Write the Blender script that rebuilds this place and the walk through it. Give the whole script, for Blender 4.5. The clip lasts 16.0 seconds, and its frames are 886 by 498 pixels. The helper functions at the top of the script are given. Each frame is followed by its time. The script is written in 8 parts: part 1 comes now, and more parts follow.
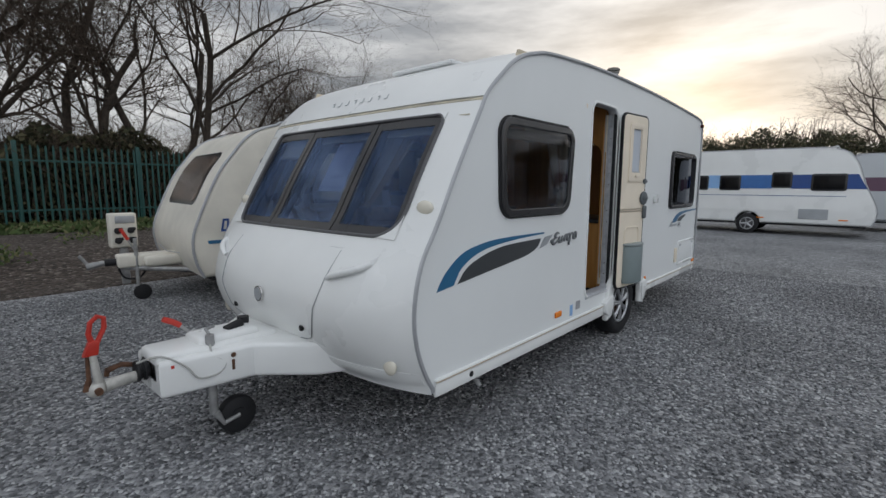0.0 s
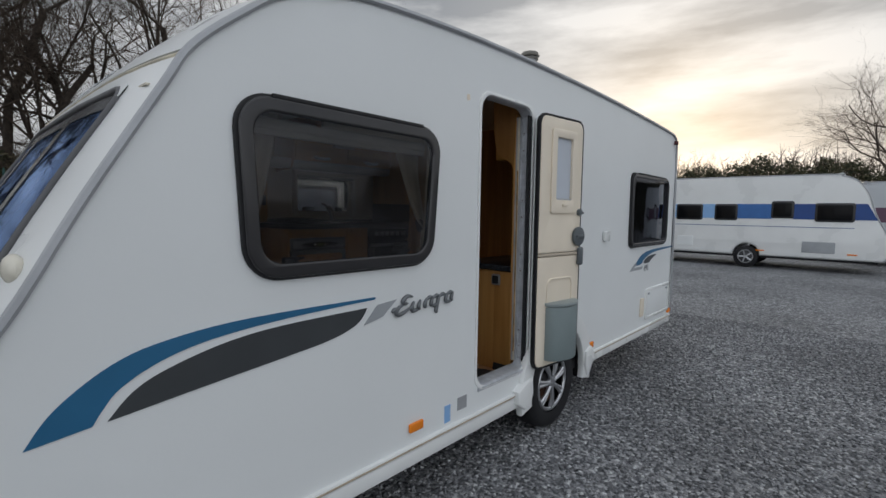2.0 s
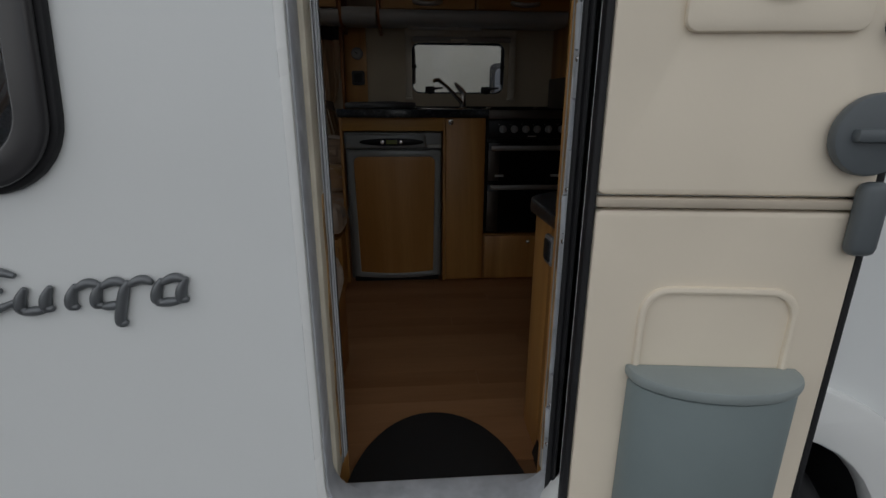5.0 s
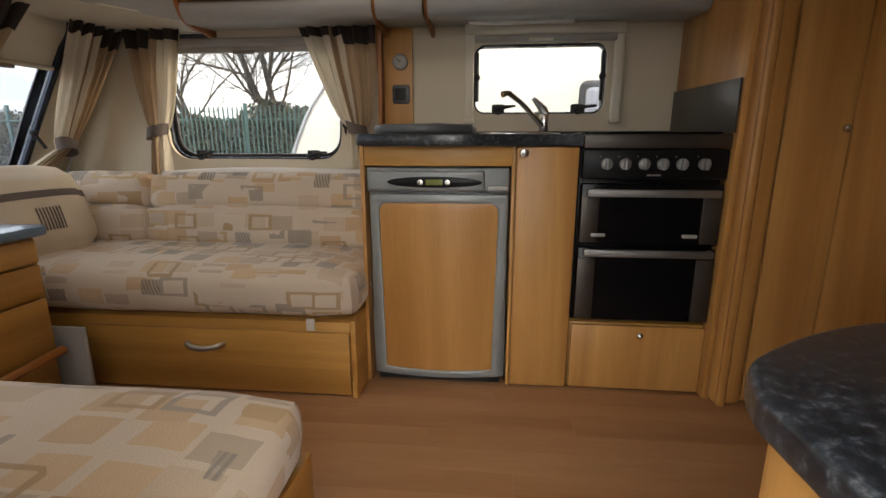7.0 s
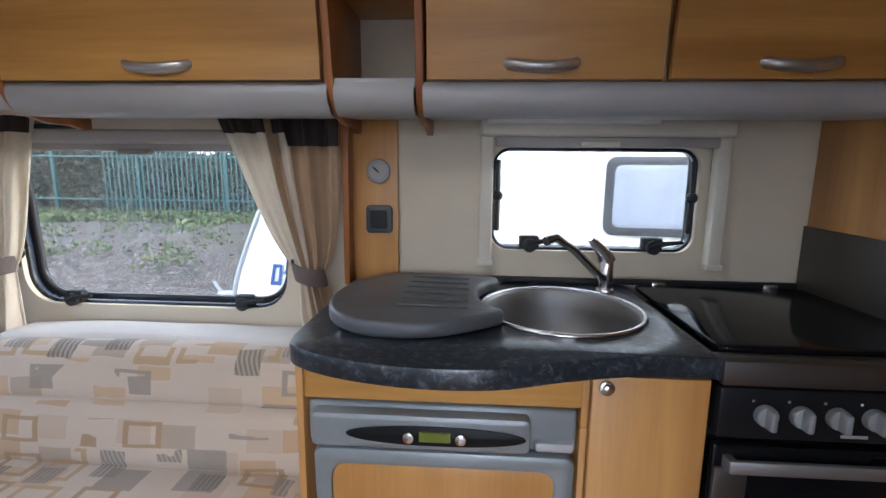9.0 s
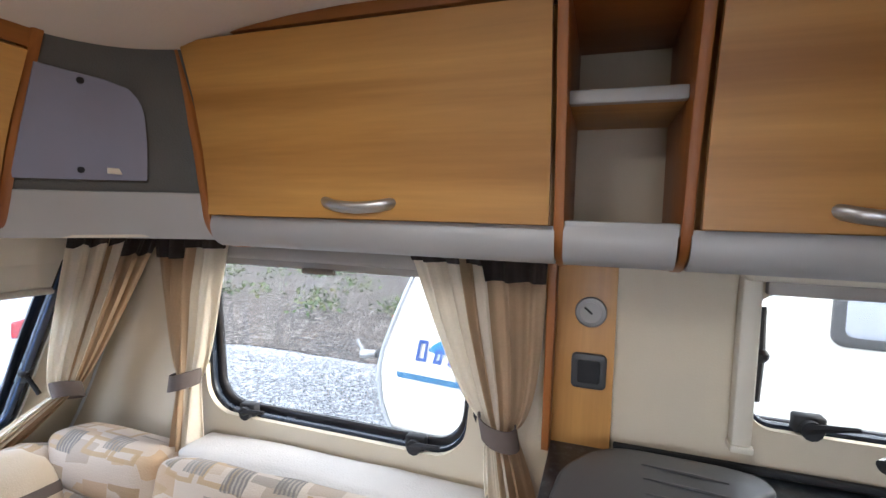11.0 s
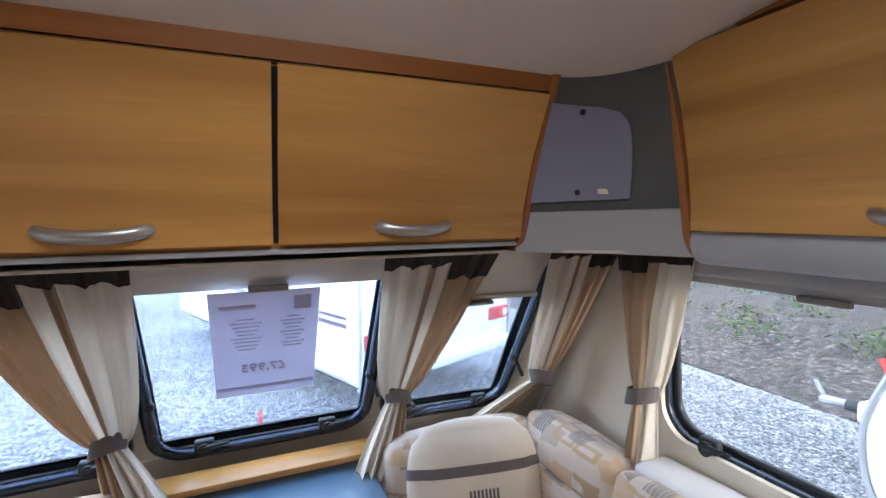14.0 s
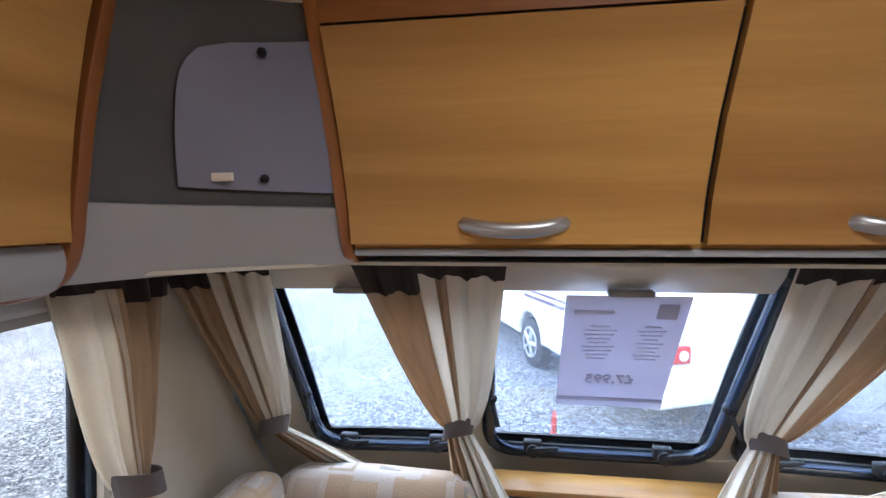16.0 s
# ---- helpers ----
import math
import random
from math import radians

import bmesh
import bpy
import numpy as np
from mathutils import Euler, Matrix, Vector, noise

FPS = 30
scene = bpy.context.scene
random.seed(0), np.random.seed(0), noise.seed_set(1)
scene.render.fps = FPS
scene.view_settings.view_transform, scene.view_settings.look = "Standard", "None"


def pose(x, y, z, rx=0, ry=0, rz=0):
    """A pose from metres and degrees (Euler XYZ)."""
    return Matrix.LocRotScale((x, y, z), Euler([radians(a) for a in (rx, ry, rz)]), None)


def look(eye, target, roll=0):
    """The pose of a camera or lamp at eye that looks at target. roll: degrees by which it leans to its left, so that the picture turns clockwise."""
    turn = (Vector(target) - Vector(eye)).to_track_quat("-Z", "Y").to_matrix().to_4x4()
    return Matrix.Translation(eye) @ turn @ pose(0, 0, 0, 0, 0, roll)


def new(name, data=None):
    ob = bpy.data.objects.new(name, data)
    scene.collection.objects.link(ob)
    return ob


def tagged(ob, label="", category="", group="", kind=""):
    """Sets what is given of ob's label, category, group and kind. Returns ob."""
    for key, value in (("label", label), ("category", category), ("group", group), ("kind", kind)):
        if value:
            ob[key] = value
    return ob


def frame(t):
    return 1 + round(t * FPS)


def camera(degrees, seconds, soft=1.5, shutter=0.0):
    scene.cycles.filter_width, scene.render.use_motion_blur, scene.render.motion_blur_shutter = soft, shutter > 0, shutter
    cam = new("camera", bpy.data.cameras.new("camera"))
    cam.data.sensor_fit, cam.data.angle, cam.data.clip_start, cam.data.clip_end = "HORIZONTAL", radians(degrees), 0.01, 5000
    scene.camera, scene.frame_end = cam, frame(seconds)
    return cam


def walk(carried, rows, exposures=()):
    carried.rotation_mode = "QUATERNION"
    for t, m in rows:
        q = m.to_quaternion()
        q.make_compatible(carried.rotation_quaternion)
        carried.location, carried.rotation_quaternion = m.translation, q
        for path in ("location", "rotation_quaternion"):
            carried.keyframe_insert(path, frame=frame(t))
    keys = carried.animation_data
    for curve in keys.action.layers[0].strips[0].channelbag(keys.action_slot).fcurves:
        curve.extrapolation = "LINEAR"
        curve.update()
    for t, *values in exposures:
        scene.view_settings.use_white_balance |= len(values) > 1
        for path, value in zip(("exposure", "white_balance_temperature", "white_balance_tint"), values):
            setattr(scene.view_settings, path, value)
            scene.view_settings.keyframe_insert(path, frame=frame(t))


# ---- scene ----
cam = camera(87.3, 16.0)
PATH = [
    (0, (-1.748, -1.629, 1.447), (-0.267, -0.312, 1.178), 0.3),
    (0.5, (-1.421, -1.617, 1.451), (0.12, -0.368, 1.202), 0.5),
    (1, (-1.022, -1.55, 1.477), (0.538, -0.317, 1.26), 0.6),
    (1.5, (-0.561, -1.55, 1.499), (0.924, -0.222, 1.325), 0.6),
    (2, (-0.096, -1.505, 1.492), (1.385, -0.17, 1.332), 0.8),
    (2.5, (0.363, -1.448, 1.498), (1.84, -0.112, 1.316), 0.3),
    (3, (0.794, -1.393, 1.503), (2.147, 0.065, 1.297), -0.7),
    (3.5, (1.219, -1.28, 1.469), (2.498, 0.238, 1.22), -0.5),
    (4, (1.582, -1.191, 1.467), (2.579, 0.515, 1.158), -0.2),
    (4.2, (1.7, -1.149, 1.459), (2.503, 0.644, 1.084), 0.1),
    (6.3, (2.224, -0.18, 1.27), (1.958, 1.685, 0.6), -0.1),
    (6.5, (2.214, -0.13, 1.29), (1.964, 1.764, 0.7), -0.1),
    (7, (2.136, 0.041, 1.359), (1.955, 1.982, 0.91), -0.0),
    (7.5, (2.104, 0.216, 1.404), (1.956, 2.173, 1.016), -0.0),
    (8, (2.048, 0.42, 1.41), (1.919, 2.38, 1.034), 0.3),
    (8.5, (2.034, 0.776, 1.472), (1.916, 2.74, 1.109), 0.5),
    (9, (2.017, 0.865, 1.701), (1.891, 2.833, 1.372), 0.6),
    (9.2, (2.013, 0.887, 1.749), (1.876, 2.858, 1.44), 0.8),
    (11.3, (1.72, 1.109, 1.924), (0.957, 2.953, 1.785), 1.5),
    (11.5, (1.695, 1.113, 1.928), (0.851, 2.922, 1.798), 1.6),
    (12, (1.645, 1.138, 1.926), (0.539, 2.8, 1.799), 1.6),
    (12.5, (1.629, 1.146, 1.934), (0.259, 2.597, 1.805), 1.4),
    (13, (1.626, 1.127, 1.931), (0.058, 2.361, 1.794), 0.7),
    (13.5, (1.622, 1.097, 1.931), (-0.098, 2.108, 1.797), -0.0),
    (14, (1.611, 1.059, 1.932), (-0.221, 1.848, 1.79), -0.5),
    (14.5, (1.612, 1.013, 1.931), (-0.313, 1.538, 1.786), -0.6),
    (15, (1.552, 0.963, 1.923), (-0.426, 1.218, 1.773), -0.3),
    (15.5, (1.457, 0.886, 1.919), (-0.538, 0.841, 1.781), 0.1),
    (16, (1.421, 0.832, 1.923), (-0.557, 0.569, 1.788), -0.4),
]
ROWS = [(t, look(eye, target, roll)) for t, eye, target, roll in PATH]
walk(cam, ROWS, [(0, 0.4, 6500, 10), (2.5, 0.25, 6500, 10), (3.5, 0.1, 6600, 10), (4.2, 0.1, 6700, 10), (5.4, 0.3, 6900, 10), (6.0, 1.5, 7300, 10), (6.3, 2.2, 7500, 10), (6.5, 2.5, 7500, 10), (7.0, 3.45, 7500, 10), (7.5, 4.1, 7350, 10), (8.0, 4.3, 7000, 10), (8.5, 4.15, 6300, 10), (9.0, 4.1, 5750, 10), (11.3, 4.5, 6100, 10), (12.5, 4.45, 6000, 10), (13.5, 4.2, 5600, 10), (14.5, 4.15, 5600, 10), (16.0, 4.3, 5750, 10)])

# ---- world: broken cloud near sunset, brightest low over the far end of the yard ----
SUN_DIR = Vector((0.93, 0.27, 0.22)).normalized()
world = bpy.data.worlds.new("sky")
scene.world = world
world.use_nodes = True
wn, wl = world.node_tree.nodes, world.node_tree.links
wn.clear()


w_out = wn.new("ShaderNodeOutputWorld")
w_bg = wn.new("ShaderNodeBackground")
w_sky = wn.new("ShaderNodeTexSky")
w_sky.sky_type = "NISHITA"
w_sky.sun_disc = False
w_sky.sun_elevation = radians(9)
w_sky.sun_rotation = math.atan2(SUN_DIR.x, SUN_DIR.y)
w_sky.air_density, w_sky.dust_density = 1.0, 3.0
w_tc = wn.new("ShaderNodeTexCoord")
w_map = wn.new("ShaderNodeMapping")
w_map.inputs["Scale"].default_value = (1.0, 1.0, 4.5)
w_noise = wn.new("ShaderNodeTexNoise")
w_noise.inputs["Scale"].default_value = 2.3
w_noise.inputs["Detail"].default_value = 7
w_noise.inputs["Roughness"].default_value = 0.55
w_ramp = wn.new("ShaderNodeValToRGB")
w_ramp.color_ramp.elements[0].position = 0.40
w_ramp.color_ramp.elements[0].color = (0.205, 0.222, 0.245, 1)
w_ramp.color_ramp.elements[1].position = 0.62
w_ramp.color_ramp.elements[1].color = (0.54, 0.545, 0.55, 1)
w_dot = wn.new("ShaderNodeVectorMath")
w_dot.operation = "DOT_PRODUCT"
w_dot.inputs[1].default_value = SUN_DIR
w_glow = wn.new("ShaderNodeMapRange")
w_glow.inputs["From Min"].default_value, w_glow.inputs["From Max"].default_value = 0.84, 1.0
w_glow.inputs["To Min"].default_value, w_glow.inputs["To Max"].default_value = 0.0, 1.0
w_glow.interpolation_type = "SMOOTHSTEP"
w_mix = wn.new("ShaderNodeMix")
w_mix.data_type, w_mix.blend_type = "RGBA", "ADD"
w_mix.inputs["B"].default_value = (0.085, 0.080, 0.073, 1)
w_mix2 = wn.new("ShaderNodeMix")
w_mix2.data_type, w_mix2.blend_type = "RGBA", "ADD"
w_mix2.inputs["Factor"].default_value = 0.007
wl.new(w_tc.outputs["Generated"], w_map.inputs["Vector"])
wl.new(w_map.outputs["Vector"], w_noise.inputs["Vector"])
wl.new(w_noise.outputs["Fac"], w_ramp.inputs["Fac"])
wl.new(w_tc.outputs["Generated"], w_dot.inputs[0])
wl.new(w_dot.outputs["Value"], w_glow.inputs["Value"])
wl.new(w_glow.outputs["Result"], w_mix.inputs["Factor"])
wl.new(w_ramp.outputs["Color"], w_mix.inputs["A"])
wl.new(w_mix.outputs["Result"], w_mix2.inputs["A"])
wl.new(w_sky.outputs["Color"], w_mix2.inputs["B"])
# clearer, bluer and brighter sky away from the sunset
w_back = wn.new("ShaderNodeVectorMath")
w_back.operation = "DOT_PRODUCT"
w_back.inputs[1].default_value = Vector((-0.55, -0.60, 0.58)).normalized()
w_clear = wn.new("ShaderNodeMapRange")
w_clear.inputs["From Min"].default_value, w_clear.inputs["From Max"].default_value = -0.2, 0.9
w_clear.interpolation_type = "SMOOTHSTEP"
w_gain = wn.new("ShaderNodeMix")
w_gain.data_type, w_gain.blend_type = "RGBA", "MULTIPLY"
w_gain.inputs["B"].default_value = (1.70, 1.74, 1.80, 1)
wl.new(w_tc.outputs["Generated"], w_back.inputs[0]), wl.new(w_back.outputs["Value"], w_clear.inputs["Value"])
wl.new(w_clear.outputs["Result"], w_gain.inputs["Factor"]), wl.new(w_mix2.outputs["Result"], w_gain.inputs["A"])
wl.new(w_gain.outputs["Result"], w_bg.inputs["Color"])
w_bg.inputs["Strength"].default_value = 1.0
wl.new(w_bg.outputs["Background"], w_out.inputs["Surface"])

sun = new("sun", bpy.data.lights.new("sun", "SUN"))
sun.data.energy, sun.data.angle, sun.data.color = 0.5, radians(25), (1.0, 0.93, 0.82)
sun.matrix_world = look(SUN_DIR * 50, (0, 0, 0))

# added area lamp standing in for daylight at an assumed rooflight over the lounge
for nm, m_, sx_, sy_, watts in (("rooflight_daylight", look((1.40, 1.115, 2.285), (1.40, 1.115, 0)), 0.42, 0.42, 0.42),):
    lamp = new(nm, bpy.data.lights.new(nm, "AREA"))
    lamp.data.shape, lamp.data.size, lamp.data.size_y, lamp.data.energy, lamp.data.color = "RECTANGLE", sx_, sy_, watts, (1.0, 0.97, 0.93)
    lamp.matrix_world = m_

# ---- materials ----


def shader(name):
    m = bpy.data.materials.new(name)
    m.use_nodes = True
    nt = m.node_tree
    return m, nt.nodes, nt.links, nt.nodes["Principled BSDF"]


def plain(name, col, rough=0.5, metal=0.0, var=0.06, scale=6.0, bump=0.05, fine=90.0, coat=0.0, sheen=0.0):
    """Colour with a slow and a fine variation, and a fine relief."""
    m, n, l, b = shader(name)
    tc = n.new("ShaderNodeTexCoord")
    a, f = n.new("ShaderNodeTexNoise"), n.new("ShaderNodeTexNoise")
    a.inputs["Scale"].default_value, f.inputs["Scale"].default_value = scale, fine
    a.inputs["Detail"].default_value = 5
    l.new(tc.outputs["Object"], a.inputs["Vector"]), l.new(tc.outputs["Object"], f.inputs["Vector"])
    r = n.new("ShaderNodeValToRGB")
    lo, hi = [max(0, c * (1 - var * 1.5)) for c in col], [min(1, c * (1 + var)) for c in col]
    r.color_ramp.elements[0].position, r.color_ramp.elements[1].position = 0.3, 0.7
    r.color_ramp.elements[0].color, r.color_ramp.elements[1].color = (*lo, 1), (*hi, 1)
    l.new(a.outputs["Fac"], r.inputs["Fac"])
    l.new(r.outputs["Color"], b.inputs["Base Color"])
    rr = n.new("ShaderNodeMapRange")
    rr.inputs["To Min"].default_value, rr.inputs["To Max"].default_value = max(0, rough - 0.08), min(1, rough + 0.1)
    l.new(a.outputs["Fac"], rr.inputs["Value"]), l.new(rr.outputs["Result"], b.inputs["Roughness"])
    b.inputs["Metallic"].default_value = metal
    b.inputs["Coat Weight"].default_value = coat
    b.inputs["Sheen Weight"].default_value = sheen
    if bump:
        bp = n.new("ShaderNodeBump")
        bp.inputs["Strength"].default_value, bp.inputs["Distance"].default_value = bump, 0.004
        l.new(f.outputs["Fac"], bp.inputs["Height"]), l.new(bp.outputs["Normal"], b.inputs["Normal"])
    return m


def wood(name, lo, hi, grain, rough=0.4, across=16.0):
    """Veneer whose grain runs along one axis (0, 1 or 2)."""
    m, n, l, b = shader(name)
    tc, mp = n.new("ShaderNodeTexCoord"), n.new("ShaderNodeMapping")
    s = [across, across, across]
    s[grain] = 0.9
    mp.inputs["Scale"].default_value = s
    oi = n.new("ShaderNodeObjectInfo")
    sh = n.new("ShaderNodeVectorMath")
    sh.operation = "SCALE"
    sh.inputs[0].default_value = (7.0, 5.0, 9.0)
    l.new(oi.outputs["Random"], sh.inputs["Scale"]), l.new(sh.outputs["Vector"], mp.inputs["Location"])
    a, f = n.new("ShaderNodeTexNoise"), n.new("ShaderNodeTexNoise")
    a.inputs["Scale"].default_value, a.inputs["Detail"].default_value, a.inputs["Distortion"].default_value = 0.42, 9, 1.0
    f.inputs["Scale"].default_value, f.inputs["Detail"].default_value = 9.0, 3
    l.new(tc.outputs["Object"], mp.inputs["Vector"])
    l.new(mp.outputs["Vector"], a.inputs["Vector"]), l.new(mp.outputs["Vector"], f.inputs["Vector"])
    r = n.new("ShaderNodeValToRGB")
    r.color_ramp.elements[0].position, r.color_ramp.elements[1].position = 0.33, 0.66
    r.color_ramp.elements[0].color, r.color_ramp.elements[1].color = (*lo, 1), (*hi, 1)
    l.new(a.outputs["Fac"], r.inputs["Fac"])
    mx = n.new("ShaderNodeMix")
    mx.data_type, mx.blend_type = "RGBA", "MULTIPLY"
    mx.inputs["Factor"].default_value = 0.22
    l.new(r.outputs["Color"], mx.inputs["A"]), l.new(f.outputs["Fac"], mx.inputs["B"])
    l.new(mx.outputs["Result"], b.inputs["Base Color"])
    b.inputs["Roughness"].default_value = rough
    bp = n.new("ShaderNodeBump")
    bp.inputs["Strength"].default_value, bp.inputs["Distance"].default_value = 0.06, 0.002
    l.new(f.outputs["Fac"], bp.inputs["Height"]), l.new(bp.outputs["Normal"], b.inputs["Normal"])
    return m


def pane_mat(name, tint, sky_gloss=0.0, dusty=0.004):
    m, n, l, b = shader(name)
    n.remove(b)
    t, g, fr, mx = n.new("ShaderNodeBsdfTransparent"), n.new("ShaderNodeBsdfGlossy"), n.new("ShaderNodeLayerWeight"), n.new("ShaderNodeMixShader")
    t.inputs["Color"].default_value = (*tint, 1)
    g.inputs["Roughness"].default_value = 0.03
    # front panes: blue sky reflection is put into the gloss colour
    g.inputs["Color"].default_value = (0.9, 0.92, 1.0, 1) if not sky_gloss else (0.42, 0.60, 1.0, 1)
    fr.inputs["Blend"].default_value = 0.5
    pw, sc = n.new("ShaderNodeMath"), n.new("ShaderNodeMath")
    pw.operation, sc.operation = "POWER", "MULTIPLY_ADD"
    pw.inputs[1].default_value, sc.inputs[1].default_value, sc.inputs[2].default_value = 4.0, 0.6, 0.022 + sky_gloss
    l.new(fr.outputs["Facing"], pw.inputs[0]), l.new(pw.outputs[0], sc.inputs[0])
    wv, bp, tc = n.new("ShaderNodeTexNoise"), n.new("ShaderNodeBump"), n.new("ShaderNodeTexCoord")
    wv.inputs["Scale"].default_value = 2.2
    bp.inputs["Strength"].default_value, bp.inputs["Distance"].default_value = 0.25, 0.03
    l.new(tc.outputs["Object"], wv.inputs["Vector"]), l.new(wv.outputs["Fac"], bp.inputs["Height"]), l.new(bp.outputs["Normal"], g.inputs["Normal"])
    l.new(sc.outputs[0], mx.inputs["Fac"]), l.new(t.outputs["BSDF"], mx.inputs[1]), l.new(g.outputs["BSDF"], mx.inputs[2])
    # fine scratches and dust scatter a little daylight
    dust, veil = n.new("ShaderNodeBsdfTranslucent"), n.new("ShaderNodeMixShader")
    dust.inputs["Color"].default_value = (0.85, 0.88, 0.92, 1)
    veil.inputs["Fac"].default_value = dusty
    l.new(mx.outputs["Shader"], veil.inputs[1]), l.new(dust.outputs["BSDF"], veil.inputs[2])
    l.new(veil.outputs["Shader"], n["Material Output"].inputs["Surface"])
    return m


def patterned(name):
    """Beige upholstery printed with tan blocks, bent outlines and hatched grey squares."""
    m, n, l, b = shader(name)
    tc = n.new("ShaderNodeTexCoord")
    # the cloth pulls the print slightly out of true
    wob, wsub, wadd = n.new("ShaderNodeTexNoise"), n.new("ShaderNodeVectorMath"), n.new("ShaderNodeVectorMath")
    wob.inputs["Scale"].default_value = 14
    wsub.operation, wadd.operation = "MULTIPLY_ADD", "ADD"
    wsub.inputs[1].default_value, wsub.inputs[2].default_value = (0.008, 0.008, 0.008), (-0.004, -0.004, -0.004)
    l.new(tc.outputs["Object"], wob.inputs["Vector"]), l.new(wob.outputs["Color"], wsub.inputs[0])
    l.new(tc.outputs["Object"], wadd.inputs[0]), l.new(wsub.outputs["Vector"], wadd.inputs[1])
    base = n.new("ShaderNodeTexNoise")
    base.inputs["Scale"].default_value = 3.0
    l.new(tc.outputs["Object"], base.inputs["Vector"])
    br = n.new("ShaderNodeValToRGB")
    br.color_ramp.elements[0].color, br.color_ramp.elements[1].color = (0.49, 0.39, 0.30, 1), (0.57, 0.47, 0.375, 1)
    l.new(base.outputs["Fac"], br.inputs["Fac"])
    last = br.outputs["Color"]

    def calc(op, a, k):
        q = n.new("ShaderNodeMath")
        q.operation = op
        l.new(a, q.inputs[0])
        if isinstance(k, tuple):
            q.inputs[1].default_value, q.inputs[2].default_value = k
        elif isinstance(k, float):
            q.inputs[1].default_value = k
        else:
            l.new(k, q.inputs[1])
        return q.outputs[0]

    def blocks(scale, jitter, off, stretch):
        mp, v, sep = n.new("ShaderNodeMapping"), n.new("ShaderNodeTexVoronoi"), n.new("ShaderNodeSeparateColor")
        mp.inputs["Location"].default_value, mp.inputs["Scale"].default_value = (off, off * 0.7, off * 1.3), stretch
        v.distance = "CHEBYCHEV"
        v.inputs["Scale"].default_value, v.inputs["Randomness"].default_value = scale, jitter
        l.new(wadd.outputs["Vector"], mp.inputs["Vector"]), l.new(mp.outputs["Vector"], v.inputs["Vector"]), l.new(v.outputs["Color"], sep.inputs["Color"])
        return v.outputs["Distance"], sep.outputs["Red"], sep.outputs["Green"], sep.outputs["Blue"]

    def palette(fac, cols):
        pal = n.new("ShaderNodeValToRGB")
        pal.color_ramp.interpolation = "CONSTANT"
        for k, c in enumerate(cols):
            e = pal.color_ramp.elements[k] if k < 2 else pal.color_ramp.elements.new(k / len(cols))
            e.position, e.color = k / len(cols), (*c, 1)
        l.new(fac, pal.inputs["Fac"])
        return pal.outputs["Color"]

    def over(fac, col):
        nonlocal last
        mx = n.new("ShaderNodeMix")
        mx.data_type = "RGBA"
        l.new(fac, mx.inputs["Factor"]), l.new(last, mx.inputs["A"]), l.new(col, mx.inputs["B"])
        last = mx.outputs["Result"]

    tans = ((0.44, 0.28, 0.145), (0.46, 0.345, 0.245), (0.36, 0.275, 0.20), (0.49, 0.32, 0.17))
    d, r_, g_, b_ = blocks(11.0, 0.45, 0.0, (0.8, 1.0, 1.25))
    over(calc("MULTIPLY", calc("MULTIPLY", calc("LESS_THAN", d, 0.40), calc("LESS_THAN", g_, 0.72)), 0.75), palette(r_, tans))
    d, r_, g_, b_ = blocks(8.8, 0.6, 3.7, (0.75, 1.0, 1.2))
    d2, r2, g2, b2 = blocks(5.0, 0.7, 8.1, (1, 1, 1))
    hook = calc("MULTIPLY", calc("COMPARE", d, (0.29, 0.05)), calc("MULTIPLY", calc("LESS_THAN", g_, 0.95), calc("LESS_THAN", r2, 0.72)))
    over(calc("MULTIPLY", hook, 0.85), palette(b_, ((0.34, 0.22, 0.11), (0.42, 0.28, 0.14), (0.28, 0.235, 0.19))))
    d, r_, g_, b_ = blocks(7.2, 0.55, 5.3, (0.9, 1.0, 1.1))
    mp, wv = n.new("ShaderNodeMapping"), n.new("ShaderNodeTexWave")
    mp.inputs["Rotation"].default_value = (0.5, 0.3, 0.2)
    wv.inputs["Scale"].default_value = 26
    l.new(wadd.outputs["Vector"], mp.inputs["Vector"]), l.new(mp.outputs["Vector"], wv.inputs["Vector"])
    square = calc("MULTIPLY", calc("LESS_THAN", d, 0.22), calc("LESS_THAN", g_, 0.75))
    over(calc("MULTIPLY", square, calc("MULTIPLY_ADD", calc("GREATER_THAN", wv.outputs["Fac"], 0.5), (0.45, 0.5))), palette(r_, ((0.17, 0.15, 0.13), (0.24, 0.21, 0.18), (0.20, 0.17, 0.13))))
    l.new(last, b.inputs["Base Color"])
    b.inputs["Roughness"].default_value = 0.9
    b.inputs["Sheen Weight"].default_value = 0.2
    f, cr, sm_, bp = n.new("ShaderNodeTexNoise"), n.new("ShaderNodeTexNoise"), n.new("ShaderNodeMath"), n.new("ShaderNodeBump")
    f.inputs["Scale"].default_value, cr.inputs["Scale"].default_value, cr.inputs["Detail"].default_value = 260, 9, 3
    sm_.operation = "MULTIPLY_ADD"
    sm_.inputs[1].default_value = 4.0
    bp.inputs["Strength"].default_value, bp.inputs["Distance"].default_value = 0.35, 0.004
    l.new(tc.outputs["Object"], f.inputs["Vector"]), l.new(tc.outputs["Object"], cr.inputs["Vector"])
    l.new(cr.outputs["Fac"], sm_.inputs[0]), l.new(f.outputs["Fac"], sm_.inputs[2])
    l.new(sm_.outputs[0], bp.inputs["Height"]), l.new(bp.outputs["Normal"], b.inputs["Normal"])
    return m


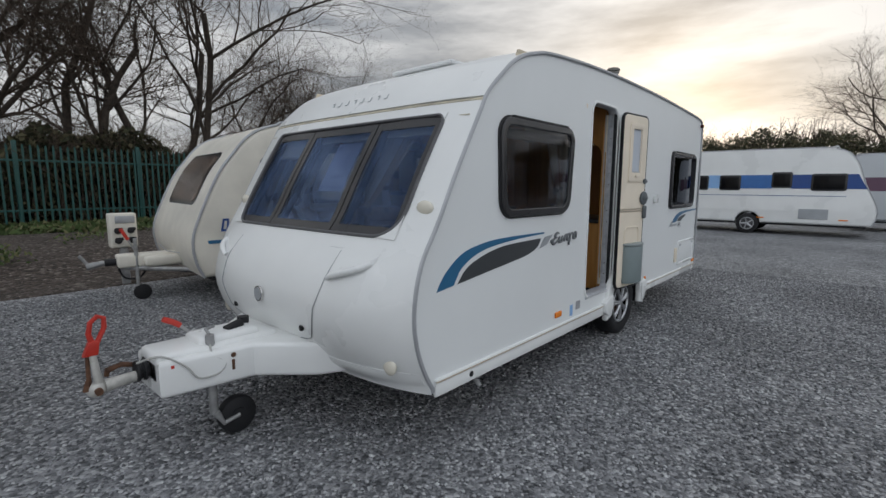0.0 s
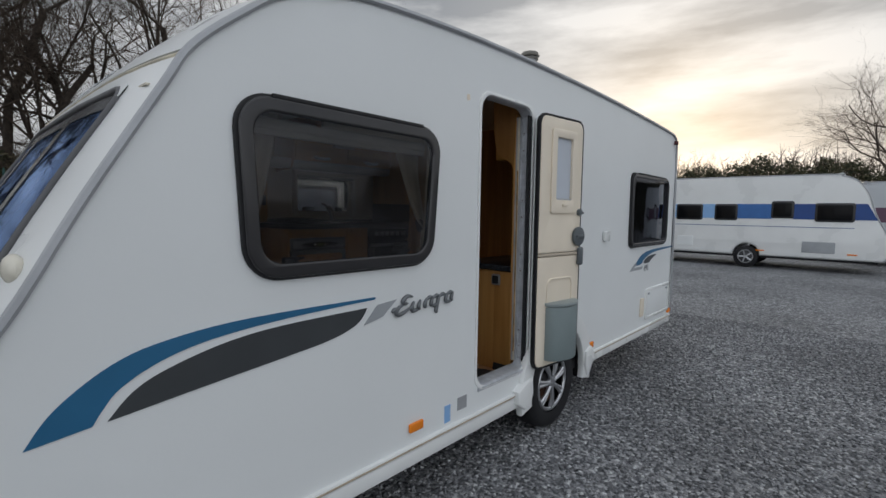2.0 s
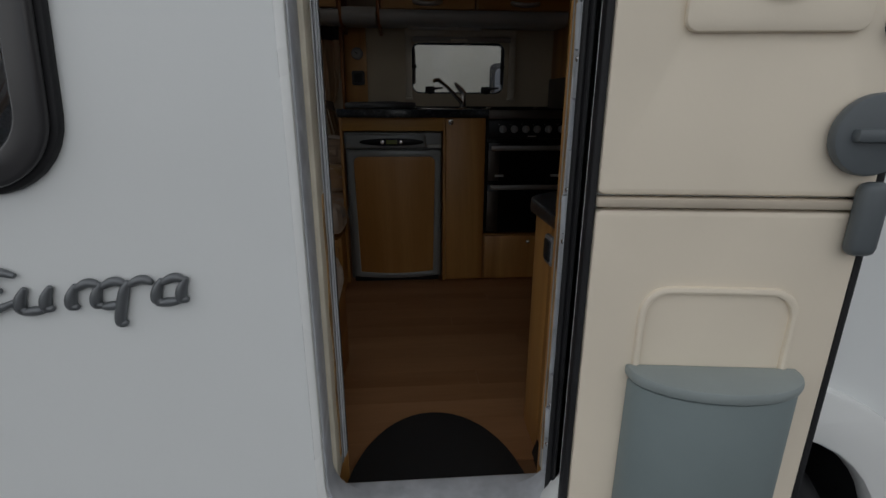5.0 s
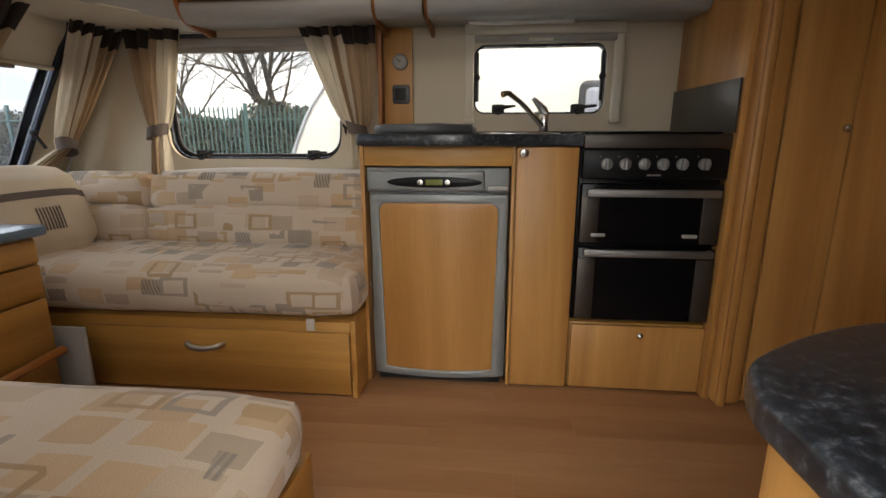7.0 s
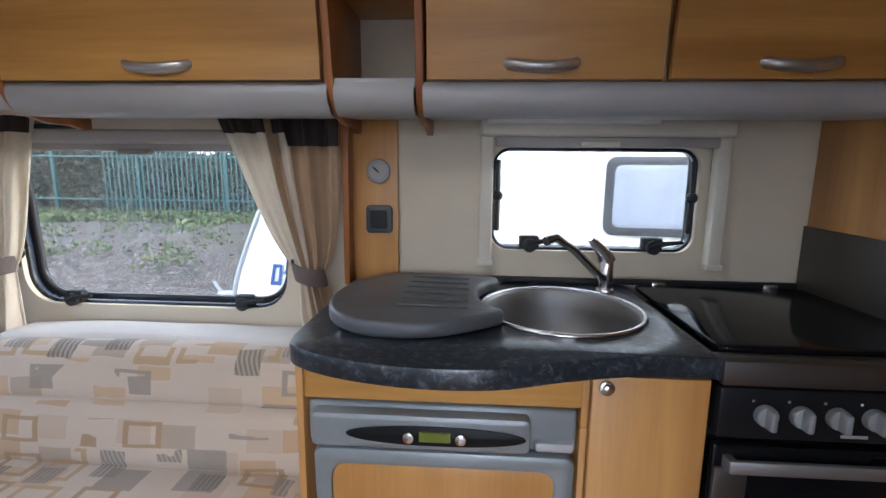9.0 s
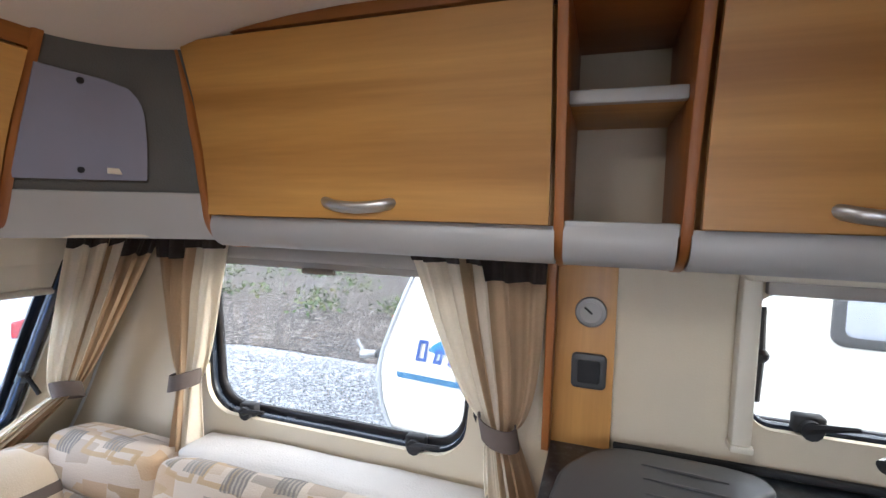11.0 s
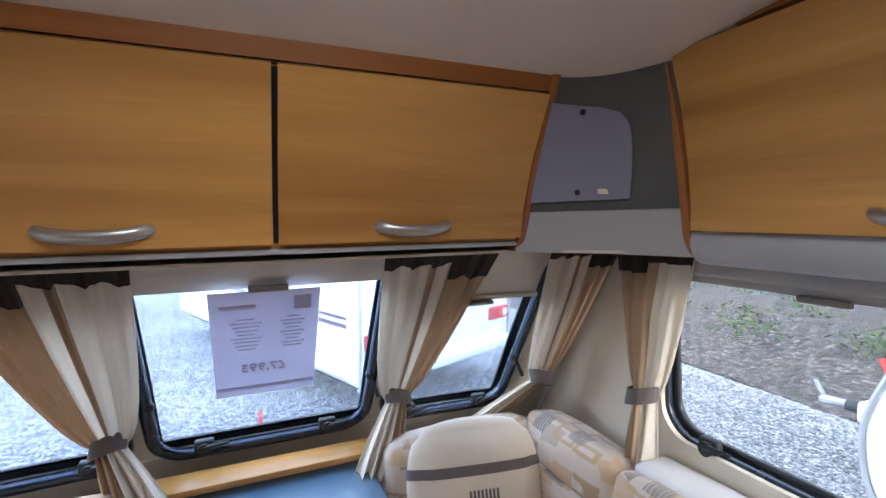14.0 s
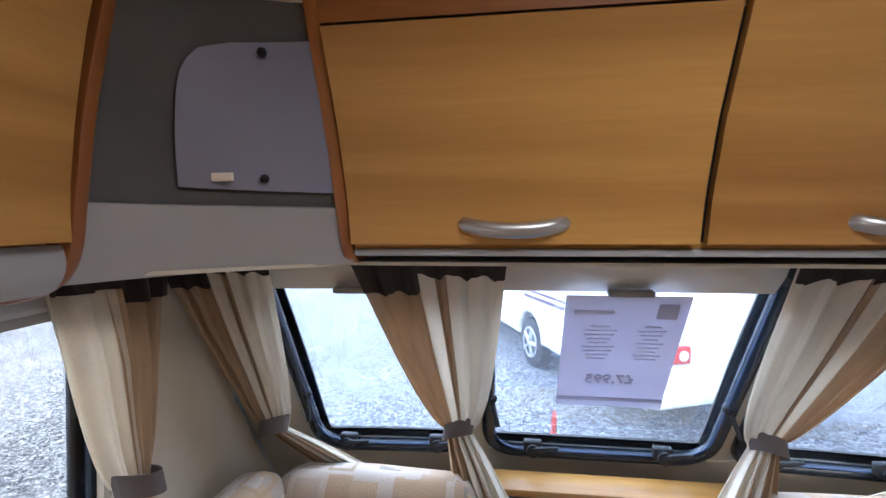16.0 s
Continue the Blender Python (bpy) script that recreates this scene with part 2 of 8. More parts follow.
def cells(name, stops, scale, rough=0.9, bump=0.8, dist=0.02, detail_scale=0.6, random_part=False):
    """Loose stone, soil or leaf litter: cells of several tones over slow patches."""
    m, n, l, b = shader(name)
    tc, v, a = n.new("ShaderNodeTexCoord"), n.new("ShaderNodeTexVoronoi"), n.new("ShaderNodeTexNoise")
    v.inputs["Scale"].default_value, a.inputs["Scale"].default_value, a.inputs["Detail"].default_value = scale, detail_scale, 6
    l.new(tc.outputs["Object"], v.inputs["Vector"]), l.new(tc.outputs["Object"], a.inputs["Vector"])
    sep, r = n.new("ShaderNodeSeparateColor"), n.new("ShaderNodeValToRGB")
    l.new(v.outputs["Color"], sep.inputs["Color"])
    for k, (p, c) in enumerate(stops):
        e = r.color_ramp.elements[k] if k < 2 else r.color_ramp.elements.new(p)
        e.position, e.color = p, (*c, 1)
    if random_part:
        g = n.new("ShaderNodeNewGeometry")
        l.new(g.outputs["Random Per Island"], r.inputs["Fac"])
    else:
        l.new(sep.outputs["Red"], r.inputs["Fac"])
    mr, mx = n.new("ShaderNodeMapRange"), n.new("ShaderNodeMix")
    mr.inputs["From Min"].default_value, mr.inputs["From Max"].default_value = 0.3, 0.7
    mr.inputs["To Min"].default_value, mr.inputs["To Max"].default_value = 0.72, 1.15
    l.new(a.outputs["Fac"], mr.inputs["Value"])
    mx.data_type, mx.blend_type = "RGBA", "MULTIPLY"
    mx.inputs["Factor"].default_value = 1.0
    l.new(r.outputs["Color"], mx.inputs["A"]), l.new(mr.outputs["Result"], mx.inputs["B"])
    l.new(mx.outputs["Result"], b.inputs["Base Color"])
    b.inputs["Roughness"].default_value = rough
    if bump:
        bp = n.new("ShaderNodeBump")
        bp.invert = True
        bp.inputs["Strength"].default_value, bp.inputs["Distance"].default_value = bump, dist
        l.new(v.outputs["Distance"], bp.inputs["Height"]), l.new(bp.outputs["Normal"], b.inputs["Normal"])
    return m


def cloth(name, col, trans=0.35, var=0.08):
    m, n, l, b = shader(name)
    b.inputs["Base Color"].default_value = (*col, 1)
    b.inputs["Roughness"].default_value = 0.95
    tr, mx, f, tc, bp, r = (n.new("ShaderNodeBsdfTranslucent"), n.new("ShaderNodeMixShader"), n.new("ShaderNodeTexNoise"), n.new("ShaderNodeTexCoord"), n.new("ShaderNodeBump"), n.new("ShaderNodeValToRGB"))
    f.inputs["Scale"].default_value = 180
    r.color_ramp.elements[0].color, r.color_ramp.elements[1].color = (*[c * (1 - var) for c in col], 1), (*[min(1, c * (1 + var)) for c in col], 1)
    l.new(tc.outputs["Object"], f.inputs["Vector"]), l.new(f.outputs["Fac"], r.inputs["Fac"])
    l.new(r.outputs["Color"], b.inputs["Base Color"]), l.new(r.outputs["Color"], tr.inputs["Color"])
    bp.inputs["Strength"].default_value, bp.inputs["Distance"].default_value = 0.2, 0.002
    l.new(f.outputs["Fac"], bp.inputs["Height"]), l.new(bp.outputs["Normal"], b.inputs["Normal"])
    mx.inputs["Fac"].default_value = trans
    l.new(b.outputs["BSDF"], mx.inputs[1]), l.new(tr.outputs["BSDF"], mx.inputs[2])
    l.new(mx.outputs["Shader"], n["Material Output"].inputs["Surface"])
    return m


def speckled(name, lo, mid, hi, scale=45.0, rough=0.25):
    """Laminate with cloudy stone flecks."""
    m, n, l, b = shader(name)
    tc, a = n.new("ShaderNodeTexCoord"), n.new("ShaderNodeTexNoise")
    a.inputs["Scale"].default_value, a.inputs["Detail"].default_value, a.inputs["Roughness"].default_value, a.inputs["Distortion"].default_value = scale, 6, 0.7, 0.3
    r = n.new("ShaderNodeValToRGB")
    r.color_ramp.elements[0].position, r.color_ramp.elements[0].color = 0.44, (*lo, 1)
    r.color_ramp.elements[1].position, r.color_ramp.elements[1].color = 0.66, (*hi, 1)
    e = r.color_ramp.elements.new(0.55)
    e.color = (*mid, 1)
    l.new(tc.outputs["Object"], a.inputs["Vector"]), l.new(a.outputs["Fac"], r.inputs["Fac"]), l.new(r.outputs["Color"], b.inputs["Base Color"])
    b.inputs["Roughness"].default_value = rough
    return m


WHITE = plain("white_gel_coat", (0.80, 0.81, 0.80), 0.28, var=0.03, scale=1.5, bump=0.02, fine=30, coat=0.3)
SIDE = plain("white_aluminium_skin", (0.78, 0.80, 0.80), 0.34, var=0.02, scale=1.2, bump=0.05, fine=55)
CREAM = plain("cream_moulding", (0.80, 0.71, 0.58), 0.5, var=0.04, scale=3)
OLDWHITE = plain("weathered_cream_skin", (0.71, 0.675, 0.595), 0.45, var=0.10, scale=2.2)
BLACK = plain("black_rubber", (0.018, 0.018, 0.02), 0.55, var=0.2, scale=9)
DARKFRAME = plain("smoked_window_edge", (0.030, 0.029, 0.031), 0.20, var=0.1, bump=0.0)
GREYTRIM = plain("grey_awning_rail", (0.42, 0.43, 0.45), 0.4, metal=0.3, var=0.08)
ALLOY = plain("alloy", (0.52, 0.53, 0.55), 0.33, metal=0.85, var=0.1, scale=14)
SATIN = plain("satin_nickel", (0.50, 0.49, 0.47), 0.38, metal=0.9, var=0.05, bump=0.0)
CHROME = plain("brushed_chrome", (0.62, 0.61, 0.60), 0.22, metal=1.0, var=0.05, bump=0.0)
STEEL = plain("stainless_steel", (0.29, 0.285, 0.28), 0.52, metal=1.0, var=0.06, scale=20, fine=200)
GALV = plain("galvanised_steel", (0.36, 0.36, 0.36), 0.55, metal=0.6, var=0.2, scale=12, bump=0.15)
RUST = plain("rusty_steel", (0.12, 0.06, 0.035), 0.8, metal=0.2, var=0.4, scale=25, bump=0.4)
RED = plain("red_plastic", (0.55, 0.035, 0.02), 0.45, var=0.15)
ORANGE = plain("amber_lens", (0.85, 0.24, 0.02), 0.25, var=0.05)
REDLENS = plain("red_lens", (0.50, 0.01, 0.012), 0.15, var=0.05, bump=0)
BLUE = plain("blue_vinyl", (0.020, 0.130, 0.260), 0.35, var=0.05, bump=0.01)
SKYBLUE = plain("pale_blue_vinyl", (0.25, 0.45, 0.75), 0.35, var=0.05, bump=0.01)
DEEPBLUE = plain("deep_blue_vinyl", (0.02, 0.07, 0.26), 0.35, var=0.05, bump=0.01)
GREYVINYL = plain("charcoal_vinyl", (0.045, 0.05, 0.055), 0.4, var=0.06, bump=0.01)
SILVER = plain("silver_vinyl", (0.38, 0.40, 0.42), 0.4, metal=0.2, var=0.05, bump=0.01)
MAUVE = plain("mauve_vinyl", (0.12, 0.06, 0.10), 0.4, var=0.05, bump=0.01)
BIN = plain("grey_green_plastic", (0.20, 0.245, 0.25), 0.5, var=0.04)
FRIDGEGREY = plain("blue_grey_trim", (0.23, 0.245, 0.25), 0.38, metal=0.3, var=0.05)
PELMET = plain("silver_pelmet", (0.37, 0.37, 0.365), 0.45, metal=0.1, var=0.03)
GREYPANEL = plain("charcoal_fabric_panel", (0.10, 0.098, 0.092), 0.9, var=0.08, fine=300, bump=0.3)
LAVENDER = plain("pale_grey_speaker_cover", (0.225, 0.23, 0.30), 0.35, var=0.06, scale=5)
LINING = plain("cream_wallboard", (0.57, 0.495, 0.375), 0.65, var=0.04, scale=3, fine=220, bump=0.12)
CEILING = plain("off_white_ceiling_board", (0.72, 0.66, 0.58), 0.7, var=0.03, scale=2, fine=160, bump=0.15)
BLIND = plain("cream_blind_cassette", (0.62, 0.57, 0.47), 0.45, var=0.03)
BEECH_X = wood("beech_veneer_lengthwise", (0.365, 0.165, 0.034), (0.61, 0.322, 0.083), 0)
BEECH_Y = wood("beech_veneer_crosswise", (0.365, 0.165, 0.034), (0.61, 0.322, 0.083), 1)
BEECH_Z = wood("beech_veneer_upright", (0.395, 0.178, 0.048), (0.60, 0.315, 0.10), 2)
CHERRY = wood("orange_beech_edge", (0.27, 0.085, 0.018), (0.40, 0.15, 0.035), 2, across=24)
CHERRY_X = wood("orange_beech_edge_lengthwise", (0.26, 0.085, 0.018), (0.38, 0.15, 0.035), 0, across=24)
CHERRY_Y = wood("orange_beech_edge_crosswise", (0.26, 0.085, 0.018), (0.38, 0.15, 0.035), 1, across=24)
FRIDGEWOOD = wood("fridge_door_veneer", (0.42, 0.19, 0.05), (0.52, 0.26, 0.08), 2)
FLOORING = wood("wood_effect_vinyl", (0.32, 0.15, 0.065), (0.46, 0.25, 0.125), 0, rough=0.42, across=9)
WORKTOP = speckled("dark_stone_laminate", (0.010, 0.012, 0.016), (0.024, 0.030, 0.038), (0.10, 0.11, 0.125), scale=60.0, rough=0.28)
# dark chest top, with the sky's blue reflection put into its base colour
CHESTTOP = speckled("sky_sheen_laminate", (0.075, 0.135, 0.21), (0.080, 0.142, 0.22), (0.09, 0.155, 0.235), rough=0.3)
LIDGREY = plain("grey_moulded_drainer", (0.075, 0.078, 0.085), 0.38, var=0.06, scale=30, fine=400, bump=0.1)
HOBGLASS = plain("black_glass", (0.005, 0.005, 0.006), 0.10, var=0.05, bump=0)
OVENBLACK = plain("black_enamel", (0.008, 0.008, 0.009), 0.3, var=0.08, bump=0.01)
HOBGLASS.node_tree.nodes["Principled BSDF"].inputs["Specular IOR Level"].default_value = 0.14
OVENBLACK.node_tree.nodes["Principled BSDF"].inputs["Specular IOR Level"].default_value = 0.15
BLACK.node_tree.nodes["Principled BSDF"].inputs["Specular IOR Level"].default_value = 0.3
BRONZE = plain("bronzed_steel_trim", (0.085, 0.073, 0.065), 0.42, metal=0.8, var=0.1)
CHESTTOP.node_tree.nodes["Principled BSDF"].inputs["Coat Weight"].default_value = 0.8
CHESTTOP.node_tree.nodes["Principled BSDF"].inputs["Coat Roughness"].default_value = 0.12
FABRIC = patterned("geometric_print_upholstery")
PLAINFABRIC = plain("plain_beige_upholstery", (0.60, 0.50, 0.38), 0.92, var=0.05, fine=280, bump=0.3, sheen=0.2)
PALECLOTH = plain("pale_cloth", (0.60, 0.555, 0.51), 0.95, var=0.04, fine=200, bump=0.4)
CURTAIN = cloth("cream_curtain", (0.85, 0.785, 0.675), 0.50)
CURTAIN_TAN = cloth("tan_curtain", (0.52, 0.375, 0.24), 0.36)
CURTAIN_DARK = cloth("dark_brown_curtain_heading", (0.035, 0.026, 0.023), 0.05)
TIE = plain("taupe_tie_band", (0.12, 0.095, 0.085), 0.85, var=0.1, fine=300, bump=0.3)
PANE = pane_mat("smoked_acrylic_pane", (0.58, 0.58, 0.58))
PANE_LOUNGE = pane_mat("grey_acrylic_pane", (0.66, 0.67, 0.68), 0.0, 0.012)
PANE_CLEAR = pane_mat("clear_acrylic_pane", (0.72, 0.73, 0.74), 0.0, 0.012)
PANE_FRONT = pane_mat("blue_tinted_acrylic_pane", (0.60, 0.64, 0.70), 0.050, 0.014)
PANE_DARK = pane_mat("dark_privacy_pane", (0.10, 0.105, 0.115))
PAPER = cloth("lilac_price_sheet", (0.82, 0.83, 0.96), 0.19, var=0.01)
INK = cloth("blue_grey_ink", (0.60, 0.59, 0.75), 0.165, var=0.01)
FAINT = cloth("faint_print", (0.78, 0.79, 0.925), 0.18, var=0.01)
LCD = plain("green_lcd", (0.12, 0.14, 0.02), 0.25, bump=0)
MAT = plain("black_door_mat", (0.012, 0.012, 0.013), 0.95, var=0.2, fine=500, bump=0.6)
SPLASH = plain("smoked_splashback", (0.034, 0.028, 0.022), 0.34, var=0.05, bump=0)
GRAVEL = cells("grey_gravel", ((0.0, (0.078, 0.081, 0.087)), (0.35, (0.178, 0.183, 0.194)), (0.75, (0.295, 0.298, 0.310)), (1.0, (0.496, 0.504, 0.512))), 42, bump=1.0, dist=0.02)
STONES = cells("loose_gravel_chips", ((0.0, (0.096, 0.099, 0.107)), (0.4, (0.200, 0.205, 0.216)), (0.8, (0.336, 0.339, 0.352)), (1.0, (0.576, 0.584, 0.592))), 60, bump=0.0, random_part=True)
SOIL = cells("stony_soil", ((0.0, (0.024, 0.017, 0.013)), (0.5, (0.058, 0.044, 0.035)), (0.85, (0.10, 0.080, 0.068)), (1.0, (0.23, 0.20, 0.175))), 22, bump=0.9, dist=0.05, detail_scale=0.35)
GRASS = cells("grass_blades", ((0.0, (0.035, 0.06, 0.015)), (0.5, (0.07, 0.11, 0.03)), (1.0, (0.16, 0.15, 0.07))), 5, bump=0, random_part=True)
BARK = plain("grey_brown_bark", (0.056, 0.044, 0.034), 0.95, var=0.3, scale=8, fine=60, bump=0.6)
TWIG = plain("brown_twigs", (0.066, 0.047, 0.034), 0.95, var=0.25, scale=3, bump=0)
BRAMBLE = cells("bramble_leaves", ((0.0, (0.026, 0.030, 0.014)), (0.5, (0.056, 0.060, 0.028)), (1.0, (0.115, 0.098, 0.052))), 3, bump=0, random_part=True)
FENCE = plain("green_painted_steel", (0.012, 0.072, 0.062), 0.5, var=0.1)

# ---- building helpers ----


def thing(name, base, label, category, group="", kind=""):
    ob = new(name)
    ob.location = base
    ob.empty_display_size = 0.1
    return tagged(ob, label, category, group, kind)


def smooth(me, angle=0.6):
    me.polygons.foreach_set("use_smooth", [True] * len(me.polygons))
    me.set_sharp_from_angle(angle=angle)


def attach(ob, parent):
    ob.parent = parent
    m = Matrix.Identity(4)
    chain = []
    p = parent
    while p:
        chain.append(p)
        p = p.parent
    for p in reversed(chain):
        m = m @ (p.matrix_parent_inverse if p.parent else Matrix.Identity(4)) @ p.matrix_basis
    ob.matrix_parent_inverse = m.inverted()


def link(name, me, material, parent=None, label="", **tags):
    ob = new(name, me)
    me.materials.append(material)
    if parent:
        attach(ob, parent)
        if label:
            tagged(ob, label)
    else:
        tagged(ob, label, **tags)
    return ob


def part(name, bm, material, parent=None, label="", sm=0.6, **tags):
    me = bpy.data.meshes.new(name)
    bm.to_mesh(me)
    bm.free()
    smooth(me, sm)
    return link(name, me, material, parent, label, **tags)


def box(x0, x1, y0, y1, z0, z1, r=0.003, seg=2, m=None):
    bm = bmesh.new()
    bmesh.ops.create_cube(bm, size=1)
    bmesh.ops.scale(bm, vec=(abs(x1 - x0), abs(y1 - y0), abs(z1 - z0)), verts=bm.verts)
    if r:
        bmesh.ops.bevel(bm, geom=bm.edges[:], offset=min(r, 0.45 * min(abs(x1 - x0), abs(y1 - y0), abs(z1 - z0))), segments=seg, profile=0.5, affect="EDGES")
    bmesh.ops.translate(bm, vec=((x0 + x1) / 2, (y0 + y1) / 2, (z0 + z1) / 2), verts=bm.verts)
    if m:
        bmesh.ops.transform(bm, matrix=m, verts=bm.verts)
    return bm


def merge(*bms):
    out = bmesh.new()
    for b in bms:
        me = bpy.data.meshes.new("t")
        b.to_mesh(me)
        b.free()
        out.from_mesh(me)
        bpy.data.meshes.remove(me)
    return out


def cyl(r, p, q, seg=20, r2=None, bevel=0.0):
    bm = bmesh.new()
    p, q = Vector(p), Vector(q)
    bmesh.ops.create_cone(bm, cap_ends=True, segments=seg, radius1=r, radius2=r if r2 is None else r2, depth=(q - p).length)
    if bevel:
        rim = [e for e in bm.edges if abs(e.verts[0].co.z - e.verts[1].co.z) < 1e-6]
        bmesh.ops.bevel(bm, geom=rim, offset=bevel, segments=2, profile=0.5, affect="EDGES")
    bmesh.ops.transform(bm, matrix=Matrix.Translation((p + q) / 2) @ (q - p).to_track_quat("Z", "Y").to_matrix().to_4x4(), verts=bm.verts)
    return bm


def ball(c, r, s=(1, 1, 1), seg=16):
    bm = bmesh.new()
    bmesh.ops.create_uvsphere(bm, u_segments=seg, v_segments=seg // 2, radius=r)
    bmesh.ops.scale(bm, vec=s, verts=bm.verts)
    bmesh.ops.translate(bm, vec=c, verts=bm.verts)
    return bm


def tube(pts, r, seg=8, flat=1.0):
    """A round bar along points; r may be one radius or one a point."""
    pts = [Vector(p) for p in pts]
    rs = r if isinstance(r, (list, tuple)) else [r] * len(pts)
    bm = bmesh.new()
    rings = []
    side = None
    for i, p in enumerate(pts):
        d = (pts[min(i + 1, len(pts) - 1)] - pts[max(i - 1, 0)]).normalized()
        if side is None:
            side = d.orthogonal().normalized()
        side = (side - d * side.dot(d)).normalized()
        up = d.cross(side)
        rings.append([bm.verts.new(p + (side * math.cos(a) + up * math.sin(a) * flat) * rs[i]) for a in (2 * math.pi * k / seg for k in range(seg))])
    for a, b in zip(rings, rings[1:]):
        for k in range(seg):
            bm.faces.new((a[k], a[(k + 1) % seg], b[(k + 1) % seg], b[k]))
    bm.faces.new(rings[0][::-1]), bm.faces.new(rings[-1])
    bmesh.ops.recalc_face_normals(bm, faces=bm.faces)
    return bm


def arc(c, r, a0, a1, n=8):
    return [(c[0] + r * math.cos(radians(a0 + (a1 - a0) * k / n)), c[1] + r * math.sin(radians(a0 + (a1 - a0) * k / n))) for k in range(n + 1)]


def rounded(x0, x1, y0, y1, r, n=6):
    rs = r if isinstance(r, (list, tuple)) else [r] * 4
    return arc((x1 - rs[0], y1 - rs[0]), rs[0], 0, 90, n) + arc((x0 + rs[1], y1 - rs[1]), rs[1], 90, 180, n) + arc((x0 + rs[2], y0 + rs[2]), rs[2], 180, 270, n) + arc((x1 - rs[3], y0 + rs[3]), rs[3], 270, 360, n)


def spline(pts, n=8, closed=False):
    """A smooth curve through 2D points."""
    out, k = [], len(pts)
    for i in range(k if closed else k - 1):
        p = [pts[(i + j) % k] if closed else pts[min(max(i + j, 0), k - 1)] for j in (-1, 0, 1, 2)]
        for s in range(n):
            t = s / n
            out.append(tuple(0.5 * (2 * b + (c - a) * t + (2 * a - 5 * b + 4 * c - d) * t * t + (3 * b - a - 3 * c + d) * t**3) for a, b, c, d in zip(*p)))
    return out if closed else out + [tuple(pts[-1])]


def plate(loops, depth, m, bevel=0.0, res=1):
    """A sheet cut to 2D loops (the first is the outline, the others holes), thick along its local z."""
    cu = bpy.data.curves.new("t", "CURVE")
    cu.dimensions, cu.fill_mode = "2D", "BOTH"
    cu.extrude = max(depth / 2 - bevel, 0.0005)
    cu.bevel_depth, cu.bevel_resolution, cu.offset = bevel, res, -bevel
    for lp in loops:
        sp = cu.splines.new("POLY")
        sp.points.add(len(lp) - 1)
        for pt, (a, b) in zip(sp.points, lp):
            pt.co = (a, b, 0, 1)
        sp.use_cyclic_u = True
    ob = bpy.data.objects.new("t", cu)
    me = bpy.data.meshes.new_from_object(ob)
    bm = bmesh.new()
    bm.from_mesh(me)
    bmesh.ops.remove_doubles(bm, verts=bm.verts, dist=1e-5)
    bmesh.ops.transform(bm, matrix=m, verts=bm.verts)
    bpy.data.objects.remove(ob), bpy.data.curves.remove(cu), bpy.data.meshes.remove(me)
    return bm


def along_y(y):
    """Local x, y become world x, z on the plane at y; local z points to -y."""
    return Matrix(((1, 0, 0, 0), (0, 0, -1, y), (0, 1, 0, 0), (0, 0, 0, 1)))


def along_x(x):
    """Local x, y become world y, z on the plane at x; local z points to +x."""
    return Matrix(((0, 0, 1, x), (1, 0, 0, 0), (0, 1, 0, 0), (0, 0, 0, 1)))


def flat(z):
    return Matrix.Translation((0, 0, z))


def sheet(fn, nu, nv, keep=None):
    """A grid surface from fn(u, v)."""
    bm = bmesh.new()
    vs = [[bm.verts.new(fn(i / nu, j / nv)) for j in range(nv + 1)] for i in range(nu + 1)]
    for i in range(nu):
        for j in range(nv):
            if keep is None or keep((i + 0.5) / nu, (j + 0.5) / nv):
                bm.faces.new((vs[i][j], vs[i + 1][j], vs[i + 1][j + 1], vs[i][j + 1]))
    loose = [v for v in bm.verts if not v.link_faces]
    bmesh.ops.delete(bm, geom=loose, context="VERTS")
    return bm


def thicken(bm, d):
    bmesh.ops.recalc_face_normals(bm, faces=bm.faces)
    bmesh.ops.solidify(bm, geom=bm.faces[:], thickness=d)
    return bm


def lerp(v, table):
    for (a, p), (b, q) in zip(table, table[1:]):
        if v <= b:
            return p + (q - p) * max(0.0, (v - a)) / (b - a)
    return table[-1][1]


def raw_mesh(name, verts, faces_flat, per):
    """A mesh from numpy arrays whose faces all have the same number of corners."""
    me = bpy.data.meshes.new(name)
    nf = len(faces_flat) // per
    me.vertices.add(len(verts)), me.loops.add(len(faces_flat)), me.polygons.add(nf)
    me.vertices.foreach_set("co", np.asarray(verts, np.float32).ravel())
    me.loops.foreach_set("vertex_index", np.asarray(faces_flat, np.int32))
    me.polygons.foreach_set("loop_start", np.arange(0, nf * per, per, dtype=np.int32))
    me.update(calc_edges=True)
    return me

# ---- the caravan that is walked round and entered ----
W, FLOOR, CEIL = 2.23, 0.45, 2.29
NOSE = [(0.0, 0.36), (-0.06, 0.46), (-0.12, 0.62), (-0.14, 0.81), (-0.09, 1.04), (0.04, 1.26), (0.18, 1.52), (0.37, 1.84), (0.45, 1.97), (0.59, 2.10), (0.74, 2.21), (0.93, 2.28), (1.22, 2.33)]
TOP = [(2.05, 2.37), (3.35, 2.37), (4.6, 2.335), (5.08, 2.31)]
TAIL = [(5.16, 2.285), (5.20, 2.22), (5.215, 2.0), (5.25, 1.2), (5.27, 0.42)]
OUTLINE = spline(NOSE + TOP, 5) + TAIL
ARCH = arc((2.76, 0.36), 0.40, 0, 180, 14)
SKIN = OUTLINE + [(5.22, 0.38)] + ARCH
WIN = [0.59, 1.505, 1.275, 1.845]
WASH = [4.0, 4.94, 1.225, 1.825]
KIT = [2.065, 2.64, 1.475, 1.775]
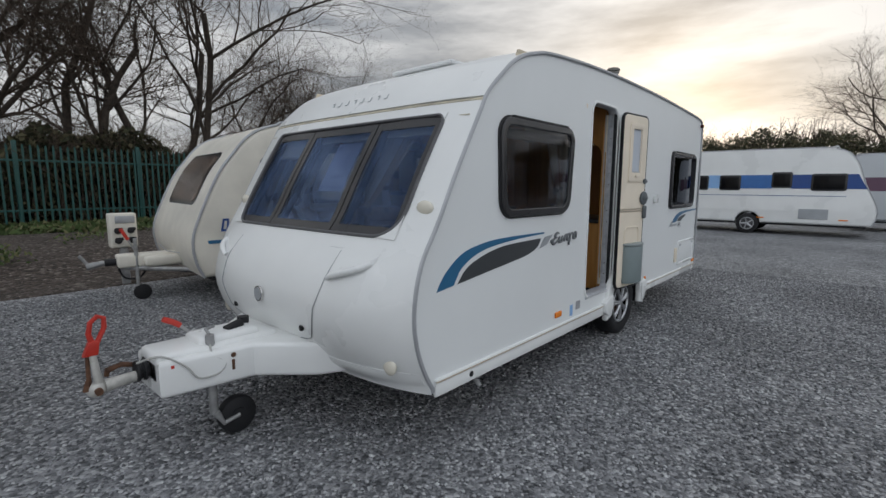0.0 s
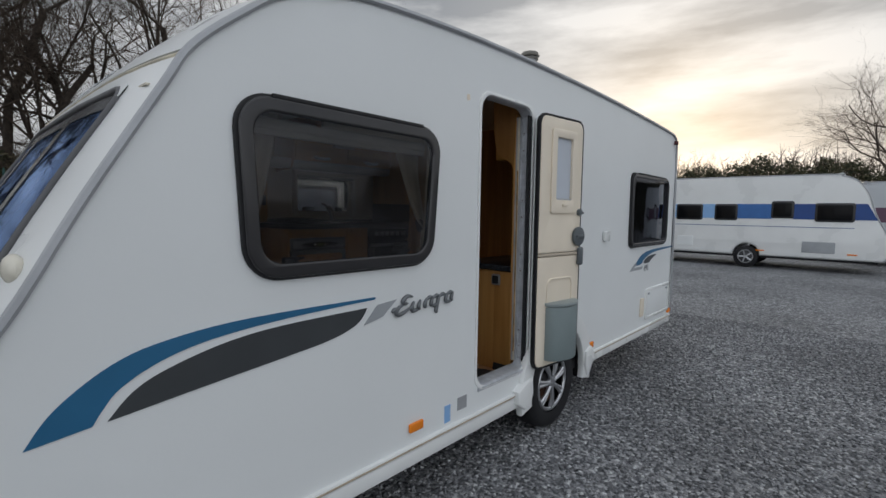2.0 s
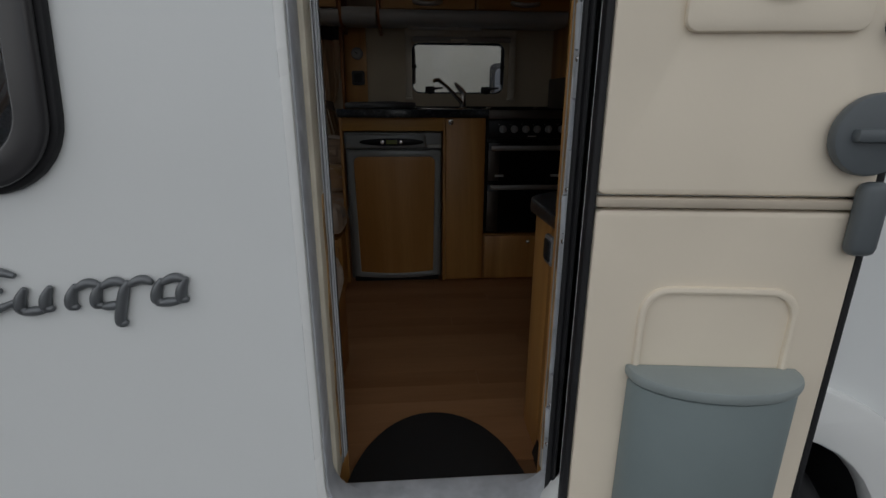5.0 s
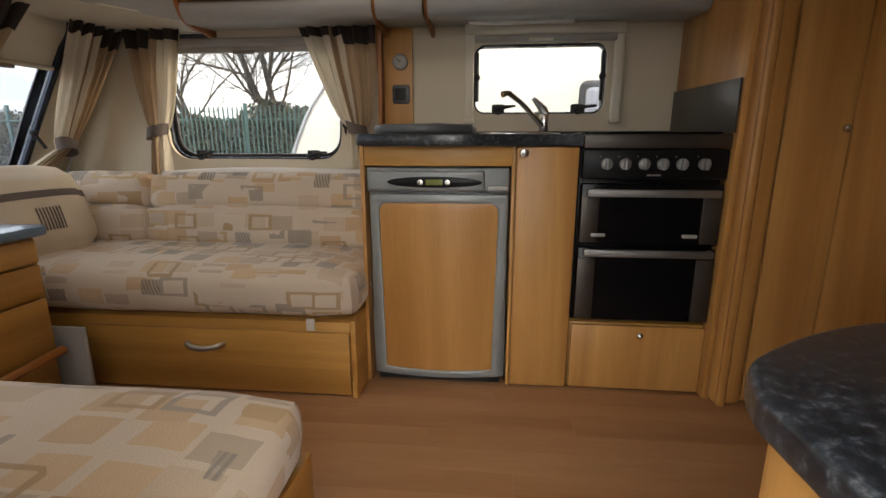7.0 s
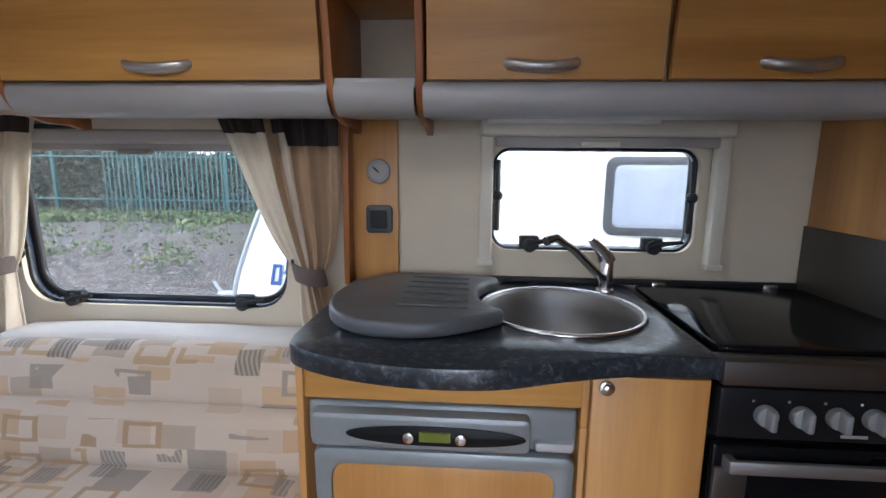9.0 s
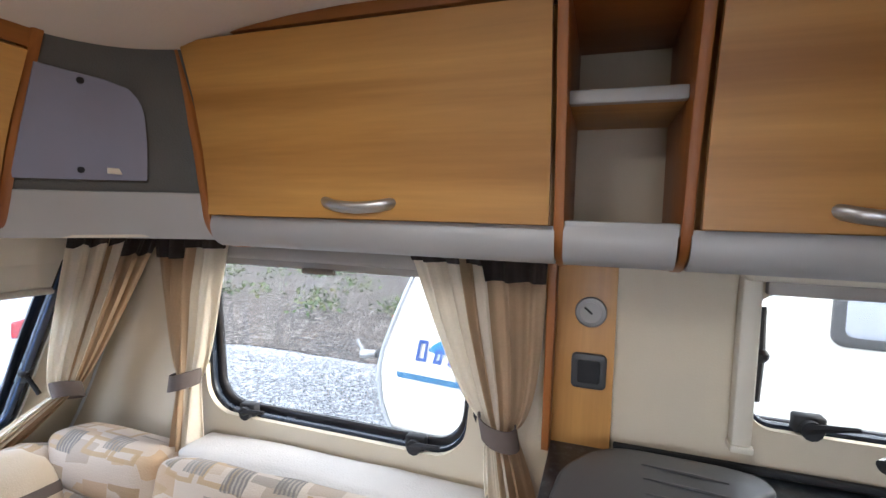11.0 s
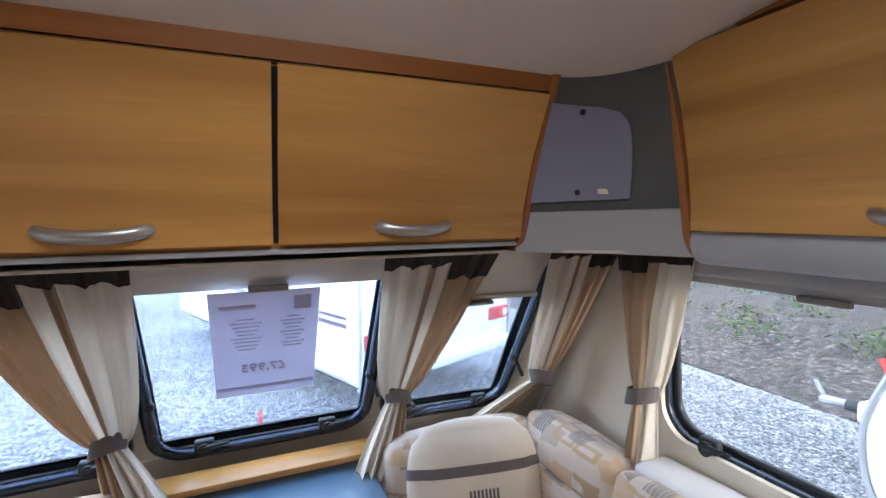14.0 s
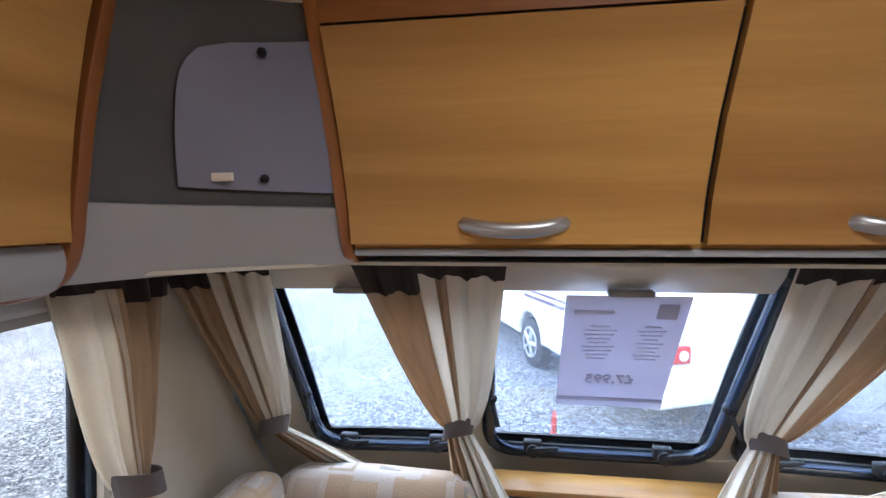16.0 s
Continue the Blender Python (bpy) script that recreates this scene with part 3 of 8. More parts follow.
DOOR = [1.855, 2.36, 0.535, 2.11]


def hole(w, r=0.07, grow=0.0):
    """A rounded window outline; the lounge windows taper towards the sill."""
    lp = rounded(w[0] - grow, w[1] + grow, w[2] - grow, w[3] + grow, max(r, 0.095 + grow) if w is WIN else r, 8)
    if w is not WIN:
        return lp
    mid = (w[0] + w[1]) / 2
    return [(x + (0.030 if x < mid else -0.045) * min(1.2, max(-0.2, (w[3] - z) / (w[3] - w[2]))), z) for x, z in lp]


caravan = thing("touring_caravan", (2.6, 1.1, 0), "white single-axle touring caravan with blue side flash standing on gravel", "caravan")
part("nearside_skin", plate([SKIN, hole(WIN), hole(WASH), hole(DOOR, 0.09)], 0.016, along_y(0.008)), SIDE, caravan)
part("offside_skin", plate([SKIN, hole(WIN), hole(KIT, 0.05)], 0.016, along_y(W - 0.008)), SIDE, caravan)

ZE = sorted((z, x) for x, z in spline(NOSE, 6))
BULGE = [(0.25, 0.10), (0.45, 0.17), (0.62, 0.22), (0.78, 0.235), (0.95, 0.19), (1.12, 0.10), (1.25, 0.075), (1.85, 0.06), (1.97, 0.05), (2.4, 0.03)]


def front_x(y, z):
    return lerp(z, ZE) - lerp(z, BULGE) * (1 - abs(2 * (y - W / 2) / W) ** 4)


FW = [0.20, 2.03, 1.17, 1.86]
YS = [0, 0.03, 0.07, 0.12, 0.2, 0.35, 0.5, 0.65, 0.8, 0.95, 1.115, 1.28, 1.43, 1.58, 1.73, 1.88, 2.03, 2.11, 2.16, 2.20, 2.23]
ZS = [0.33, 0.38, 0.45, 0.52, 0.6, 0.68, 0.76, 0.84, 0.92, 1.0, 1.06, 1.12, 1.17, 1.3, 1.45, 1.6, 1.75, 1.86, 1.90, 1.935]


def front_sheet(dx, d, z_lo=0.0, y_in=0.0):
    def f(u, v):
        y, z = YS[round(u * (len(YS) - 1))], max(ZS[round(v * (len(ZS) - 1))], z_lo)
        y = min(max(y, y_in), W - y_in)
        return (front_x(y, z) + dx, y, z)

    def k(u, v):
        y, z = YS[int(u * (len(YS) - 1))], ZS[int(v * (len(ZS) - 1))]
        return not (FW[0] - 0.01 <= y < FW[1] - 0.01 and FW[2] - 0.01 <= z < FW[3] - 0.01) and z >= z_lo
    return thicken(sheet(f, len(YS) - 1, len(ZS) - 1, k), d)


part("front_panel", front_sheet(0.0, -0.012), WHITE, caravan, sm=1.2)
ROOFLINE = [p for p in OUTLINE if p[1] > 1.93]


def roof_fn(dz, inset=0.0):
    def f(u, v):
        x, z = ROOFLINE[round(v * (len(ROOFLINE) - 1))]
        y = inset + u * (W - 2 * inset)
        e = abs(2 * u - 1)
        return (x - 0.05 * (1 - e**4) * (1 if z < 2.2 and x < 1 else 0), y, z + 0.035 * (1 - e**6) * min(1, max(0, (x - 0.4) * 1.5)) * (1 if x < 5.1 else 0.3) + dz)
    return f


part("roof_shell", thicken(sheet(roof_fn(0.0), 24, len(ROOFLINE) - 1, lambda u, v: not (0.40 < u < 0.60 and 1.2 < ROOFLINE[int(v * (len(ROOFLINE) - 1))][0] < 1.6)), -0.012), WHITE, caravan, sm=1.0)
part("rear_panel", box(5.20, 5.245, 0.0, W, 0.42, 2.10, 0.01), WHITE, caravan)
part("drip_rail", tube([(front_x(y, 1.935) - 0.006, y, 1.93) for y in np.linspace(0.0, W, 24)], 0.014, 6), plain("grimy_cream_rail", (0.52, 0.47, 0.36), 0.6, var=0.25, scale=9), caravan, "grimy cream rail above the windscreen")
for yy in (-0.006, W + 0.006):
    part("awning_rail", tube([(x, yy, z) for x, z in [(0.0, 0.34)] + OUTLINE], 0.013, 6), GREYTRIM, caravan, "grey ribbed edge rail")
    part("skirt_rail", merge(box(0.02, 2.34, yy - 0.012, yy + 0.012, 0.375, 0.405, 0.008), box(3.17, 5.24, yy - 0.012, yy + 0.012, 0.40, 0.43, 0.008)), WHITE, caravan)
    part("rail_insert", merge(box(0.02, 2.34, yy - 0.016, yy + 0.016, 0.386, 0.394, 0.003), box(3.17, 5.24, yy - 0.016, yy + 0.016, 0.411, 0.419, 0.003)), plain("tan_insert", (0.40, 0.33, 0.24), 0.6), caravan)
    part("lower_skirt", merge(box(0.02, 2.34, yy - 0.005, yy + 0.02, 0.30, 0.375, 0.01), box(3.17, 5.24, yy - 0.005, yy + 0.02, 0.345, 0.40, 0.01)), WHITE, caravan)
    part("wheel_arch", plate([arc((2.76, 0.36), 0.485, -14, 194, 24) + arc((2.76, 0.36), 0.362, 194, -14, 24)], 0.05, along_y(yy + (0.0 if yy < 1 else 0)), 0.012), WHITE, caravan)
part("arch_foot", plate([[(2.385, 0.47), (2.31, 0.46), (2.215, 0.42), (2.225, 0.34), (2.30, 0.285), (2.36, 0.29), (2.395, 0.37)]], 0.075, along_y(-0.008), 0.014, 3), WHITE, caravan)
part("arch_foot", plate([[(3.135, 0.47), (3.215, 0.50), (3.285, 0.425), (3.262, 0.385), (3.195, 0.30), (3.165, 0.285), (3.125, 0.37)]], 0.075, along_y(-0.012), 0.014, 3), WHITE, caravan)
part("underbody", box(0.05, 5.2, 0.05, W - 0.05, 0.32, 0.40, 0.01), BLACK, caravan)
part("chassis_rail", merge(box(0.2, 5.0, 0.62, 0.66, 0.22, 0.32, 0.004), box(0.2, 5.0, 1.57, 1.61, 0.22, 0.32, 0.004)), GALV, caravan)
part("axle", cyl(0.05, (2.77, 0.12, 0.31), (2.77, W - 0.12, 0.31)), BLACK, caravan)
part("corner_steady", merge(box(0.35, 0.80, 0.28, 0.36, 0.24, 0.30, 0.01), tube([(0.42, 0.12, 0.29), (0.42, 0.03, 0.27), (0.42, -0.01, 0.24)], 0.014)), GALV, caravan)


def wheel_parts(owner, x, y, z, r, out=-1, rim_r=0.185):
    prof = [(r * 0.64, 0.085), (r * 0.86, 0.10), (r * 0.96, 0.082), (r, 0.05), (r, -0.05), (r * 0.96, -0.082), (r * 0.86, -0.10), (r * 0.64, -0.085)]
    def f(u, v):
        a = 2 * math.pi * u
        rr, w = prof[round(v * 7)]
        return (x + rr * math.cos(a), y + w, z + rr * math.sin(a))
    ty = part("tyre", sheet(f, 36, 7), BLACK, owner, sm=0.9)
    bm = bmesh.new()
    yf = y + out * 0.075
    pieces = [cyl(0.042, (x, y, z), (x, yf + out * 0.01, z), 16, bevel=0.004)]
    for k in range(7):
        a = 2 * math.pi * k / 7 + 0.3
        c, s = math.cos(a), math.sin(a)
        for off in (-0.055, 0.055):
            ca, sa = math.cos(a + off * 1.6), math.sin(a + off * 1.6)
            pieces.append(tube([(x + 0.03 * c, yf, z + 0.03 * s), (x + rim_r * 0.6 * ca, yf + out * 0.004, z + rim_r * 0.6 * sa), (x + rim_r * 0.97 * ca, yf - out * 0.005, z + rim_r * 0.97 * sa)], [0.014, 0.011, 0.014], 6, 1.0))
    ring = [(x + rim_r * math.cos(2 * math.pi * k / 32), yf, z + rim_r * math.sin(2 * math.pi * k / 32)) for k in range(33)]
    pieces.append(tube(ring, 0.013, 6))
    rim = part("rim", merge(*pieces), ALLOY, ty, "silver twin-spoke alloy rim", sm=0.9)
    part("brake_drum", cyl(rim_r * 0.93, (x, y - out * 0.06, z), (x, y + out * 0.02, z), 24), RUST, ty)
    return ty


wheel_parts(caravan, 2.77, 0.115, 0.315, 0.315)
wheel_parts(caravan, 2.77, W - 0.115, 0.315, 0.315, 1)
part("wheel_well", merge(plate([arc((2.76, 0.36), 0.40, -14, 194, 24)], 0.02, along_y(0.255)), plate([arc((2.76, 0.36), 0.40, -14, 194, 24) + arc((2.76, 0.36), 0.386, 194, -14, 24)], 0.25, along_y(0.13))), BLACK, caravan, "black moulded wheel arch liner")

# side flash, lettering shapes and fittings on the near side
UPPER = spline([(0.032, 0.885), (0.096, 0.972), (0.221, 1.060), (0.363, 1.103), (0.622, 1.128), (1.15, 1.130)], 5)
LOWER = spline([(1.15, 1.120), (0.80, 1.108), (0.527, 1.086), (0.36, 1.050), (0.244, 0.993), (0.196, 0.939), (0.173, 0.902)], 5)
part("blue_flash", plate([UPPER + LOWER], 0.003, along_y(-0.002)), BLUE, caravan)
CREST = spline([(0.207, 0.905), (0.27, 0.972), (0.359, 1.016), (0.526, 1.060), (0.723, 1.082), (1.105, 1.090)], 5)
KEEL = spline([(1.105, 1.088), (1.058, 1.033), (0.934, 0.992), (0.72, 0.964), (0.521, 0.942), (0.207, 0.905)], 5)
part("charcoal_flash", plate([CREST + KEEL[1:-1]], 0.003, along_y(-0.0025)), GREYVINYL, caravan)
part("silver_flash", plate([[(1.09, 1.02), (1.16, 1.095), (1.27, 1.105), (1.19, 1.04)]], 0.003, along_y(-0.003)), SILVER, caravan)
# a slanted script mark, drawn as plain strokes
LETTER = plain("dark_silver_letter", (0.16, 0.17, 0.18), 0.35, metal=0.5)
def script_stroke(pts, r, m):
    """A slanted brush stroke with thin ends."""
    c = spline(pts, 6)
    k = len(c) - 1
    return tube([m @ Vector((a + 0.36 * b, 0, b)) for a, b in c], [r * (0.45 + 0.55 * math.sin(math.pi * min(1, max(0, i / k)))) for i in range(k + 1)], 7, 1.0)


SM = Matrix(((1.06, 0, 0, 1.235), (0, 1, 0, -0.007), (0.052, 0, 1.05, 1.038), (0, 0, 0, 1)))
for pts in ([(0.100, 0.058), (0.070, 0.066), (0.048, 0.052), (0.056, 0.036), (0.082, 0.034)], [(0.062, 0.035), (0.036, 0.026), (0.024, 0.008), (0.044, -0.006), (0.080, 0.002), (0.108, 0.014)], [(0.0, 0.012), (0.012, 0.020), (0.030, 0.022)]):
    part("script_mark", script_stroke(pts, 0.0105, SM), LETTER, caravan, sm=1.2)
for x, h, low in ((0.118, 0.036, 0.0), (0.158, 0.036, 0.0), (0.198, 0.036, 0.0), (0.238, 0.036, 0.0), (0.282, 0.036, -0.034), (0.335, 0.036, 0.0), (0.375, 0.036, 0.0)):
    part("script_mark", script_stroke([(x, h), (x - 0.004, h * 0.5), (x, low), (x + 0.012, low - 0.003)], 0.0100, SM), LETTER, caravan, sm=1.2)
for a, b, top in ((0.118, 0.158, 0), (0.198, 0.238, 1), (0.248, 0.280, 0), (0.282, 0.322, 1), (0.335, 0.375, 1), (0.335, 0.375, 0), (0.238, 0.280, 1)):
    z = 0.034 if top else -0.001
    part("script_link", script_stroke([(a, z - 0.006), ((a + b) / 2, z + (0.004 if top else -0.004)), (b, z - 0.004)], 0.0090, SM), LETTER, caravan, sm=1.2)
for k in range(8):
    y = 1.47 - k * 0.088
    part("name_bar", merge(box(-0.002, 0.002, -0.016, -0.011, -0.022, 0.022, 0.001, 1, Matrix.Translation((0.452, y, 2.052)) @ pose(0, 0, 0, 0, 42, 0) @ pose(0, 0, 0, -14, 0, 0)), box(-0.002, 0.002, -0.014, 0.014, -0.022 if k % 3 else 0.017, -0.017 if k % 3 else 0.022, 0.001, 1, Matrix.Translation((0.452, y, 2.052)) @ pose(0, 0, 0, 0, 42, 0))), SILVER, caravan)
part("small_blue_flash", plate([spline([(4.18, 1.035), (4.33, 1.12), (4.62, 1.155), (5.20, 1.165), (5.20, 1.15), (4.66, 1.13), (4.42, 1.085), (4.32, 1.035)], 4, True)], 0.003, along_y(-0.002)), BLUE, caravan)
part("small_charcoal_flash", plate([spline([(4.38, 1.04), (4.48, 1.09), (4.72, 1.105), (4.58, 1.06), (4.52, 1.035)], 4, True)], 0.003, along_y(-0.0025)), GREYVINYL, caravan)
part("small_silver_flash", plate([[(4.04, 0.985), (4.16, 1.05), (4.22, 1.05), (4.14, 1.01), (4.36, 1.01), (4.34, 0.985)]], 0.003, along_y(-0.002)), SILVER, caravan)


def text_mesh(s, size, depth, m):
    cu = bpy.data.curves.new("t", "FONT")
    cu.body, cu.size, cu.extrude = s, size, depth
    cu.align_x, cu.align_y = "CENTER", "CENTER"
    ob = bpy.data.objects.new("t", cu)
    me = bpy.data.meshes.new_from_object(ob)
    me.transform(m)
    bpy.data.objects.remove(ob), bpy.data.curves.remove(cu)
    return me


link("model_number", text_mesh("495", 0.085, 0.001, along_y(-0.002) @ Matrix.Translation((4.46, 0.985, 0))), plain("mid_grey_vinyl", (0.20, 0.21, 0.22), 0.4, bump=0.01), caravan)
for x, z in ((1.394, 0.486), (3.276, 0.486), (5.20, 0.47)):
    part("side_marker", box(x - 0.045, x + 0.045, -0.016, 0.0, z - 0.022, z + 0.022, 0.007, 3), ORANGE, caravan, "amber side marker lamp")
part("socket_cover", merge(box(3.43, 3.51, -0.035, 0.0, 1.28, 1.36, 0.012, 3), box(3.44, 3.50, -0.045, -0.02, 1.345, 1.365, 0.006)), WHITE, caravan, "white hinged socket cover")
hatch = part("service_hatch", plate([rounded(4.47, 5.17, 0.48, 0.785, 0.03), rounded(4.50, 5.14, 0.51, 0.755, 0.02)], 0.02, along_y(-0.006), 0.006), WHITE, caravan)
part("hatch_flap", box(4.50, 5.14, -0.006, 0.004, 0.51, 0.755, 0.004), SIDE, hatch)
for x in (4.55, 5.09):
    part("hatch_catch", box(x - 0.02, x + 0.02, -0.016, -0.004, 0.72, 0.74, 0.004), GREYTRIM, hatch)
part("filler_cap", box(4.335, 4.42, -0.014, 0.0, 0.53, 0.705, 0.008, 3), CREAM, caravan, "small cream water inlet flap")
part("rear_marker_lamp", box(5.12, 5.165, -0.035, 0.0, 2.215, 2.255, 0.008, 3), plain("maroon_lens", (0.07, 0.012, 0.012), 0.2, bump=0), caravan, "dark red corner marker lamp")
part("information_label", box(1.60, 1.645, -0.003, 0.0, 0.425, 0.515, 0.001, 1), SKYBLUE, caravan)
part("information_label", box(1.70, 1.775, -0.004, 0.0, 0.46, 0.53, 0.002, 1), GREYTRIM, caravan)
part("skirt_plug", cyl(0.018, (0.33, -0.014, 0.345), (0.33, 0.0, 0.345), 14), BLACK, caravan)
part("yellowed_patch", plate([spline([(1.735, 2.075), (1.755, 2.08), (1.76, 2.055), (1.74, 2.05)], 4, True)], 0.001, along_y(-0.0015)), CREAM, caravan)
flue = part("flue_pipe", cyl(0.045, (2.50, 0.12, 2.36), (2.50, 0.12, 2.465), 18), GALV, caravan)
part("flue_cap", merge(cyl(0.062, (2.50, 0.12, 2.472), (2.50, 0.12, 2.497), 18, 0.05, 0.004), cyl(0.052, (2.50, 0.12, 2.452), (2.50, 0.12, 2.460), 18)), plain("weathered_flue_cap", (0.15, 0.14, 0.12), 0.5), flue)
part("rooflight", box(1.05, 1.75, 0.78, 1.46, 2.375, 2.41, 0.015, 3), plain("opal_rooflight", (0.75, 0.76, 0.76), 0.35), caravan)
part("aerial", merge(cyl(0.012, (1.9, 1.9, 2.38), (1.9, 1.9, 2.60), 8), tube([(1.75, 1.9, 2.60), (2.05, 1.9, 2.60)], 0.006, 6)), GALV, caravan)

# fittings on the moulded front
badge = part("maker_badge", cyl(0.05, (front_x(1.115, 0.776) - 0.010, 1.115, 0.776), (front_x(1.115, 0.776) - 0.024, 1.115, 0.776), 24, bevel=0.003), CHROME, caravan, "round chrome badge with a plain raised ring")
part("badge_face", cyl(0.040, (front_x(1.115, 0.776) - 0.023, 1.115, 0.776), (front_x(1.115, 0.776) - 0.0265, 1.115, 0.776), 24), SILVER, badge)


def on_front(y, z, d=0.0):
    return Vector((front_x(y, z) - d - 0.012, y, z))


# seam of the wide gas-locker lid, open at the top under the windows
half = [(0.52, 1.085), (0.515, 0.98), (0.53, 0.86), (0.56, 0.74), (0.60, 0.645), (0.64, 0.585), (0.72, 0.555), (0.88, 0.535), (1.115, 0.525)]
lid_curve = spline(half + [(W - a, b) for a, b in half[-2::-1]], 6)
part("locker_lid_seam", tube([on_front(a, b, 0.001) for a, b in lid_curve], 0.0035, 5), plain("seam_shadow_gap", (0.30, 0.31, 0.32), 0.7), caravan)
part("panel_seam", tube([on_front(y, 1.095, 0.0) for y in np.linspace(0.50, W - 0.50, 18)], 0.003, 5), bpy.data.materials["seam_shadow_gap"], caravan)
part("panel_seam", tube([on_front(y, 0.43 + 0.03 * abs(2 * y / W - 1), 0.0) for y in np.linspace(0.05, W - 0.05, 24)], 0.004, 5), bpy.data.materials["seam_shadow_gap"], caravan)
for y in (0.70, W - 0.70):
    part("lid_lock", merge(cyl(0.018, on_front(y, 0.632, -0.004), on_front(y, 0.632, 0.008), 14), box(*[c for v in zip(on_front(y, 0.632, 0.012), on_front(y, 0.632, 0.006)) for c in sorted(v)][:2], y - 0.012, y + 0.012, 0.622, 0.642, 0.002)), BLACK, caravan)
# rounded outer corners of the windscreen opening and the bumper crease
for yc_, sy_ in ((FW[0], 1), (FW[1], -1)):
    for zc_, sz_, r_ in ((FW[2], 1, 0.15), (FW[3], -1, 0.06)):
        bm = bmesh.new()
        c0 = bm.verts.new(on_front(yc_ - 0.01 * sy_, zc_ - 0.01 * sz_, 0.012))
        ring_ = [bm.verts.new(on_front(yc_ + sy_ * r_ * (1 - math.cos(radians(a))), zc_ + sz_ * r_ * (1 - math.sin(radians(a))), 0.012)) for a in range(0, 91, 10)]
        for p_, q_ in zip(ring_, ring_[1:]):
            bm.faces.new((c0, p_, q_))
        part("window_corner", thicken(bm, 0.004), WHITE, caravan, sm=1.2)
# dark rubber lip round the whole windscreen
lip = [(FW[0] + 0.15 - 0.15 * math.sin(radians(a)), FW[2] + 0.15 - 0.15 * math.cos(radians(a))) for a in range(0, 91, 15)] + [(FW[0] + 0.06 - 0.06 * math.cos(radians(a)), FW[3] - 0.06 + 0.06 * math.sin(radians(a))) for a in range(0, 91, 15)]
lip += [(W - a, b) for a, b in lip[::-1]]
lip += [(W - FW[0] - 0.15 - (W - 2 * FW[0] - 0.30) * k / 10, FW[2]) for k in range(1, 11)]
lip_full = []
for (a0, b0), (a1, b1) in zip(lip, lip[1:]):
    lip_full += [(a0 + (a1 - a0) * k / 4, b0 + (b1 - b0) * k / 4) for k in range(4)]
part("windscreen_lip", tube([on_front(a, b, 0.006) for a, b in lip_full + [lip_full[0]]], 0.011, 6), plain("grey_rubber_lip", (0.10, 0.10, 0.105), 0.5), caravan, "grey rubber lip round the front windows", sm=1.2)
part("bumper_band", thicken(sheet(lambda u, v: on_front(0.015 + (W - 0.03) * u, 0.345 + 0.115 * v, 0.004 + 0.020 * math.sin(math.pi * (0.08 + 0.84 * v)) * min(1, 8 * u, 8 * (1 - u))), 40, 6), 0.004), WHITE, caravan, sm=1.2)
for s in (-1, 1):
    yc = W / 2 + s * 0.70
    bar = spline([(0.63, 0.955), (0.66, 0.972), (0.74, 0.995), (0.82, 1.022), (0.86, 1.046), (0.885, 1.072)], 4)

    def scoop(u, v):
        a, b = bar[round(u * (len(bar) - 1))]
        w = 0.052 * math.sin(math.pi * (0.06 + 0.88 * u)) ** 0.6
        return on_front(W / 2 + s * a, b + w * (v - 0.62), 0.003 + 0.004 * math.sin(math.pi * v))
    recess = part("grip_recess", thicken(sheet(scoop, len(bar) - 1, 6), 0.003), plain("shaded_gel_coat", (0.70, 0.71, 0.71), 0.35) if "shaded_gel_coat" not in bpy.data.materials else bpy.data.materials["shaded_gel_coat"], caravan, sm=1.2)
    n_ = len(bar)
    part("grab_handle", tube([on_front(W / 2 + s * a, b - 0.006, 0.006 + 0.024 * math.sin(math.pi * min(1, (k + 1) / (n_ - 4)))) for k, (a, b) in enumerate(bar[:-4])], [0.014 + 0.006 * math.sin(math.pi * k / (n_ - 5)) for k in range(n_ - 4)], 10), WHITE, recess, sm=1.2)
    part("front_marker_lamp", ball(on_front(W / 2 + s * 0.965, 0.495, 0.0), 0.05, (0.45, 1, 1)), plain("clear_lens", (0.72, 0.68, 0.58), 0.2) if s < 0 else bpy.data.materials["clear_lens"], caravan, "round clear front marker lamp")
    part("windscreen_marker", ball(on_front(W / 2 + s * 1.02, 1.33, 0.0), 0.045, (0.6, 1.3, 0.9)), bpy.data.materials["clear_lens"], caravan, "oval clear marker lamp")
for z, y, h in ((1.84, 0.07, 0.05), (1.76, 0.10, 0.09)):
    part("algae_stain", sheet(lambda u, v: on_front(y - 0.03 + 0.06 * u * (0.6 + 0.4 * math.sin(5 * v)), z - h * 0.5 + h * v, 0.0015), 4, 6), plain("green_algae", (0.46, 0.47, 0.30), 0.8, var=0.3, scale=40) if z > 1.8 else bpy.data.materials["green_algae"], caravan)

# draw bar, hitch and jockey wheel
fairing = part("drawbar_fairing", merge(plate([[(-1.02, 0.95), (-1.02, 1.28), (-0.55, 1.34), (-0.30, 1.60), (-0.02, 1.75), (-0.02, 0.48), (-0.30, 0.63), (-0.55, 0.89)]], 0.20, flat(0.445), 0.025, 2), box(-1.02, -0.35, 0.97, 1.26, 0.40, 0.57, 0.03, 3), box(-0.80, -0.45, 1.0, 1.23, 0.54, 0.605, 0.03, 3)), WHITE, caravan)
part("drawbar", merge(box(-1.0, 0.2, 1.06, 1.17, 0.36, 0.42, 0.005), tube([(-0.9, 1.115, 0.39), (0.1, 0.66, 0.36)], 0.03), tube([(-0.9, 1.115, 0.39), (0.1, 1.57, 0.36)], 0.03)), GALV, caravan)
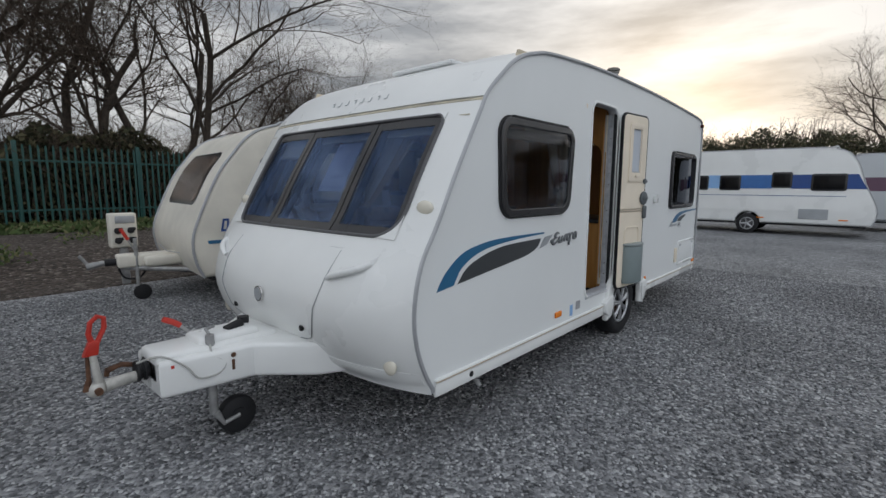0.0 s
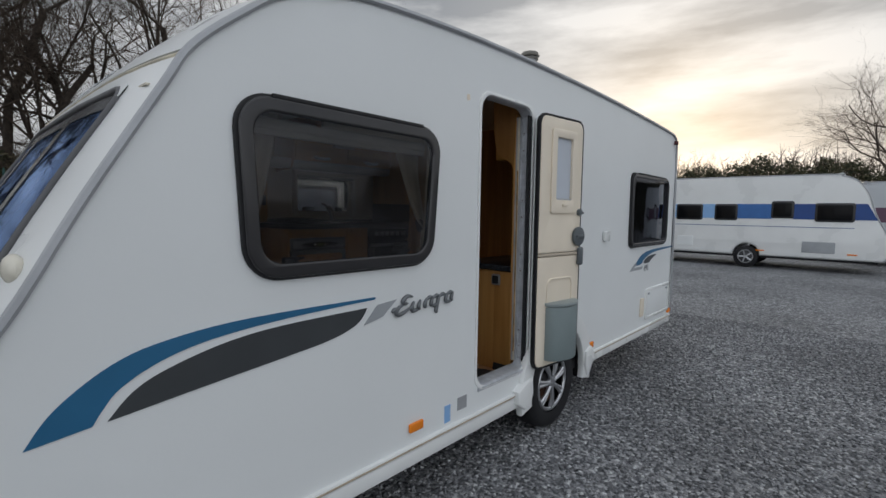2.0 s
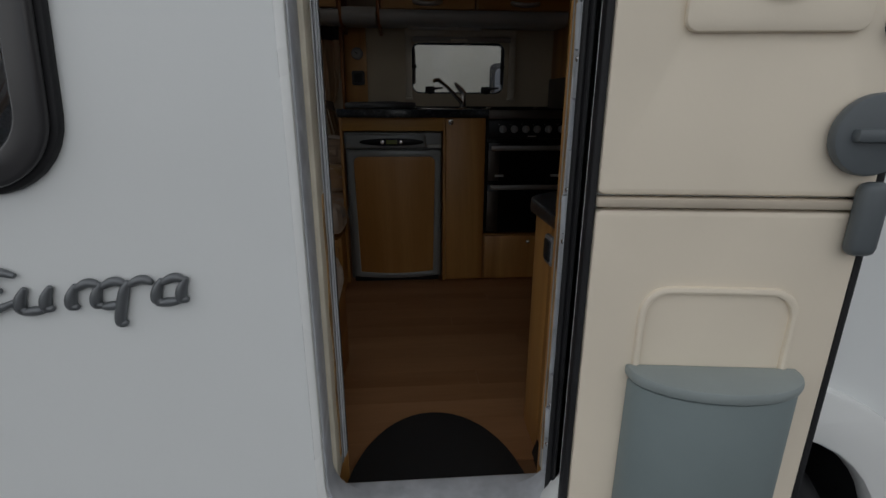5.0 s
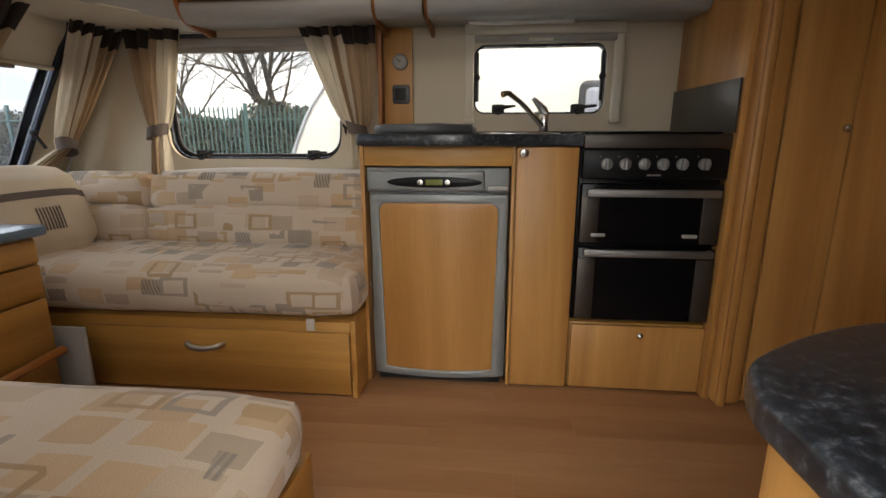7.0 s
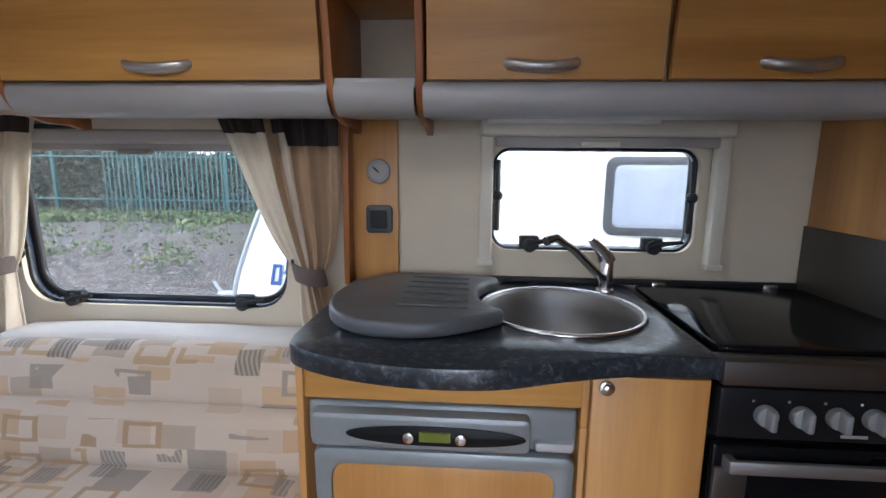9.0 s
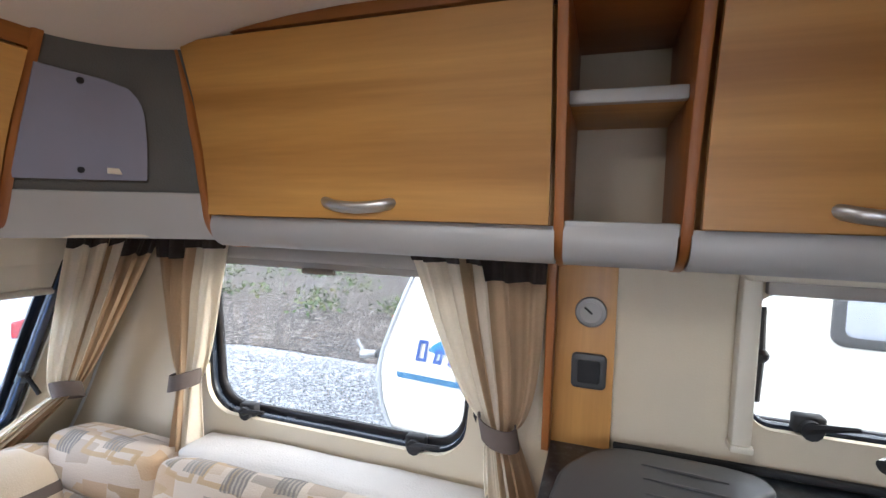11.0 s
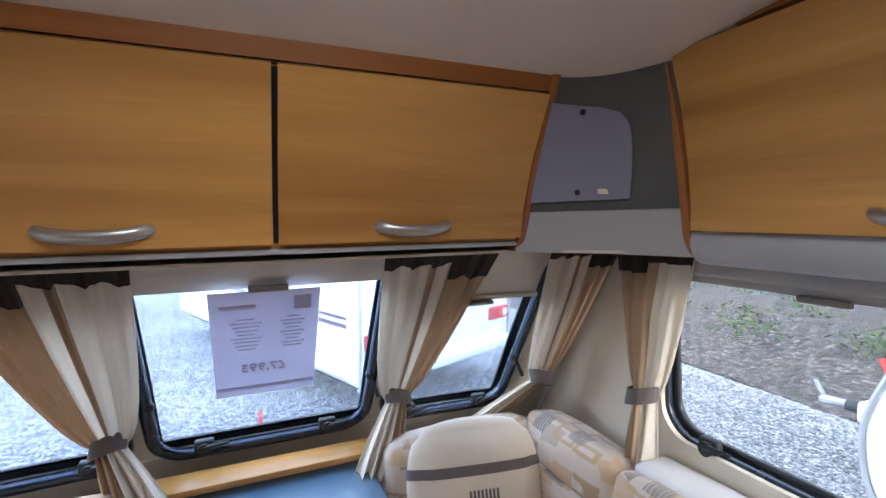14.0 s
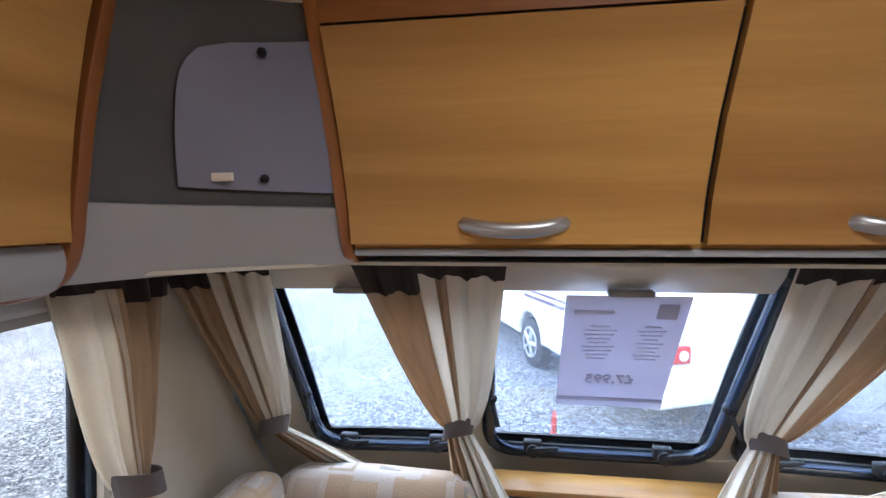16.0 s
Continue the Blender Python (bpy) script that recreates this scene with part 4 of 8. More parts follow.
part("rubber_gaiter", merge(*[cyl(0.056 if k % 2 else 0.044, (-0.985 - 0.016 * k, 1.115, 0.475), (-1.001 - 0.016 * k, 1.115, 0.475), 18, bevel=0.004) for k in range(6)]), BLACK, caravan, "black ribbed rubber gaiter")
hitch = part("coupling_head", merge(tube([(-1.02, 1.115, 0.455), (-1.14, 1.115, 0.448), (-1.215, 1.115, 0.442)], [0.026, 0.028, 0.033], 12, 1.15), ball((-1.250, 1.115, 0.436), 0.043, (1.05, 0.9, 0.95))), plain("pale_grey_castings", (0.48, 0.47, 0.44), 0.5, var=0.2, scale=25), caravan, "pale grey painted coupling head")
part("coupling_lever", tube([(-1.235, 1.115, 0.45), (-1.245, 1.115, 0.52), (-1.255, 1.115, 0.63)], [0.026, 0.020, 0.017], 10, 0.8), bpy.data.materials["pale_grey_castings"], hitch)
part("wear_plate", tube([(-1.285, 1.115, 0.44), (-1.278, 1.115, 0.50), (-1.276, 1.115, 0.63)], [0.030, 0.014, 0.011], 8, 0.6), RUST, hitch)
gr = [(-1.250, 1.115, 0.665), (-1.262, 1.115, 0.72), (-1.252, 1.115, 0.775), (-1.222, 1.115, 0.803), (-1.195, 1.115, 0.790), (-1.197, 1.115, 0.74), (-1.222, 1.115, 0.69), (-1.240, 1.115, 0.655)]
part("lever_grip", merge(tube(gr, [0.014, 0.012, 0.012, 0.012, 0.012, 0.012, 0.012, 0.014], 8), plate([[(-1.296, 0.612), (-1.232, 0.612), (-1.222, 0.675), (-1.245, 0.69), (-1.268, 0.68)]], 0.036, along_y(1.115), 0.006)), RED, hitch, "red looped plastic grip")
part("pivot_bolt", cyl(0.018, (-1.250, 1.060, 0.436), (-1.250, 1.170, 0.436), 12), RUST, hitch)
part("brake_lever", tube([(-1.04, 1.16, 0.49), (-1.13, 1.17, 0.515), (-1.19, 1.17, 0.50), (-1.195, 1.17, 0.47)], [0.012, 0.014, 0.016, 0.012], 8), RUST, caravan)
hb = part("handbrake", tube([(-0.70, 1.20, 0.56), (-0.76, 1.22, 0.585), (-0.83, 1.23, 0.655)], [0.014, 0.010, 0.010]), GALV, caravan)
part("brake_grip", tube([(-0.815, 1.228, 0.642), (-0.85, 1.232, 0.668), (-0.90, 1.235, 0.695)], [0.017, 0.017, 0.016], 8), RED, hb, "red rubber handbrake grip")
jw = part("jockey_tube", merge(cyl(0.024, (-0.745, 1.0, 0.16), (-0.745, 1.0, 0.62), 14), cyl(0.03, (-0.745, 1.0, 0.36), (-0.745, 1.0, 0.46), 14), tube([(-0.745, 1.0, 0.62), (-0.745, 1.05, 0.64), (-0.69, 1.08, 0.64)], 0.009)), GALV, caravan)
part("jockey_fork", merge(tube([(-0.745, 1.035, 0.17), (-0.71, 1.045, 0.10), (-0.62, 1.045, 0.12)], [0.02, 0.014, 0.012], 8), tube([(-0.745, 0.965, 0.17), (-0.71, 0.955, 0.10), (-0.62, 0.955, 0.12)], [0.02, 0.014, 0.012], 8)), GALV, jw)
part("jockey_tyre", merge(cyl(0.11, (-0.62, 0.965, 0.112), (-0.62, 1.035, 0.112), 28, bevel=0.018), cyl(0.045, (-0.62, 0.955, 0.112), (-0.62, 1.045, 0.112), 16)), BLACK, jw)
part("breakaway_cable", tube([tuple(p) for p in spline([(-1.08, 1.08, 0.53), (-1.0, 0.97, 0.57), (-0.9, 0.925, 0.50), (-0.84, 0.92, 0.42), (-0.74, 0.915, 0.42), (-0.70, 0.915, 0.47), (-0.76, 0.93, 0.53), (-0.74, 1.0, 0.58), (-0.66, 1.06, 0.60)], 6)], 0.006, 6), plain("pale_grey_cable", (0.42, 0.42, 0.40), 0.6), caravan)
part("plug_socket", merge(cyl(0.028, (-0.62, 1.08, 0.60), (-0.52, 1.10, 0.62), 12), cyl(0.035, (-0.48, 1.16, 0.60), (-0.48, 1.16, 0.64), 12)), BLACK, caravan)
part("green_sticker", box(-0.83, -0.75, 0.941, 0.945, 0.490, 0.525, 0.001, 1), plain("green_label", (0.06, 0.25, 0.06), 0.5), caravan)
part("blue_sticker", box(-0.90, -0.845, 0.941, 0.945, 0.480, 0.525, 0.001, 1), SKYBLUE, caravan)
part("red_sticker", box(-0.965, -0.915, 0.941, 0.945, 0.500, 0.518, 0.001, 1), RED, caravan)
part("cable_hole", cyl(0.020, (-0.655, 0.946, 0.515), (-0.655, 0.938, 0.515), 16), BLACK, caravan)
part("tag_lock", merge(cyl(0.014, (-0.66, 0.900, 0.505), (-0.66, 0.93, 0.505), 12), box(-0.67, -0.655, 0.898, 0.908, 0.42, 0.48, 0.003)), RUST, caravan)

# ---- windows ----


def catch(parent, x, y, z, inward, along):
    """A black plastic window catch: base, spindle and lever."""
    a, n = Vector(along), Vector(inward)
    c = Vector((x, y, z))
    part("window_catch", merge(cyl(0.020, c, c + n * 0.026, 12), tube([c + n * 0.018 - a * 0.01, c + n * 0.03 + a * 0.02 + Vector((0, 0, 0.012)), c + n * 0.03 + a * 0.075 + Vector((0, 0, 0.018))], [0.011, 0.008, 0.005], 6), box(-0.028, 0.028, -0.014, 0.014, -0.012, 0.026, 0.004, 1, Matrix.Translation(c) @ (Matrix.Identity(4) if abs(a.x) > 0.5 else pose(0, 0, 0, 0, 0, 90)))), BLACK, parent, sm=0.9)


def side_window(name, w, y, s, label, pane, r=0.07, fittings=True):
    """A hinged acrylic window in a side wall; s is the way to the outside along y."""
    win = thing(name, ((w[0] + w[1]) / 2, y, w[2]), label, "window", kind="structure")
    part("pane", plate([hole(w, r, 0.015)], 0.006, along_y(y + s * 0.022), 0.002), pane, win).visible_shadow = False
    part("smoked_edge", plate([hole(w, r + 0.01, 0.020), hole(w, r - 0.02, -0.030 if w is WIN else -0.014)], 0.020, along_y(y + s * 0.020), 0.009, 3), DARKFRAME, win, sm=1.0)
    part("rubber_seal", plate([hole(w, r, 0.03), hole(w, r, 0.004)], 0.018, along_y(y + s * 0.006), 0.005), BLACK, win)
    part("top_channel", box(w[0] + 0.10, w[1] - 0.10, y + s * 0.012, y + s * 0.030, w[3] + 0.016, w[3] + 0.032, 0.005), BLACK, win)
    if fittings:
        yi = y - s * 0.02
        part("inner_frame", plate([hole(w, r, 0.012), hole(w, r - 0.01, -0.014)], 0.022, along_y(y - s * 0.004), 0.006), plain("blue_black_frame", (0.012, 0.018, 0.03), 0.25) if "blue_black_frame" not in bpy.data.materials else bpy.data.materials["blue_black_frame"], win)
        for f in (0.2, 0.8):
            catch(win, w[0] + (w[1] - w[0]) * f, yi, w[2] + 0.02, (0, -s, 0), (1, 0, 0))
        for x in (w[0] + 0.02, w[1] - 0.02):
            part("window_stay", merge(tube([(x, yi, w[2] + 0.06), (x, yi - s * 0.012, w[2] + 0.16), (x, yi, w[2] + 0.26)], 0.008, 6), ball((x, yi - s * 0.012, w[2] + 0.16), 0.016, (1, 1, 1), 10)), BLACK, win)
    return win


side_window("window_1", WIN, 0.0, -1, "dark smoked acrylic caravan side window with rounded corners", PANE, 0.095)
side_window("window_2", WIN, W, 1, "acrylic lounge window with black catches, curtained", PANE_LOUNGE, 0.095)
side_window("window_3", KIT, W, 1, "small acrylic kitchen window with black catches", PANE_CLEAR, 0.05)
side_window("window_4", WASH, 0.0, -1, "dark smoked acrylic washroom window", PANE_DARK, 0.07, False)

for k, (y0, y1) in enumerate(((0.205, 0.745), (0.755, 1.475), (1.485, 2.025))):
    win = thing("window_%d" % (5 + k), (0.1, (y0 + y1) / 2, 1.17), "sloping blue-tinted acrylic front window with smoked border", "window", kind="structure")
    z0, z1 = FW[2] + 0.005, FW[3] - 0.005

    def at(u, v, d):
        y, z = y0 + (y1 - y0) * u, z0 + (z1 - z0) * v
        return (front_x(y, z) - d, y, z)
    part("pane", thicken(sheet(lambda u, v: at(u, v, 0.010), 10, 10), 0.005), PANE_FRONT, win, sm=1.2).visible_shadow = False
    fu, fv = 0.045 / (y1 - y0), 0.045 / (z1 - z0)
    part("smoked_edge", thicken(merge(sheet(lambda u, v: at(u, v * fv, 0.013), 12, 2), sheet(lambda u, v: at(u, 1 - v * fv * 1.3, 0.013), 12, 2), sheet(lambda u, v: at(u * fu, v, 0.0135), 2, 12), sheet(lambda u, v: at(1 - u * fu, v, 0.0135), 2, 12)), 0.006), DARKFRAME, win, sm=1.2)
    # inner black frame with rounded lower corners
    r = 0.09
    ring = [(y0 + 0.03, z1), (y0 + 0.03, z0 - 0.008 + r)] + [(y0 + 0.03 + r + r * math.cos(radians(a)), z0 - 0.008 + r + r * math.sin(radians(a))) for a in range(180, 271, 15)] + [(y1 - 0.03 - r + r * math.cos(radians(a)), z0 - 0.008 + r + r * math.sin(radians(a))) for a in range(270, 361, 15)] + [(y1 - 0.03, z1)]
    part("inner_frame", tube([(front_x(y, z) + 0.045, y, z) for y, z in ring], 0.024, 8, 0.8), bpy.data.materials["blue_black_frame"], win, sm=1.0)
    # thin added tube whose blue colour paints the sheen on the black frame
    part("frame_bead", tube([(front_x(y, z) + 0.064, y + (0.014 if y < (y0 + y1) / 2 else -0.014), z + 0.014) for y, z in ring], 0.006, 6, 0.8), plain("blue_sheen_bead", (0.03, 0.05, 0.10), 0.2) if "blue_sheen_bead" not in bpy.data.materials else bpy.data.materials["blue_sheen_bead"], win, sm=1.0)
    for yy in (y0 + 0.23 * (y1 - y0), y1 - 0.23 * (y1 - y0)):
        z = z0 + 0.015
        catch(win, front_x(yy, z) + 0.068, yy, z + 0.006, (1, 0, 0), (0, 1, 0))
    for yy in (y0 + 0.04, y1 - 0.04):
        c = Vector((front_x(yy, 1.40) + 0.06, yy, 1.40))
        part("window_stay", merge(tube([c + Vector((-0.06, 0, -0.10)), c, c + Vector((0.045, 0, 0.10))], 0.008, 6), ball(c, 0.017, (1, 1, 1), 10), tube([c, c + Vector((0.03, 0.02, -0.07))], 0.007, 6)), BLACK, win)

# ---- inside lining ----
IN0, IN1 = 0.035, W - 0.035
LIN_OUT = [(0.02, FLOOR)] + [(x + 0.05, z) for x, z in spline(NOSE, 5) if 0.55 < z < 2.2] + [(0.80, 2.285), (3.60, 2.29), (3.60, FLOOR)] + arc((2.76, 0.36), 0.392, 13.3, 166.7, 16)
wall_near = part("wall_nearside", plate([LIN_OUT, hole(WIN, 0.07, -0.005), [(DOOR[0] - 0.02, 0.47), (DOOR[1] + 0.0, 0.47), (DOOR[1] + 0.0, 2.12), (DOOR[0] - 0.02, 2.12)]], 0.016, along_y(IN0 - 0.009)), LINING, None, "cream wallboard lining the door side of the caravan", category="wall", kind="structure")
wall_off = part("wall_offside", plate([LIN_OUT, hole(WIN, 0.07, -0.005), hole(KIT, 0.05, -0.005)], 0.016, along_y(IN1 + 0.009)), LINING, None, "cream wallboard lining the kitchen side of the caravan", category="wall", kind="structure")
wall_front = part("wall_front", front_sheet(0.03, 0.01, 0.45, 0.03), LINING, None, "cream lining round the front windows", sm=1.2, category="wall", kind="structure")
wall_rear = part("wall_rear", box(3.58, 3.62, IN0, IN1, FLOOR, CEIL, 0.003), BEECH_Z, None, "beech-veneered partition closing the washroom", category="wall", kind="structure")
floor = part("floor", merge(box(0.0, 5.19, 0.27, W - 0.27, FLOOR - 0.04, FLOOR, 0), *[box(a, b, *c, FLOOR - 0.04, FLOOR, 0) for a, b in ((0.0, 2.375), (3.145, 5.19)) for c in ((0.02, 0.27), (W - 0.27, W - 0.02))]), plain("floor_board", (0.22, 0.11, 0.05), 0.6), None, "wood-effect vinyl plank floor", category="floor", kind="structure")
ceiling = part("ceiling", thicken(sheet(lambda u, v: (0.80 + 4.36 * v, 0.03 + (W - 0.06) * u, 2.292 - 0.072 * max(0, 1 - v * 8) ** 2), 12, 44, lambda u, v: not (0.40 < u < 0.60 and 1.18 < 0.80 + 4.36 * v < 1.62)), 0.012), CEILING, None, "off-white board ceiling, curved down at the front", category="ceiling", kind="structure")
# plank strips of the floor
pl = box(-0.6012, 0.6012, -0.0469, 0.0469, 0.0, 0.004, 0.0003, 1)
plank_me = bpy.data.meshes.new("plank")
pl.to_mesh(plank_me), pl.free()
plank_me.materials.append(FLOORING)
for j in range(22):
    for i in range(5):
        x = 0.05 + i * 1.203 + (j * 0.47) % 1.2
        if 0.62 < x < 4.4:
            ob = new("plank", plank_me)
            ob.location = (x, 0.10 + j * 0.094, FLOOR)
            ob.parent = floor
            # rows over the wheel arches stop short of them
            if not 0.25 < 0.10 + j * 0.094 < W - 0.25 and x - 0.6 < 3.15 and x + 0.6 > 2.37:
                a, b = (x - 0.6, 2.37) if x - 0.6 < 2.2 else (3.15, max(3.2, x + 0.6))
                ob.location.x, ob.scale.x = (a + b) / 2, (b - a) / 1.2

# ---- doorway ----
door = thing("door_1", (2.37, -0.02, 0.53), "open cream two-piece caravan door folded back against the side", "door", kind="structure")
tilt = Matrix.Translation((2.343, -0.024, 0)) @ pose(0, 0, 0, 0, 0, -7) @ Matrix.Diagonal((0.965, 1, 1, 1))
LEAF = [0.0, 0.475, 0.525, 2.085]


def leaf(w, y, d, name, material, parent, label="", r=0.06, bevel=0.008, holes=()):
    return part(name, plate([rounded(w[0], w[1], w[2], w[3], r)] + list(holes), d, tilt @ along_y(y), bevel), material, parent, label)


SPLIT = 1.235
glass = rounded(0.165, 0.335, 1.575, 1.955, 0.012)
upper = part("upper_leaf", plate([rounded(0.012, 0.463, SPLIT + 0.012, 2.073, [0.055, 0.055, 0.012, 0.012])] + [glass], 0.038, tilt @ along_y(-0.028), 0.008), CREAM, door)
lower = part("lower_leaf", plate([rounded(0.012, 0.463, 0.537, SPLIT - 0.012, [0.012, 0.012, 0.055, 0.055])], 0.038, tilt @ along_y(-0.028), 0.008), CREAM, door)
leaf(LEAF, -0.012, 0.022, "outer_leaf", SIDE, door)
part("door_seal", plate([rounded(-0.002, 0.477, 0.523, 2.087, 0.066), rounded(0.012, 0.463, 0.537, 2.073, 0.056)], 0.030, tilt @ along_y(-0.030), 0.006), BLACK, door, "black rubber seal round the door")
part("leaf_joint", box(0.012, 0.463, -0.052, -0.012, SPLIT - 0.008, SPLIT + 0.008, 0.004, 2, tilt), plain("shaded_cream_joint", (0.52, 0.45, 0.36), 0.6), door)
part("window_surround", plate([rounded(0.115, 0.385, 1.49, 2.005, 0.02), rounded(0.165, 0.335, 1.575, 1.955, 0.012)], 0.014, tilt @ along_y(-0.052), 0.005), CREAM, upper)
part("window_blind", box(0.160, 0.340, -0.040, -0.034, 1.57, 1.96, 0.001, 1, tilt), plain("pale_blue_grey_blind", (0.52, 0.56, 0.62), 0.5, var=0.02), upper, "pale blue-grey blind behind the door window")
part("blind_bar", box(0.165, 0.335, -0.052, -0.040, 1.565, 1.585, 0.003, 2, tilt), GREYTRIM, upper)
part("blind_catch", merge(box(0.225, 0.275, -0.070, -0.045, 1.535, 1.555, 0.005, 2, tilt), box(0.245, 0.255, -0.062, -0.045, 1.545, 1.575, 0.003, 1, tilt)), CREAM, upper)
lock = part("door_lock", merge(cyl(0.062, tilt @ Vector((0.425, -0.048, 1.345)), tilt @ Vector((0.425, -0.070, 1.345)), 24, bevel=0.008), box(0.385, 0.465, -0.085, -0.065, 1.335, 1.355, 0.006, 2, tilt)), plain("slate_grey_plastic", (0.10, 0.115, 0.125), 0.4), upper, "round slate-grey door lock with a lever")
part("lower_lock", box(0.425, 0.470, -0.078, -0.045, 1.155, 1.275, 0.016, 3, tilt), bpy.data.materials["slate_grey_plastic"], lower)
part("top_bolt", merge(cyl(0.022, tilt @ Vector((0.435, -0.046, 1.50)), tilt @ Vector((0.435, -0.064, 1.50)), 14), box(0.42, 0.475, -0.066, -0.052, 1.49, 1.505, 0.004, 2, tilt)), bpy.data.materials["slate_grey_plastic"], upper)
part("pocket_recess", plate([rounded(0.105, 0.385, 0.90, 1.09, [0.05, 0.05, 0.01, 0.01]), rounded(0.118, 0.372, 0.89, 1.077, [0.042, 0.042, 0.005, 0.005])], 0.014, tilt @ along_y(-0.048), 0.005), CREAM, lower)
bin_ = part("waste_bin", plate([[(0.10, -0.05), (0.40, -0.05)] + [(0.25 + 0.15 * math.cos(radians(a)), -0.06 - 0.075 * math.sin(radians(a))) for a in range(0, 181, 12)]], 0.34, tilt @ flat(0.745), 0.008), BIN, lower, "grey-green waste bin on the door")
part("bin_lid", plate([[(0.095, -0.046), (0.405, -0.046)] + [(0.25 + 0.155 * math.cos(radians(a)), -0.06 - 0.08 * math.sin(radians(a))) for a in range(0, 181, 12)]], 0.022, tilt @ flat(0.928), 0.006), plain("pale_bin_lid", (0.27, 0.31, 0.31), 0.45), bin_)

jamb = thing("door_frame", (2.1, 0.02, 0.5), "white aluminium caravan door frame with black seal", "door frame", kind="structure")
part("outer_frame", plate([hole(DOOR, 0.09, 0.018), hole(DOOR, 0.09, 0.0)], 0.016, along_y(-0.001), 0.005), WHITE, jamb)
FR = plain("grey_white_frame", (0.47, 0.49, 0.52), 0.45, var=0.14, scale=22, bump=0.12)
part("frame_reveal", plate([hole(DOOR, 0.09, 0.02), hole(DOOR, 0.09, -0.004)], 0.07, along_y(0.036), 0.004), FR, jamb)
Z0, Z1 = 0.56, 2.07
part("strip", box(1.850, 1.868, 0.072, 0.137, Z0, Z1, 0.004), plain("yellowed_white_paint", (0.68, 0.62, 0.50), 0.5, var=0.10, scale=12), jamb, "yellowed white inner jamb strip")
part("rust_stain", plate([[(0.112 + 0.004 * math.sin(31 * z) - 0.006 * math.exp(-((z - 0.98) / 0.05) ** 2), z) for z in np.linspace(0.60, 1.22, 30)] + [(0.128 + 0.003 * math.sin(47 * z), z) for z in np.linspace(1.22, 0.60, 30)]], 0.0015, along_x(1.8688)), plain("rust_streak", (0.42, 0.25, 0.10), 0.7, var=0.35, scale=20), jamb, "rusty brown streak down the frame")
part("grey_channel", box(1.850, 1.870, 0.1375, 0.155, Z0, Z1, 0.002), GREYTRIM, jamb)
part("bead", merge(box(1.850, 1.874, 0.1555, 0.166, Z0, Z1, 0.004, 3), box(1.850, 1.876, 0.166, 0.1745, Z0, Z1, 0.003, 2)), FR, jamb)
part("seal", box(1.852, 1.876, 0.175, 0.1855, Z0, Z1, 0.004, 3), BLACK, jamb, "black rubber door seal")
part("jamb_panel", box(1.845, 1.874, 0.186, 0.198, FLOOR, 2.1, 0.003), BEECH_Z, jamb, "beech edge strip inside the doorway")
part("jamb_filler", box(1.838, 1.850, 0.045, 0.196, FLOOR, 2.1, 0.002), BEECH_Z, jamb)
part("hinge_post", merge(box(2.343, 2.362, 0.0, 0.078, Z0, Z1, 0.003), box(2.336, 2.345, 0.058, 0.066, Z0, Z1, 0.003, 2)), FR, jamb)
part("rust_stain", box(2.3405, 2.3425, 0.080, 0.0895, 0.62, 1.75, 0.0005, 1), bpy.data.materials["rust_streak"], jamb, "rusty brown line beside the hinge post")
part("stop_strip", box(2.342, 2.362, 0.078, 0.090, Z0, Z1, 0.001), bpy.data.materials["yellowed_white_paint"], jamb)
part("grey_channel", box(2.3415, 2.362, 0.0905, 0.1025, Z0, Z1, 0.002), GREYTRIM, jamb)
part("jamb_edge", box(2.342, 2.372, 0.103, 0.119, FLOOR, 2.1, 0.003), BEECH_Z, jamb, "beech edge strip beside the dresser")
part("hinge_seal", merge(box(2.340, 2.36, 0.0, 0.026, Z0, Z1, 0.005, 2), tube([(2.335, 0.012, Z0), (2.335, 0.012, Z1)], 0.007, 8)), BLACK, jamb, "black rubber hinge seal")
for z in (0.72, 1.19, 1.52, 1.92):
    hinge = part("hinge", merge(box(2.336, 2.343, 0.029, 0.056, z + 0.038, z + 0.12, 0.002), box(2.336, 2.343, 0.029, 0.056, z - 0.12, z - 0.040, 0.002)), FR, jamb)
    part("hinge_knuckle", merge(cyl(0.0065, (2.338, 0.049, z - 0.038), (2.336, 0.049, z + 0.036), 14, bevel=0.002), cyl(0.003, (2.337, 0.034, z - 0.06), (2.337, 0.034, z + 0.06), 8)), FR, hinge)
    for dz in (-0.054, 0.047):
        part("hinge_screw", ball((2.336, 0.042, z + dz), 0.0052, (0.6, 1, 1), 12), CHROME, hinge)
part("step_sill", merge(box(1.87, 2.35, -0.006, 0.10, 0.51, 0.54, 0.008, 3), box(1.9, 2.33, -0.012, 0.02, 0.525, 0.536, 0.004)), FR, jamb)
part("door_mat", plate([arc((2.10, 0.09), 0.29, 0, 180, 24)], 0.014, flat(FLOOR + 0.0115) @ Matrix.Diagonal((0.82, 1.25, 1, 1)) @ Matrix.Translation((0.46, -0.02, 0)), 0.004), MAT, None, "black half-round rubber-backed door mat", category="door mat")

# ---- lounge ----


